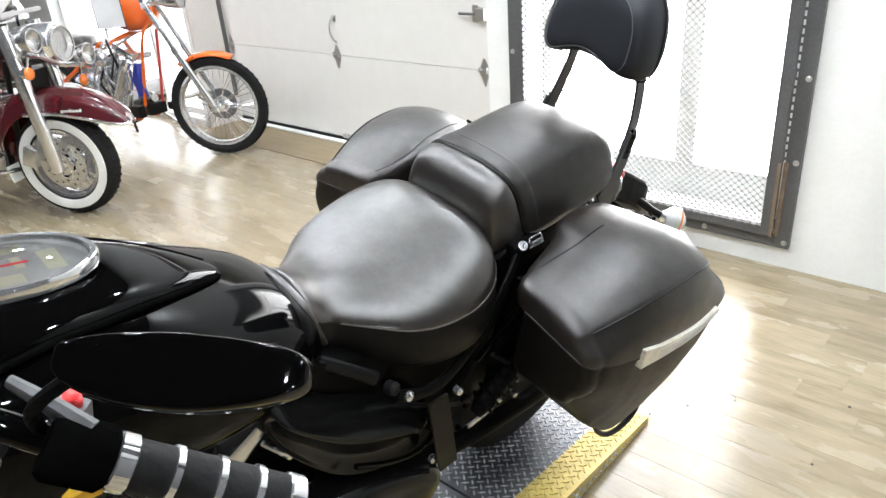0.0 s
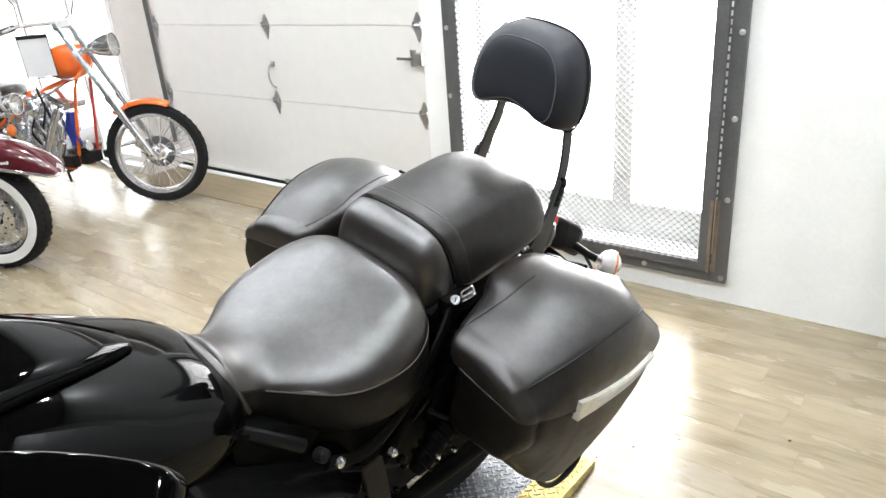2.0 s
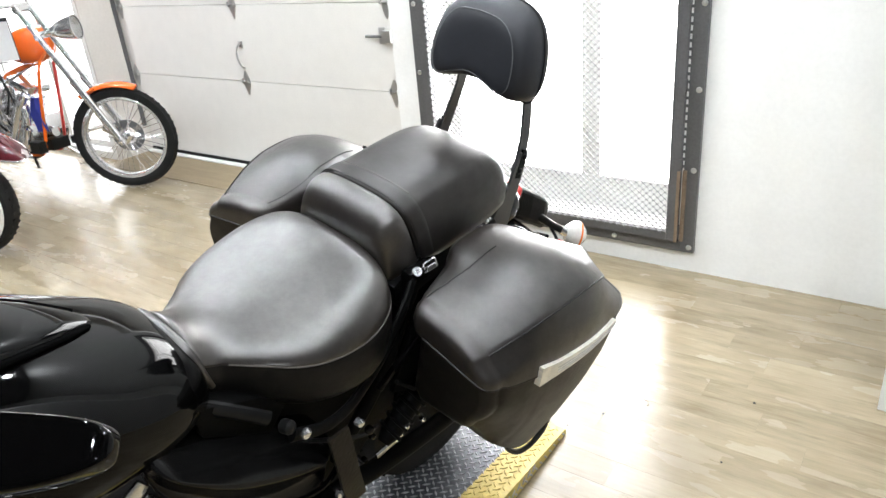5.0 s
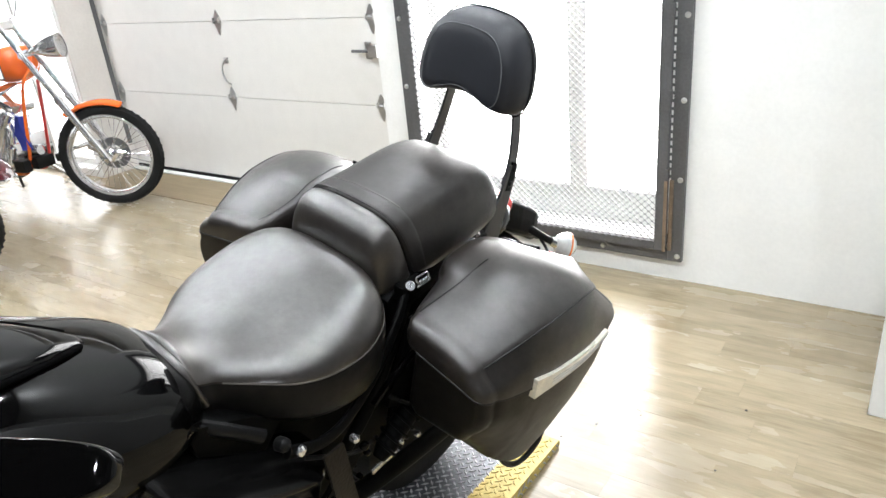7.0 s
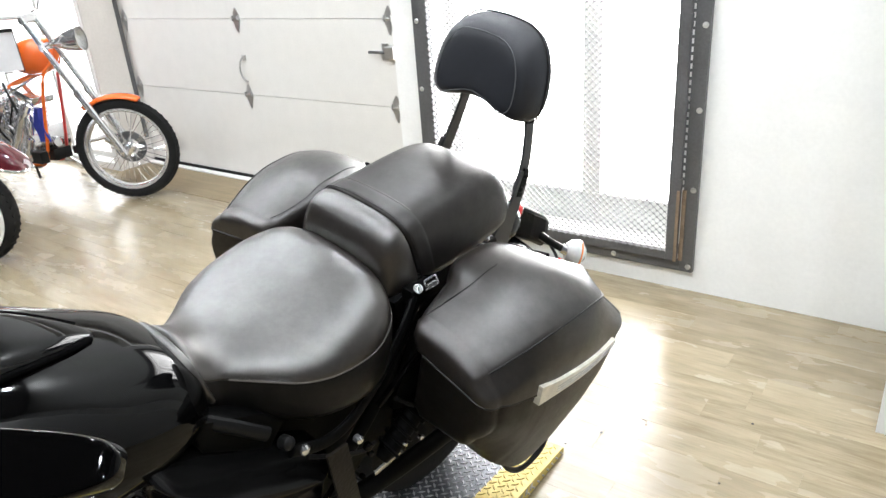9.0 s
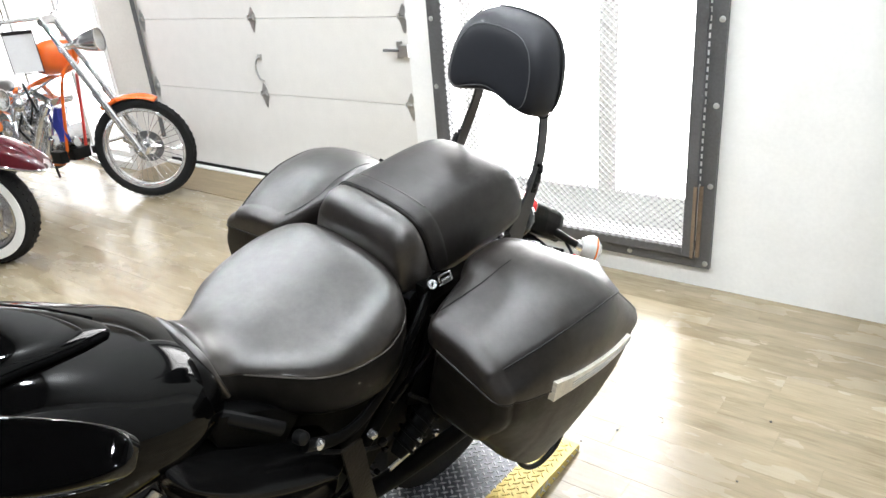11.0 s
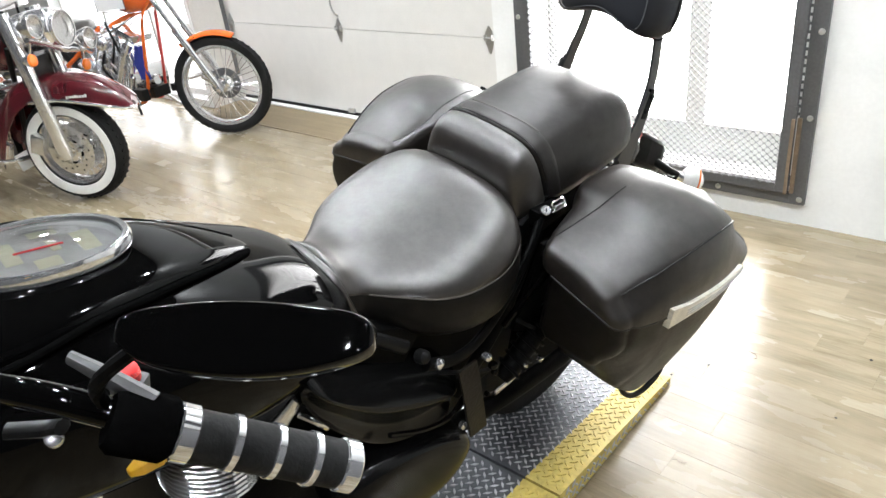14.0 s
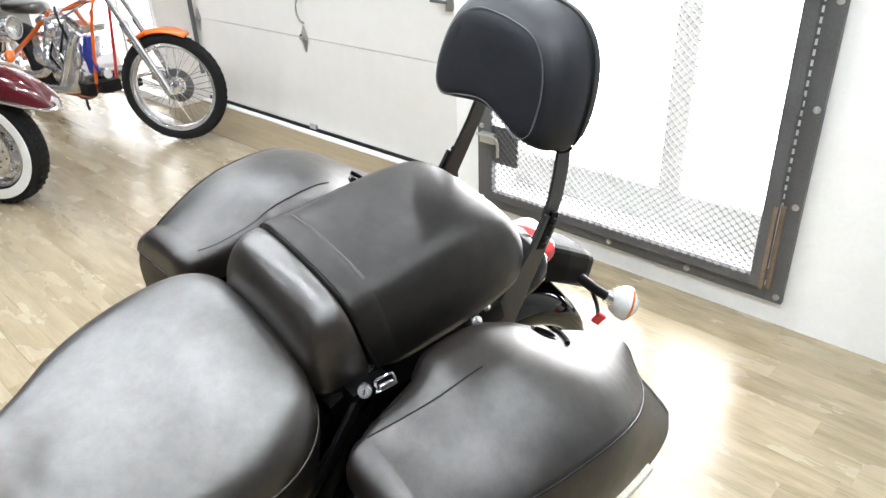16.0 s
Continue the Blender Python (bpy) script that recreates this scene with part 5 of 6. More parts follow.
def wheel_set(owner, m, r, w, rim_r, mat_rim, spokes=0, white=False, disc=False, knob=0.0028):
    """A tyre with its rim, about the local Y axis of m."""
    def place(ob):
        ob.matrix_parent_inverse = Matrix()
        ob.matrix_basis = m
        return ob
    h = w / 2
    prof = [(rim_r, -h * 0.62), (rim_r + 0.012, -h * 0.80), (rim_r * 0.55 + r * 0.45, -h), (rim_r * 0.2 + r * 0.8, -h * 0.86), (r - 0.012, -h * 0.55), (r, 0), (r - 0.012, h * 0.55), (rim_r * 0.2 + r * 0.8, h * 0.86), (rim_r * 0.55 + r * 0.45, h), (rim_r + 0.012, h * 0.80), (rim_r, h * 0.62)]
    wheel = place(part("wheel", spin([(rim_r + 0.010, -h * 0.66), (rim_r + 0.006, -h * 0.74), (rim_r - 0.010, -h * 0.68), (rim_r - 0.022, -h * 0.35), (rim_r - 0.024, h * 0.35), (rim_r - 0.010, h * 0.68), (rim_r + 0.006, h * 0.74), (rim_r + 0.010, h * 0.66), (rim_r - 0.002, 0)], 48, None, True), mat_rim, owner, "bright wheel rim", smooth=True))
    part("tyre", spin(prof, 56), RUBBER, wheel, "black rubber tyre", smooth=True)
    bm = bmesh.new()
    n = 44
    for i in range(n):
        for s in (1, -1):
            a = 2 * math.pi * (i + 0.5 * (s > 0)) / n
            mm = pose(0, 0, 0, 0, math.degrees(-a), 0) @ Matrix.Translation((r - 0.004, s * h * 0.28, 0)) @ pose(0, 0, 0, s * 28, 0, 0)
            add_box(bm, (-0.008, -h * 0.22, -0.0075), (knob, h * 0.22, 0.0075), mm)
    part("tread_relief", bm, RUBBER, wheel, kind="stuff")
    if white:
        for s in (1, -1):
            part("white_wall", spin([(rim_r + 0.018, s * (h * 0.90 + 0.002)), (rim_r * 0.55 + r * 0.45, s * (h + 0.003)), (rim_r * 0.38 + r * 0.62, s * (h * 0.955 + 0.003)), (rim_r * 0.38 + r * 0.62, s * h * 0.85), (rim_r + 0.018, s * h * 0.8)], 56, None, True), WHITEWALL, wheel, "white tyre wall", smooth=True)
    part("hub", spin([(0.0001, -h * 0.9), (0.022, -h * 0.9), (0.026, -h * 0.8), (0.045, -h * 0.7), (0.042, -h * 0.5), (0.028, -h * 0.3), (0.028, h * 0.3), (0.042, h * 0.5), (0.045, h * 0.7), (0.026, h * 0.8), (0.022, h * 0.9), (0.0001, h * 0.9)], 24), CHROME, wheel, "chrome hub", smooth=True)
    for i in range(spokes):
        a, s = 2 * math.pi * i / spokes, 1 if i % 2 else -1
        b = a + (0.55 if (i // 2) % 2 else -0.55)
        p, q = (0.042 * math.cos(b), s * h * 0.6, 0.042 * math.sin(b)), ((rim_r - 0.014) * math.cos(a), s * h * 0.08, (rim_r - 0.014) * math.sin(a))
        part("spoke", tube((p, q), 0.0022, 5), CHROME, wheel)
    if disc:
        for s in (1, -1):
            y0 = s * h * 0.80
            rotor = part("brake_disc", spin([(0.082, y0), (0.150, y0), (0.150, y0 + s * 0.005), (0.082, y0 + s * 0.005)], 48, None, True), ALU, wheel, "drilled steel brake disc")
            carrier = part("disc_carrier", spin([(0.030, y0), (0.064, y0), (0.064, y0 + s * 0.006), (0.030, y0 + s * 0.006)], 36, None, True), CHROME, wheel, "polished disc carrier")
            for i in range(20):
                a = 2 * math.pi * i / 20
                rr = (0.100, 0.116, 0.132)[i % 3]
                part("disc_hole", spin([(0.0001, y0 + s * 0.0058), (0.0058, y0 + s * 0.0056)], 8, Matrix.Translation((rr * math.cos(a), 0, rr * math.sin(a)))), HOLLOW, rotor)
            for i in range(5):
                a = 2 * math.pi * i / 5
                part("disc_arm", tube([(q * math.cos(a + t), y0 + s * 0.003, q * math.sin(a + t)) for q, t in ((0.056, 0.0), (0.066, 0.22), (0.080, 0.42), (0.092, 0.50))], 0.0085, 6), CHROME, carrier)
                part("disc_slot", tube([(q * math.cos(a + t), y0 + s * 0.0055, q * math.sin(a + t)) for q, t in ((0.072, 0.75), (0.074, 0.95), (0.070, 1.12))], 0.006, 6), HOLLOW, carrier)
    return wheel


def tail():
    def arch(name, c, r0, w, a0, a1, mat, label, yc=0.0, owner=None):
        rings = []
        for i in range(15):
            a = radians(a0 + (a1 - a0) * i / 14)
            ring = []
            for x, dr in ((-w, -0.06), (-w * 0.97, -0.015), (-w * 0.75, 0.004), (0, 0.016), (w * 0.75, 0.004), (w * 0.97, -0.015), (w, -0.06), (w * 0.95, -0.064), (w * 0.7, -0.012), (0, 0.006), (-w * 0.7, -0.012), (-w * 0.95, -0.064)):
                ring.append((x, c[1] + (r0 + dr) * math.cos(a), c[2] + (r0 + dr) * math.sin(a)))
            rings.append(ring)
        return part(name, loft(rings), mat, owner or bike, label, smooth=True, sub=1)

    arch("rear_fender", (0, 0.36, 0.36), 0.475, 0.125, 15, 135, GLOSS, "gloss black rear fender")
    rear = wheel_set(bike, Matrix.Translation((0, 0.36, 0.31)) @ pose(0, 0, 0, 0, 0, 90), 0.33, 0.17, 0.20, SATIN)
    part("wheel_disc", spin([(0.0001, -0.03), (0.06, -0.035), (0.19, -0.05), (0.195, 0.05), (0.06, 0.035), (0.0001, 0.03)], 40), DARK, rear, "black cast wheel disc", smooth=True)
    t_ = part("tail_lamp", loft([[(x, y, z) for x, z in superring(0.012, 0.866, w, 0.024, 0.03, 16, 3.2)] for y, w in ((0.545, 0.050), (0.56, 0.066), (0.60, 0.064), (0.615, 0.045))]), REDLENS, bike, "red tail lamp", smooth=True, sub=1)
    part("lamp_housing", loft([[(x, y, z) for x, z in superring(0.015, zc, w, 0.046, 0.060, 16, 5)] for y, w, zc in ((0.60, 0.050, 0.835), (0.67, 0.056, 0.797), (0.755, 0.056, 0.747), (0.795, 0.046, 0.718))]), DARK, bike, "black lamp housing", bevel=0.0)
    for s in (1, -1):
        sig = part("turn_signal", tube([(s * 0.058, 0.735, 0.735), (s * 0.10, 0.765, 0.708), (s * 0.138, 0.790, 0.690)], [0.013, 0.012, 0.011], 10), SATIN, bike, "clear turn signal on a black stalk", smooth=True)
        part("collar", tube([(s * 0.124, 0.781, 0.6965), (s * 0.140, 0.7915, 0.689)], 0.0155, 12), CHROME, sig, "chrome collar", smooth=True)
        m = Matrix.Translation((s * 0.160, 0.815, 0.683)) @ Matrix.Diagonal((1.15, 1.15, 1.15, 1)) @ Vector((s * 0.75, 0.62, -0.1)).to_track_quat("Y", "Z").to_matrix().to_4x4()
        part("shell", spin([(0.0001, -0.03), (0.022, -0.028), (0.033, -0.012), (0.036, 0.004), (0.033, 0.005), (0.02, -0.01), (0.0001, -0.012)], 20, m), PEARL, sig, "pale signal shell", smooth=True)
        part("lens", spin([(0.0001, 0.026), (0.018, 0.023), (0.031, 0.011), (0.0345, 0.004), (0.0001, 0.003)], 20, m), PEARL, sig, "clear pale signal lens", smooth=True)
        part("rim", spin([(0.0335, 0.004), (0.0352, 0.0065), (0.0335, 0.0095), (0.032, 0.008)], 20, m, True), AMBER, sig, "amber rim", smooth=True)
        part("bulb", spin([(0.0001, 0.014), (0.010, 0.006), (0.010, -0.010)], 12, m), AMBER, sig, "amber bulb", smooth=True)
    part("reflector", box((-0.010, -0.004, -0.014), (0.010, 0.004, 0.014), Matrix.Translation((0.165, 0.70, 0.70)) @ pose(0, 0, 0, 0, 25, 40)), REDLENS, bike, "small red reflector", bevel=0.002)
    part("reflector_bracket", tube(spline([(0.098, 0.762, 0.700), (0.130, 0.744, 0.690), (0.160, 0.712, 0.686)], 4), 0.005, 8), SATIN, bike, "thin black reflector bracket", smooth=True)
    part("tail_cover", loft([[(x, y, z) for x, z in superring(0, 0.855, w, 0.05, 0.04, 16)] for y, w in ((0.38, 0.12), (0.46, 0.125), (0.54, 0.11), (0.58, 0.08))]), GLOSS, bike, "gloss black tail cover", smooth=True, sub=1)


def front_end():
    wheel = wheel_set(bike, Matrix.Translation((0, -1.42, 0.31)) @ pose(0, 0, 0, 0, 0, 90), 0.33, 0.13, 0.22, ALU)
    part("wheel_disc", spin([(0.0001, -0.02), (0.06, -0.022), (0.21, -0.03), (0.215, 0.03), (0.06, 0.022), (0.0001, 0.02)], 40), SATIN, wheel, "black cast wheel disc", smooth=True)
    for s in (1, -1):
        leg = part("fork_leg", tube([(s * 0.105, -1.43, 0.29), (s * 0.105, -1.40, 0.40), (s * 0.105, -1.27, 0.72)], [0.024, 0.031, 0.031], 14), SATIN, bike, "black fork leg", smooth=True)
        part("fork_tube", tube([(s * 0.105, -1.275, 0.71), (s * 0.105, -1.10, 1.17)], 0.022, 12), CHROME, leg, "chrome fork tube", smooth=True)
    for z, y in ((1.16, -1.105), (0.98, -1.175)):
        part("triple_clamp", tube([(-0.125, y, z), (0, y + 0.02, z), (0.125, y, z)], 0.026, 12, 0.7), SATIN, bike, "black fork clamp", smooth=True)
    rings = []
    for k in range(13):
        a = radians(20 + 125 * k / 12)
        rings.append([(x, -1.42 + (0.365 + dr) * math.cos(a), 0.31 + (0.365 + dr) * math.sin(a)) for x, dr in ((-0.085, -0.06), (-0.075, 0.0), (0, 0.018), (0.075, 0.0), (0.085, -0.06), (0.07, -0.006), (0, 0.010), (-0.07, -0.006))])
    part("front_fender", loft(rings), GLOSS, bike, "gloss black front fender", smooth=True)
    m = Matrix.Translation((0, -1.33, 1.0)) @ pose(0, 0, 0, 0, 0, 180)
    lamp_ = part("headlamp", spin([(0.0001, -0.15), (0.05, -0.14), (0.085, -0.08), (0.10, 0.0), (0.104, 0.01), (0.095, 0.016)], 28, m), GLOSS, bike, "round black headlamp", smooth=True)
    part("lens", spin([(0.0001, 0.028), (0.05, 0.023), (0.095, 0.012), (0.05, 0.018), (0.0001, 0.022)], 28, m), PANE, lamp_, "clear lamp glass", smooth=True)


rider_seat()
pillion()
backrest()
saddlebag(1)
saddlebag(-1)
tank()
bars()
underseat()
tail()
front_end()

ENGINE = material("cast_aluminium", (0.30, 0.30, 0.30), 0.4, 0.8, bump=0.2, scale=60, vary=0.3)


# ---- the orange chopper (x forward, y to its left) ----
def fender(owner, turn, c, r0, w, a0, a1, mat, label, skirt=0.05):
    rings = []
    for i in range(19):
        a = radians(a0 + (a1 - a0) * i / 18)
        ring = []
        for y, dr in ((-w, -skirt), (-w * 0.97, -0.012), (-w * 0.72, 0.006), (0, 0.014), (w * 0.72, 0.006), (w * 0.97, -0.012), (w, -skirt), (w * 0.93, -skirt), (w * 0.66, -0.002), (0, 0.006), (-w * 0.66, -0.002), (-w * 0.93, -skirt)):
            ring.append(turn @ Vector((c[0] + (r0 + dr) * math.cos(a), y, c[1] + (r0 + dr) * math.sin(a))))
        rings.append(ring)
    return part("front_fender", loft(rings), mat, owner, label, smooth=True, sub=1)


def lamp_pod(owner, name, m, r, depth, label, lens=True):
    """A round chrome lamp about the local Y axis, facing +Y."""
    pod = part(name, spin([(0.0001, -depth), (r * 0.35, -depth * 0.95), (r * 0.75, -depth * 0.6), (r * 0.98, -depth * 0.1), (r, 0.0), (r * 1.04, 0.006), (r * 1.02, 0.014), (r * 0.93, 0.014)], 28, m), CHROME, owner, label, smooth=True)
    part("reflector", spin([(0.0001, -depth * 0.4), (r * 0.5, -depth * 0.3), (r * 0.93, 0.004)], 24, m), ALU, pod, smooth=True)
    part("lens", spin([(0.0001, 0.020), (r * 0.5, 0.017), (r * 0.93, 0.010), (r * 0.93, 0.006), (r * 0.5, 0.012), (0.0001, 0.014)], 24, m), LENS, pod, "clear lamp glass", smooth=True)
    return pod


def cylinder_head(owner, base, lean, r=0.075, h=0.24, fins=11, mat=ENGINE):
    """A finned engine cylinder with a rocker box, leaning by degrees along x."""
    m = Matrix.Translation(base) @ pose(0, 0, 0, 0, lean, 0) @ pose(0, 0, 0, 90, 0, 0)
    cyl = part("engine_cylinder", spin([(0.0001, 0), (r * 0.72, 0), (r * 0.72, h), (0.0001, h)], 20, m @ pose(0, 0, 0, 180, 0, 0)), DARK, owner, "finned metal engine cylinder", smooth=True)
    m = Matrix.Translation(base) @ pose(0, 0, 0, 0, lean, 0)
    for i in range(fins):
        z = 0.03 + i * (h - 0.05) / fins
        part("fin", spin([(r * 0.7, -0.003), (r * 1.12, -0.003), (r * 1.15, 0.0), (r * 1.12, 0.003), (r * 0.7, 0.003)], 20, m @ Matrix.Translation((0, 0, z)) @ pose(0, 0, 0, 90, 0, 0)), mat, cyl)
    part("rocker_box", box((-r * 1.15, -r * 0.95, h - 0.005), (r * 1.15, r * 0.95, h + 0.055), m), CHROME, cyl, "chrome rocker box", bevel=0.014, smooth=True)
    for s in (-0.4, 0.4):
        part("pushrod_tube", tube([m @ Vector((s * r, -r * 1.1, -0.02)), m @ Vector((s * r * 1.4, -r * 0.95, h))], 0.011, 8), CHROME, cyl, smooth=True)
    return cyl


def chopper():
    bk = thing("motorcycle", pose(-4.06, 1.65, 0, 0, 0, 8), "orange custom chopper motorcycle with chrome engine and spoked wheel", "motorcycle")
    turn = pose(0, 0, 0, 0, 0, 29)
    c = (0.085, 0.375)
    wheel_set(bk, turn @ Matrix.Translation((c[0], 0, c[1])), 0.368, 0.085, 0.292, CHROME, spokes=40, knob=-0.0005)
    fender(bk, turn, c, 0.390, 0.052, 64, 128, ORANGE, "orange front fender", 0.022)
    part("fender_stay", tube([turn @ Vector(p) for p in ((-0.14, -0.06, 0.70), (-0.02, -0.062, 0.745))], 0.012, 6), ORANGE, bk)
    for y in (-0.085, 0.085):
        low = [turn @ Vector(p) for p in ((0.095, y, 0.345), (0.06, y, 0.42), (-0.125, y, 0.80))]
        leg = part("fork_leg", tube(low, [0.022, 0.027, 0.027], 14), POLISHED, bk, "polished fork slider", smooth=True)
        part("fork_tube", tube([turn @ Vector(p) for p in ((-0.12, y, 0.79), (-0.375, y, 1.34))], 0.0195, 12), CHROME, leg, "chrome fork tube", smooth=True)
        part("dust_seal", tube([turn @ Vector(p) for p in ((-0.118, y, 0.787), (-0.134, y, 0.822))], 0.031, 12), CHROME, leg, smooth=True)
        bolt("axle_cap", leg, turn @ Vector((0.085, y * 1.3, 0.375)), turn.to_3x3() @ Vector((0, y, 0)), 0.018, 0.012, CHROME)
    part("triple_clamp", tube([turn @ Vector(p) for p in ((-0.36, -0.11, 1.30), (-0.37, 0, 1.305), (-0.36, 0.11, 1.30))], 0.026, 10, 0.7), CHROME, bk, "chrome fork clamp", smooth=True)
    part("triple_clamp", tube([turn @ Vector(p) for p in ((-0.275, -0.11, 1.12), (-0.285, 0, 1.125), (-0.275, 0.11, 1.12))], 0.024, 10, 0.7), CHROME, bk, "chrome fork clamp", smooth=True)
    # brake rotor and caliper behind the wheel
    part("brake_disc", spin([(0.06, 0.05), (0.115, 0.05), (0.115, 0.055), (0.06, 0.055)], 32, turn @ Matrix.Translation((c[0], 0.0, c[1])), True), STEEL, bk, "dark steel brake disc")
    part("brake_caliper", box((-0.05, 0.035, -0.045), (0.05, 0.085, 0.045), turn @ Matrix.Translation((-0.03, 0, 0.44)) @ pose(0, 0, 0, 0, 30, 0)), CHROME, bk, "chrome caliper", bevel=0.012, smooth=True)
    # headlamp
    m = turn @ Matrix.Translation((-0.055, 0, 1.155)) @ pose(0, 0, 0, 0, 0, -90) @ pose(0, 0, 0, 6, 0, 0)
    lamp_pod(bk, "headlamp", m, 0.082, 0.17, "long chrome headlamp")
    part("lamp_arm", tube([turn @ Vector(p) for p in ((-0.28, 0, 1.13), (-0.20, 0, 1.14), (-0.13, 0, 1.12))], 0.016, 8), CHROME, bk, smooth=True)
    # handlebar and grips
    part("handlebar", tube(spline([turn @ Vector(p) for p in ((-0.55, -0.42, 1.30), (-0.48, -0.36, 1.335), (-0.38, -0.15, 1.33), (-0.37, 0, 1.33), (-0.38, 0.15, 1.33), (-0.48, 0.36, 1.335), (-0.58, 0.42, 1.30))], 4), 0.014, 10), CHROME, bk, "chrome handlebar", smooth=True)
    for s in (1, -1):
        part("grip", tube([turn @ Vector((-0.48, s * 0.36, 1.333)), turn @ Vector((-0.60, s * 0.43, 1.295))], 0.019, 12), RUBBER, bk, smooth=True)
        part("mirror", spin([(0.0001, -0.012), (0.05, -0.006), (0.055, 0.004), (0.0001, 0.006)], 18, turn @ Matrix.Translation((-0.42, s * 0.40, 1.52)) @ pose(0, 0, 0, 0, 0, 90)), CHROME, bk, smooth=True)
        part("mirror_stem", tube([turn @ Vector((-0.46, s * 0.34, 1.335)), turn @ Vector((-0.42, s * 0.40, 1.50))], 0.006, 6), CHROME, bk)
    part("lever", tube([turn @ Vector((-0.46, -0.34, 1.34)), turn @ Vector((-0.50, -0.47, 1.315))], 0.008, 6), ALU, bk)
    # tank
    rows_ = [(-0.455, 0.045, 1.10, 1.0), (-0.475, 0.10, 1.145, 0.945), (-0.52, 0.135, 1.170, 0.915), (-0.60, 0.15, 1.172, 0.90), (-0.70, 0.135, 1.15, 0.90), (-0.79, 0.085, 1.09, 0.92), (-0.82, 0.03, 1.05, 0.95)]
    part("fuel_tank", loft([[(x, y, z) for y, z in superring(0, zt * 0.5 + zb * 0.5, w, (zt - zb) * 0.5, (zt - zb) * 0.5, 20, 2.6)] for x, w, zt, zb in rows_]), ORANGE, bk, "rounded orange fuel tank", smooth=True, sub=2)
    # frame
    fr = part("frame", tube(spline([(-0.33, 0, 1.15), (-0.47, 0, 0.96), (-0.95, 0, 0.83), (-1.35, 0, 0.66), (-1.9, 0, 0.40)], 5), 0.021, 10), ORANGE, bk, "orange tubular frame", smooth=True)
    for y, mat in ((-0.13, ORANGE), (0.03, REDPAINT)):
        pts = ((-0.42, y * 0.25, 1.0), (-0.47, y * 0.8, 0.86), (-0.60, y, 0.36), (-0.66, y, 0.27), (-0.80, y, 0.235), (-1.5, y, 0.235), (-1.9, y, 0.36))
        part("down_tube", tube(spline(pts, 5), 0.0125 if mat is ORANGE else 0.0115, 10), mat, fr, "red down tube" if mat is REDPAINT else "orange down tube", smooth=True)
    part("seat_stay", tube(spline([(-1.0, -0.12, 0.82), (-1.35, -0.14, 0.62), (-1.85, -0.15, 0.38)], 4), 0.018, 10), ORANGE, fr, smooth=True)
    # engine
    part("crankcase", loft([[(x, y, z) for x, z in superring(-0.93, 0.41, 0.23, 0.14, 0.16, 20, 2.6)] for y in (-0.15, -0.11, 0.11, 0.15)]), POLISHED, bk, "cast metal crankcase", smooth=True)
    cylinder_head(bk, (-0.86, -0.03, 0.47), 22, 0.10, 0.29, 11, POLISHED)
    cylinder_head(bk, (-1.02, -0.03, 0.47), -22, 0.10, 0.29, 11, POLISHED)
    part("timing_cover", spin([(0.0001, 0.03), (0.07, 0.028), (0.10, 0.012), (0.105, 0.0)], 28, Matrix.Translation((-0.84, -0.155, 0.40)) @ pose(0, 0, 0, 180, 0, 0)), POLISHED, bk, "round chrome timing cover", smooth=True)
    part("air_cleaner", spin([(0.0001, 0.045), (0.02, 0.043), (0.042, 0.034), (0.058, 0.015), (0.064, -0.01), (0.0001, -0.02)], 28, Matrix.Translation((-0.95, -0.17, 0.70)) @ pose(0, 0, 0, 180, 0, 0)), POLISHED, bk, "round chrome air cleaner", smooth=True)
    part("gearbox", box((-1.32, -0.12, 0.28), (-1.14, 0.13, 0.50)), DARK, bk, "dark gearbox", bevel=0.03, smooth=True)
    part("inner_plate", box((-1.06, 0.03, 0.30), (-0.82, 0.12, 0.56)), DARK, bk, "black inner plate", bevel=0.02)
    part("carburettor", box((-0.05, -0.15, -0.05), (0.05, -0.06, 0.05), Matrix.Translation((-0.94, 0, 0.70))), POLISHED, bk, "metal carburettor", bevel=0.015, smooth=True)
    part("oil_filter", spin([(0.0001, -0.07), (0.035, -0.07), (0.04, -0.05), (0.04, 0.05), (0.03, 0.06), (0.0001, 0.06)], 20, Matrix.Translation((-0.68, -0.02, 0.40)) @ pose(0, 0, 0, 0, 0, 90)), POLISHED, bk, "chrome oil filter", smooth=True)
    part("oil_tank", spin([(0.0001, -0.13), (0.07, -0.13), (0.09, -0.10), (0.09, 0.10), (0.07, 0.13), (0.0001, 0.13)], 24, Matrix.Translation((-1.30, 0, 0.56))), POLISHED, bk, "chrome oil tank", smooth=True)
    for k, pts in enumerate((((-0.74, -0.11, 0.66), (-0.66, -0.17, 0.60), (-0.68, -0.20, 0.44), (-0.80, -0.22, 0.31), (-1.4, -0.22, 0.27), (-2.0, -0.20, 0.28)), ((-1.14, -0.11, 0.66), (-1.06, -0.19, 0.52), (-1.10, -0.22, 0.40), (-1.4, -0.22, 0.35), (-2.0, -0.20, 0.36)))):
        part("exhaust_pipe", tube(spline(pts, 6), 0.030, 12), POLISHED, bk, "chrome exhaust pipe", smooth=True)
    for k, pts in enumerate((((-0.90, -0.13, 0.86), (-0.80, -0.18, 0.80), (-0.74, -0.17, 0.60)), ((-0.98, -0.12, 0.84), (-0.90, -0.20, 0.62), (-0.78, -0.19, 0.45)), ((-0.62, 0.03, 0.92), (-0.70, -0.12, 0.84), (-0.86, -0.14, 0.78)))):
        part("hose", tube(spline(pts, 5), 0.009, 8), POLISHED if k else RUBBER, bk, smooth=True)
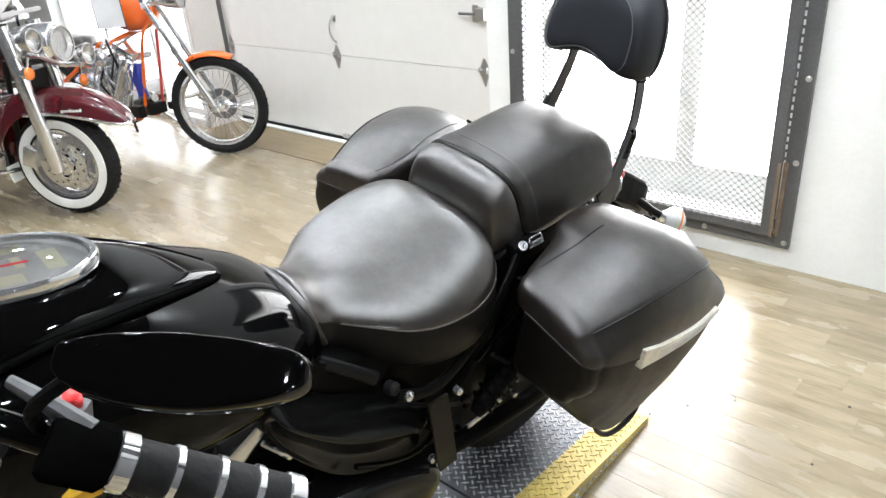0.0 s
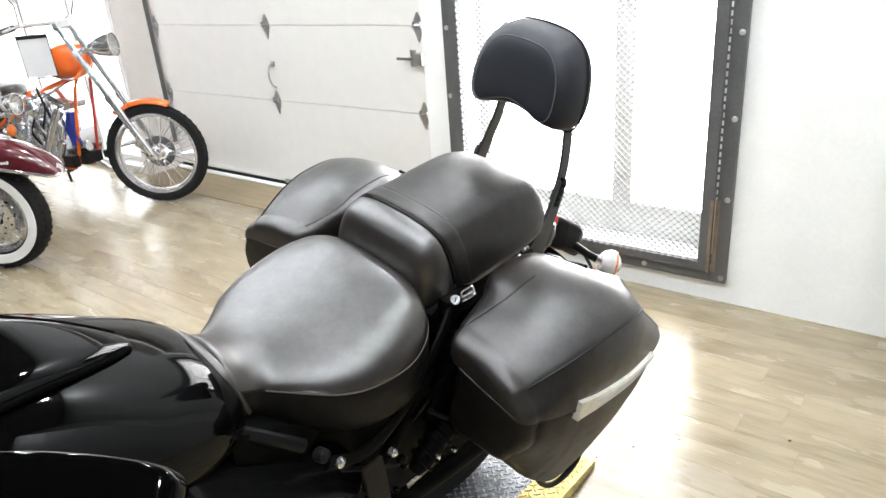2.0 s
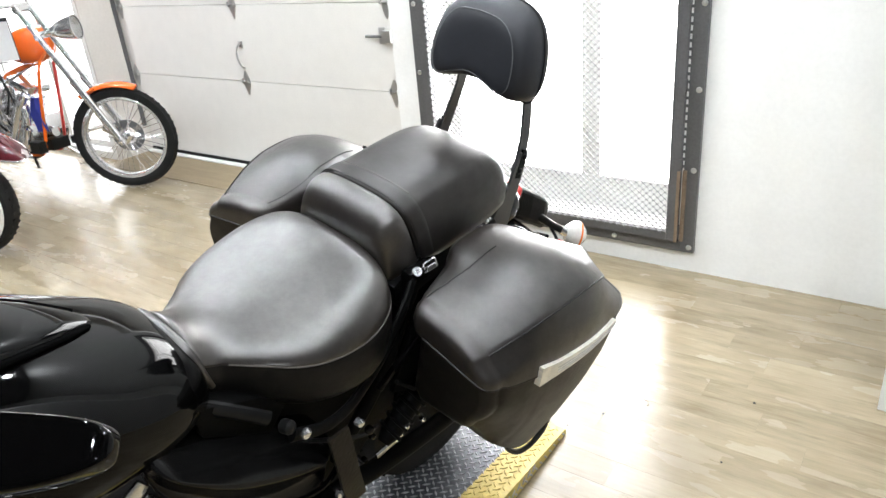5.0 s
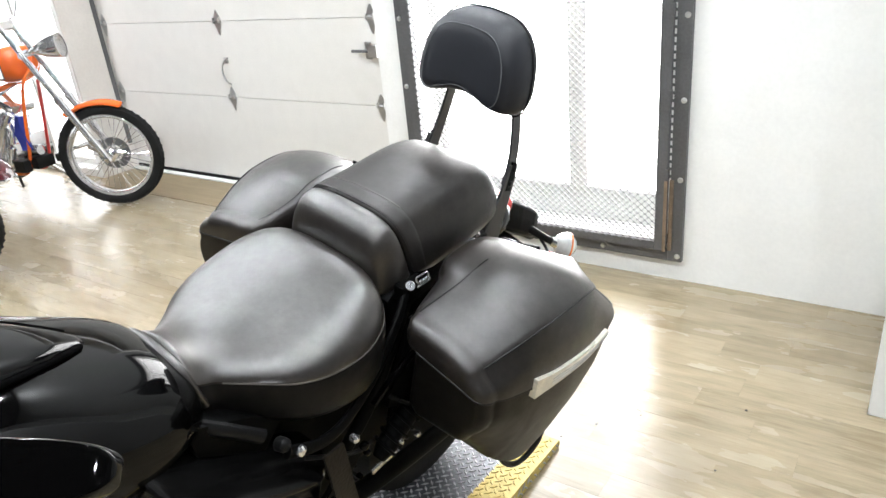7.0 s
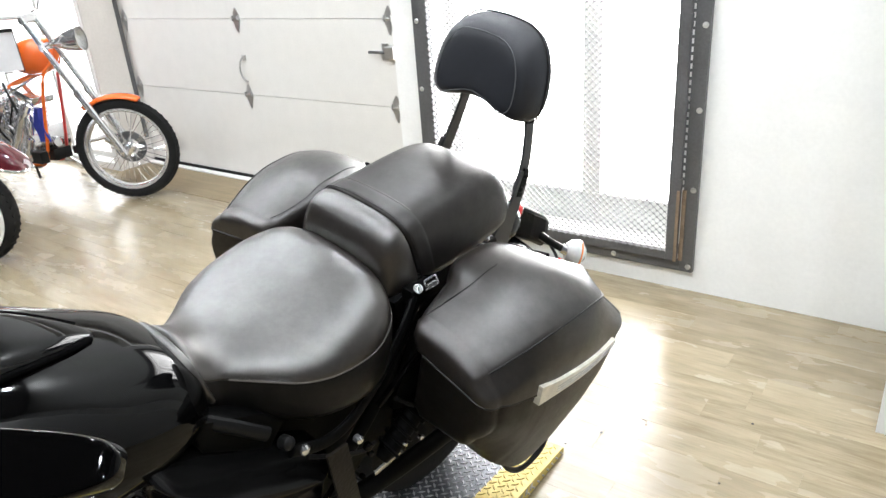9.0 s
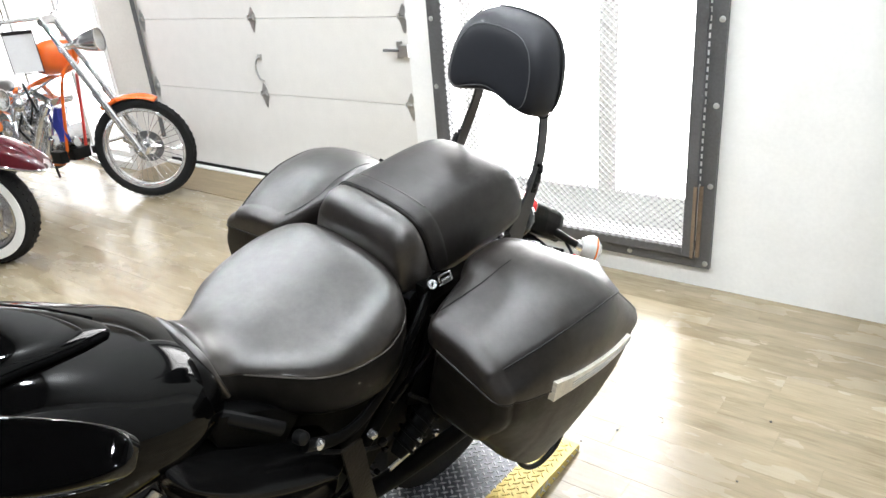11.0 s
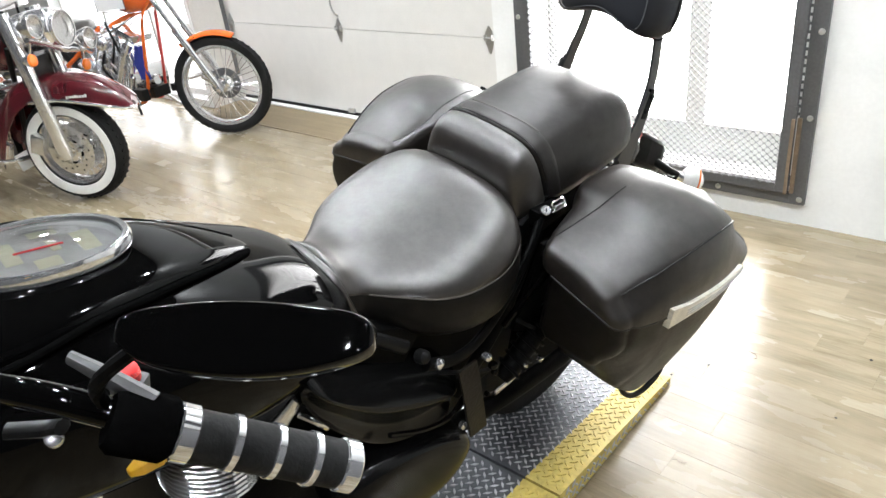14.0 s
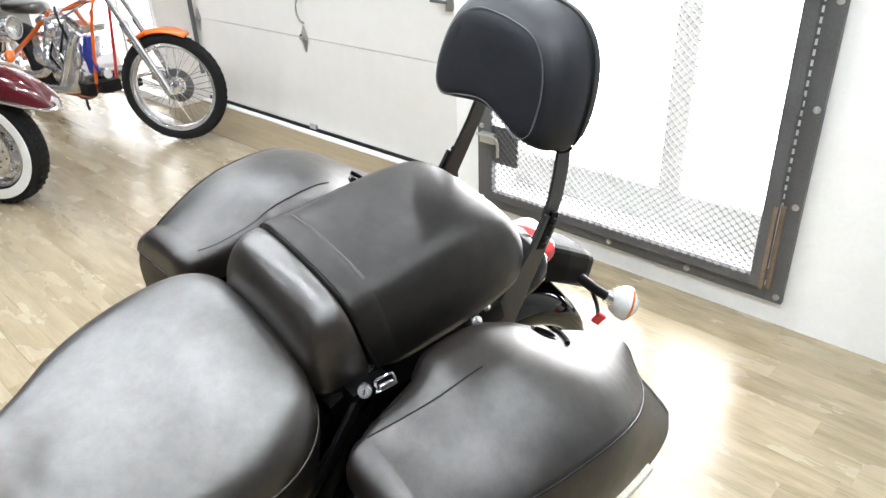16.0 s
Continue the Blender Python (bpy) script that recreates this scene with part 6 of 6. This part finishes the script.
    part("front_pipe", tube(spline([(-0.66, -0.15, 0.70), (-0.70, -0.18, 0.62), (-0.86, -0.20, 0.38), (-0.95, -0.21, 0.28)], 5), 0.036, 14), POLISHED, bk, "polished front exhaust pipe", smooth=True)
    part("primary_cover", spin([(0.0001, 0.05), (0.03, 0.048), (0.06, 0.038), (0.078, 0.018), (0.082, 0.0), (0.08, -0.02)], 32, Matrix.Translation((-1.22, -0.15, 0.50)) @ pose(0, 0, 0, 180, 0, 0)), POLISHED, bk, "round polished cover", smooth=True)
    for k, (x, z, r) in enumerate(((-0.86, 0.62, 0.028), (-1.02, 0.60, 0.026), (-0.94, 0.50, 0.034), (-0.78, 0.50, 0.022), (-1.10, 0.46, 0.030), (-0.90, 0.80, 0.024), (-1.04, 0.78, 0.022))):
        part("engine_fitting", spin([(0.0001, 0.03), (r * 0.6, 0.028), (r * 0.95, 0.015), (r, 0.0), (r * 0.7, -0.02), (r * 0.9, -0.04)], 14, Matrix.Translation((x, -0.155, z)) @ pose(0, 0, 0, 180 + 14 * (k % 3 - 1), 0, 17 * (k % 4 - 1.5))), POLISHED, bk, "chrome engine fitting", smooth=True)
    for k in range(5):
        x = -0.78 - 0.07 * k
        part("oil_line", tube(spline([(x, -0.16, 0.40 + 0.02 * (k % 2)), (x - 0.03, -0.19, 0.52), (x + 0.03, -0.17, 0.64 + 0.03 * (k % 3)), (x - 0.02, -0.12, 0.74)], 4), 0.008, 6), SATIN if k % 2 else POLISHED, bk, smooth=True)
    part("starter_box", box((-0.70, -0.10, 0.27), (-0.58, 0.05, 0.36)), SATIN, bk, "dark starter housing", bevel=0.02, smooth=True)
    part("foot_control", box((-0.06, -0.03, -0.045), (0.06, 0.03, 0.045), Matrix.Translation((-0.60, -0.20, 0.33))), SATIN, bk, "black foot control", bevel=0.012)
    part("foot_control", box((-0.05, -0.05, -0.03), (0.05, 0.05, 0.03), Matrix.Translation((-0.60, 0.15, 0.30))), SATIN, bk, bevel=0.012)
    part("foot_peg", tube([(-0.50, 0.144, 0.36), (-0.47, 0.24, 0.37), (-0.46, 0.336, 0.37)], [0.014, 0.02, 0.02], 10), POLISHED, bk, smooth=True)
    part("side_stand", tube(spline([(-0.78, 0.12, 0.24), (-0.74, 0.22, 0.12), (-0.72, 0.30, 0.01)], 4), 0.012, 8), POLISHED, bk, smooth=True)
    part("drain_pipe", tube(spline([(-0.82, -0.12, 0.24), (-0.80, -0.13, 0.17), (-0.79, -0.13, 0.13)], 3), 0.010, 8), SATIN, bk, smooth=True)
    part("saddle", loft([[(x, y, z) for y, z in superring(0, 0.80, w, 0.05, 0.04, 16)] for x, w in ((-1.34, 0.06), (-1.40, 0.11), (-1.52, 0.16), (-1.65, 0.17), (-1.75, 0.12))]), LEATHER, bk, "small black saddle", smooth=True, sub=1)
    wheel_set(bk, Matrix.Translation((-1.85, 0, 0.33)), 0.33, 0.20, 0.22, CHROME, spokes=20)
    # blue cloth hanging on the frame
    rings = [[(-0.60 + dx + 0.012 * math.sin(9 * z + k), -0.13 + 0.02 * math.sin(k * 1.7 + 20 * z), z) for k, dx in enumerate((-0.04, -0.02, 0.0, 0.02, 0.04))] for z in (0.68, 0.61, 0.55, 0.48, 0.43)]
    rings = [r + [(x, y + 0.014, z) for x, y, z in reversed(r)] for r in rings]
    part("hanging_cloth", loft(rings), BLUECLOTH, bk, "blue cloth tied to the frame", smooth=True)
    # price sheet in a holder
    m = turn @ Matrix.Translation((-0.605, 0.02, 1.11)) @ pose(0, 0, 0, 4, 0, 14)
    sheet = part("price_sheet", box((-0.095, -0.002, -0.14), (0.095, 0.002, 0.13), m), PAPER, bk, "pale sheet hung in a dark frame")
    part("sheet_frame", box((-0.10, -0.006, 0.12), (0.10, 0.006, 0.145), m), PLASTIC, sheet, "dark clip bar", bevel=0.002)
    for x in (-0.099, 0.095):
        part("sheet_frame", box((x, -0.004, -0.145), (x + 0.005, 0.004, 0.12), m), SATIN, sheet)
    part("sheet_frame", box((-0.099, -0.004, -0.15), (0.10, 0.004, -0.145), m), SATIN, sheet)


chopper()


# ---- the maroon tourer beside it ----
def tourer():
    bk = thing("motorcycle", pose(-3.86, 0.45, 0, 0, 0, 32.5), "maroon touring motorcycle with white-wall tyre and chrome headlamps", "motorcycle")
    body = pose(0, 0, 0, 0, 0, -30)
    c = (0.07, 0.328)
    wheel_set(bk, Matrix.Translation((c[0], 0, c[1])) @ pose(0, 0, 0, 0, 0, 180), 0.328, 0.135, 0.212, CHROME, spokes=48, white=True, disc=True, knob=0.0006)
    # deep valanced fender: (x, crown, lower edge, half-width)
    rows_ = [(0.565, 0.587, 0.567, 0.028), (0.548, 0.622, 0.567, 0.055), (0.505, 0.670, 0.577, 0.080), (0.42, 0.730, 0.598, 0.096), (0.29, 0.780, 0.628, 0.108), (0.13, 0.800, 0.654, 0.112), (-0.05, 0.785, 0.650, 0.112), (-0.18, 0.742, 0.575, 0.112), (-0.28, 0.665, 0.46, 0.112), (-0.35, 0.555, 0.34, 0.110), (-0.39, 0.42, 0.25, 0.106)]
    rings = []
    for x, zc, ze, w in smoothed(rows_, 3):
        d_ = zc - ze
        half = [(0, zc), (w * 0.45, zc - d_ * 0.05), (w * 0.8, zc - d_ * 0.22), (w * 0.97, zc - d_ * 0.5), (w, ze), (w - 0.006, ze), (w * 0.9, zc - d_ * 0.5), (w * 0.45, zc - d_ * 0.05 - 0.008)]
        rings.append([(x, y, z) for y, z in half] + [(x, 0, zc - 0.008)] + [(x, -y, z) for y, z in reversed(half[1:])])
    fd = part("front_fender", loft(rings), MAROON, bk, "deep maroon front fender", smooth=True)
    for s in (1, -1):
        edge = [(x, s * (w + 0.003), ze + 0.004) for x, zc, ze, w in smoothed(rows_[:7], 3)]
        part("chrome_trim", tube(edge, 0.009, 8, 0.5), CHROME, fd, "chrome fender trim", smooth=True)
        for k in range(8):
            x = 0.33 - 0.017 * k
            part("script_bar", box((-0.006, -0.001, -0.007 - 0.004 * (k == 7)), (0.006, 0.001, 0.006 + 0.004 * (k in (0, 4))), Matrix.Translation((x, s * 0.1125, 0.672)) @ pose(0, 0, 0, 0, 18, 0)), WHITEWALL, fd, "silver script bar")
    part("fender_tip", loft([[(x, y, z) for y, z in ((-w, ze - 0.004), (-w * 0.7, zc - 0.02), (0, zc + 0.003), (w * 0.7, zc - 0.02), (w, ze - 0.004))] for x, zc, ze, w in ((0.571, 0.583, 0.567, 0.026), (0.552, 0.624, 0.569, 0.058), (0.515, 0.640, 0.577, 0.080))], caps=False, wrap=False), CHROME, fd, "chrome fender tip", smooth=True)
    part("mud_flap", box((-0.012, -0.06, -0.055), (0.0, 0.06, 0.05), Matrix.Translation((c[0] - 0.385, 0, 0.27)) @ pose(0, 0, 0, 0, -12, 0)), WHITEWALL, fd, "white mud flap", bevel=0.004)
    for y in (-0.135, 0.135):
        leg = part("fork_leg", tube([(0.092, y, 0.305), (0.086, y, 0.345), (0.050, y, 0.74)], [0.030, 0.041, 0.040], 16), ALU, bk, "polished fork slider", smooth=True)
        part("fork_tube", tube([(0.051, y, 0.73), (0.034, y, 0.90), (0.005, y, 1.16)], [0.036, 0.040, 0.040], 14), CHROME, leg, "chrome fork cover", smooth=True)
        bolt("axle_cap", leg, (0.075, y * 1.18, 0.335), (0, y, 0), 0.022, 0.014, CHROME)
        part("brake_caliper", box((-0.05, -0.03, -0.06), (0.035, 0.03, 0.06), Matrix.Translation((-0.07, y * 0.86, 0.40)) @ pose(0, 0, 0, 0, 20, 0)), ALU, leg, "silver brake caliper", bevel=0.014, smooth=True)
    # headlamp nacelle, passing lamps, signals
    part("nacelle", loft([[(x, y, z) for y, z in superring(0, 1.05, w, hu, hd, 24, 2.2)] for x, w, hu, hd in ((-0.14, 0.06, 0.05, 0.10), (-0.02, 0.11, 0.09, 0.14), (0.12, 0.125, 0.11, 0.115), (0.22, 0.112, 0.108, 0.108), (0.245, 0.10, 0.10, 0.10))]), CHROME, bk, "bulbous chrome headlamp nacelle", smooth=True, sub=1)
    lamp_pod(bk, "headlamp", Matrix.Translation((0.25, 0, 1.04)) @ pose(0, 0, 0, 0, 0, -90), 0.098, 0.05, "large round headlamp")
    for s in (1, -1):
        lamp_pod(bk, "passing_lamp", Matrix.Translation((0.24, s * 0.215, 1.015 - s * 0.075)) @ pose(0, 0, 0, 0, 0, -90), 0.062, 0.09, "round chrome passing lamp")
        part("signal_stalk", tube([(0.18, s * 0.205, 0.95 - s * 0.072), (0.155, s * 0.215, 0.86 - s * 0.066)], 0.008, 8), CHROME, bk, smooth=True)
        sg = part("turn_signal", spin([(0.0001, -0.05), (0.022, -0.046), (0.034, -0.02), (0.036, 0.0)], 20, Matrix.Translation((0.165, s * 0.22, 0.850 - s * 0.065)) @ pose(0, 0, 0, 0, 0, -90)), CHROME, bk, "chrome signal with an amber lens", smooth=True)
        part("lens", spin([(0.036, 0.0), (0.032, 0.012), (0.018, 0.02), (0.0001, 0.022)], 20, Matrix.Translation((0.165, s * 0.22, 0.850 - s * 0.065)) @ pose(0, 0, 0, 0, 0, -90)), AMBER, sg, "amber lens", smooth=True)
    part("lamp_bar", tube(spline([(0.18, -0.225, 1.025), (0.19, -0.12, 0.985), (0.20, 0, 0.925), (0.19, 0.12, 0.895), (0.18, 0.225, 0.875)], 4), 0.015, 10, 1.3), CHROME, bk, "curved chrome lamp bar", smooth=True)
    part("horn_cover", box((-0.05, -0.10, 0.72), (0.03, 0.10, 0.90)), SATIN, bk, "black cover between the forks", bevel=0.02, smooth=True)
    # bars, windscreen
    part("handlebar", tube(spline([(-0.40, -0.42, 1.16), (-0.30, -0.38, 1.22), (-0.12, -0.18, 1.20), (-0.10, 0, 1.18), (-0.12, 0.18, 1.20), (-0.30, 0.38, 1.22), (-0.40, 0.42, 1.16)], 4), 0.014, 10), CHROME, bk, "chrome handlebar", smooth=True)
    for s in (1, -1):
        part("grip", tube([(-0.31, s * 0.385, 1.215), (-0.42, s * 0.43, 1.15)], 0.019, 12), RUBBER, bk, smooth=True)
        part("control_cable", tube(spline([(-0.30, s * 0.36, 1.22), (-0.15, s * 0.24, 1.27), (-0.08, s * 0.12, 1.16), (-0.06, s * 0.10, 1.0)], 5), 0.008, 6), RUBBER, bk, smooth=True)
    screen = part("windscreen", loft([[(0.02 - 0.45 * (z - 1.15) - 0.10 * (y / 0.24) ** 2, y, z) for y in (-0.24, -0.16, -0.08, 0, 0.08, 0.16, 0.24)] + [(0.012 - 0.45 * (z - 1.15) - 0.10 * (y / 0.24) ** 2, y, z) for y in (0.24, 0.16, 0.08, 0, -0.08, -0.16, -0.24)] for z in (1.17, 1.30, 1.45, 1.62)]), LENS, bk, "clear curved windscreen", smooth=True)
    part("screen_bracket", box((-0.02, -0.245, 1.20), (0.0, 0.245, 1.225)), CHROME, screen, "chrome screen bracket", bevel=0.004)
    # body behind the fork: tank, engine, guard
    rows_ = [(-0.22, 0.05, 1.0, 0.84), (-0.26, 0.12, 1.04, 0.80), (-0.40, 0.165, 1.06, 0.78), (-0.60, 0.16, 1.04, 0.79), (-0.80, 0.09, 0.98, 0.82)]
    part("fuel_tank", loft([[body @ Vector((x, y, z)) for y, z in superring(0, zt * 0.5 + zb * 0.5, w, (zt - zb) * 0.5, (zt - zb) * 0.5, 20, 2.4)] for x, w, zt, zb in rows_]), MAROON, bk, "deep maroon fuel tank", smooth=True, sub=2)
    part("guard_bar", tube(spline([body @ Vector(p) for p in ((-0.20, -0.06, 0.74), (-0.22, -0.30, 0.72), (-0.24, -0.40, 0.62), (-0.25, -0.40, 0.40), (-0.26, -0.28, 0.30), (-0.26, -0.08, 0.28))], 5), 0.016, 10), CHROME, bk, "chrome engine guard", smooth=True)
    part("guard_bar", tube(spline([body @ Vector(p) for p in ((-0.20, 0.06, 0.74), (-0.22, 0.30, 0.72), (-0.24, 0.40, 0.62), (-0.25, 0.40, 0.40), (-0.26, 0.28, 0.30), (-0.26, 0.08, 0.28))], 5), 0.016, 10), CHROME, bk, smooth=True)
    part("down_tube", tube([body @ Vector(p) for p in ((-0.16, 0.06, 0.95), (-0.34, 0.10, 0.25))], 0.018, 10), SATIN, bk, smooth=True)
    part("down_tube", tube([body @ Vector(p) for p in ((-0.16, -0.06, 0.95), (-0.34, -0.10, 0.25))], 0.018, 10), SATIN, bk, smooth=True)
    part("crankcase", loft([[body @ Vector((x, y, z)) for x, z in superring(-0.62, 0.36, 0.24, 0.12, 0.16, 20, 2.6)] for y in (-0.15, -0.12, 0.12, 0.15)]), SATIN, bk, "black crankcase", smooth=True)
    for lean, x in ((22, -0.53), (-22, -0.68)):
        p = body @ Vector((x, 0, 0.42))
        cylinder_head(bk, (p.x, p.y, p.z), lean, 0.08, 0.24, 11, SATIN)
    part("air_cleaner", spin([(0.0001, 0.04), (0.08, 0.036), (0.105, 0.015), (0.11, -0.03), (0.0001, -0.03)], 28, body @ Matrix.Translation((-0.60, -0.19, 0.66)) @ pose(0, 0, 0, 180, 0, 0)), CHROME, bk, "round chrome air cleaner", smooth=True)
    part("exhaust_pipe", tube(spline([body @ Vector(p) for p in ((-0.42, -0.12, 0.62), (-0.33, -0.18, 0.52), (-0.38, -0.20, 0.32), (-0.6, -0.22, 0.22), (-1.7, -0.25, 0.25))], 6), 0.03, 12), CHROME, bk, "chrome exhaust pipe", smooth=True)
    part("foot_board", box((-0.75, -0.42, 0.27), (-0.40, -0.28, 0.30), body), RUBBER, bk, bevel=0.008)
    part("saddle", loft([[body @ Vector((x, y, z)) for y, z in superring(0, 0.74, w, 0.06, 0.06, 16)] for x, w in ((-0.75, 0.08), (-0.9, 0.15), (-1.1, 0.19), (-1.3, 0.17), (-1.4, 0.1))]), LEATHER, bk, "black touring saddle", smooth=True, sub=1)
    wheel_set(bk, body @ Matrix.Translation((-1.55, 0, 0.328)), 0.328, 0.15, 0.212, CHROME, spokes=20, white=True)
    part("side_stand", tube([body @ Vector(p) for p in ((-0.5, 0.14, 0.24), (-0.45, 0.26, 0.01))], 0.014, 8), SATIN, bk)


tourer()


# ---- floor planks, small things ----
def planks():
    width, rng = 0.115, random.Random(7)
    shared = {}

    def plank_mesh(l):
        if l not in shared:
            bm = box((0.0001, 0.0001, -0.005), (l - 0.0001, width - 0.0001, 0.0))
            bmesh.ops.bevel(bm, geom=[e for e in bm.edges if all(v.co.z > -0.001 for v in e.verts)], offset=0.0003, segments=1, affect="EDGES")
            me = bpy.data.meshes.new("plank")
            bm.to_mesh(me)
            bm.free()
            me.materials.append(WOOD)
            shared[l] = me
        return shared[l]

    far = bmesh.new()
    y = WALL_Y - width
    while y > -6.0:
        x = -9.0 - rng.random() * 0.9
        while x < 3.5:
            l = rng.choice((0.90, 0.90, 0.90, 0.60))
            a, b = max(x, -9.0), min(x + l, 3.5)
            near = -5.6 < x and x + l < 1.9 and -0.75 < y
            if near:
                ob = new("plank", plank_mesh(l))
                ob.location = (x, y, 0)
                ob.parent = slab
            elif b - a > 0.02:
                add_box(far, (a + 0.0008, y + 0.0008, -0.005), (b - 0.0008, y + width - 0.0008, -0.0001))
            x += l
        y -= width
    part("far_planks", far, WOOD, slab, "light vinyl planks", kind="stuff")
    # recess before the garage door
    structure("floor_recess", box((-4.82, WALL_Y, -0.005), (-1.68, DOOR_Y + 0.1, 0.0)), DARKWOOD, "brown floor of the garage recess")


planks()


def debris():
    rng = random.Random(11)
    for x, y, r in ((0.041, 0.865, 0.005), (-0.04, 0.752, 0.004), (0.465, 1.164, 0.006), (0.451, 0.819, 0.004)):
        bm = bmesh.new()
        bmesh.ops.create_icosphere(bm, subdivisions=1, radius=r)
        for v in bm.verts:
            v.co = Vector((v.co.x, v.co.y, v.co.z * 0.5)) * rng.uniform(0.7, 1.25)
        low = min(v.co.z for v in bm.verts)
        for v in bm.verts:
            v.co.z -= low
        crumb = thing("floor_crumb", Matrix.Translation((x, y, 0.0002)), "small dark crumb lying on the pale floor", "debris", "floor debris")
        part("crumb_body", bm, RUBBER, crumb)
    scrap = thing("floor_scrap", Matrix.Translation((0.150, 0.993, 0.0002)), "small curled brown scrap lying on the pale floor", "debris", "floor debris")
    part("curl", tube(spline([(-0.016, 0.011, 0.002), (-0.006, 0.012, 0.002), (0.004, 0.002, 0.003), (0.009, -0.011, 0.002), (0.003, -0.014, 0.002)], 4), 0.0014, 6), RUSTY, scrap)
    # crack-like floor mark, stood in for by three thin raised strands
    tangle = thing("floor_crack_mark", Matrix.Translation((0.148, 0.398, 0.0002)), "thin dark crack-like mark on the pale floor, made of raised strands", "debris", "floor debris")
    for pts in (((-0.02, -0.006), (-0.006, 0.002), (0.006, -0.004), (0.02, 0.006)), ((-0.008, 0.012), (-0.003, 0.0), (0.008, -0.010)), ((0.004, 0.009), (0.011, 0.003), (0.019, -0.006))):
        part("strand", tube(spline([(x, y, 0.001) for x, y in pts], 4), 0.0007, 5), RUSTY, tangle)


debris()
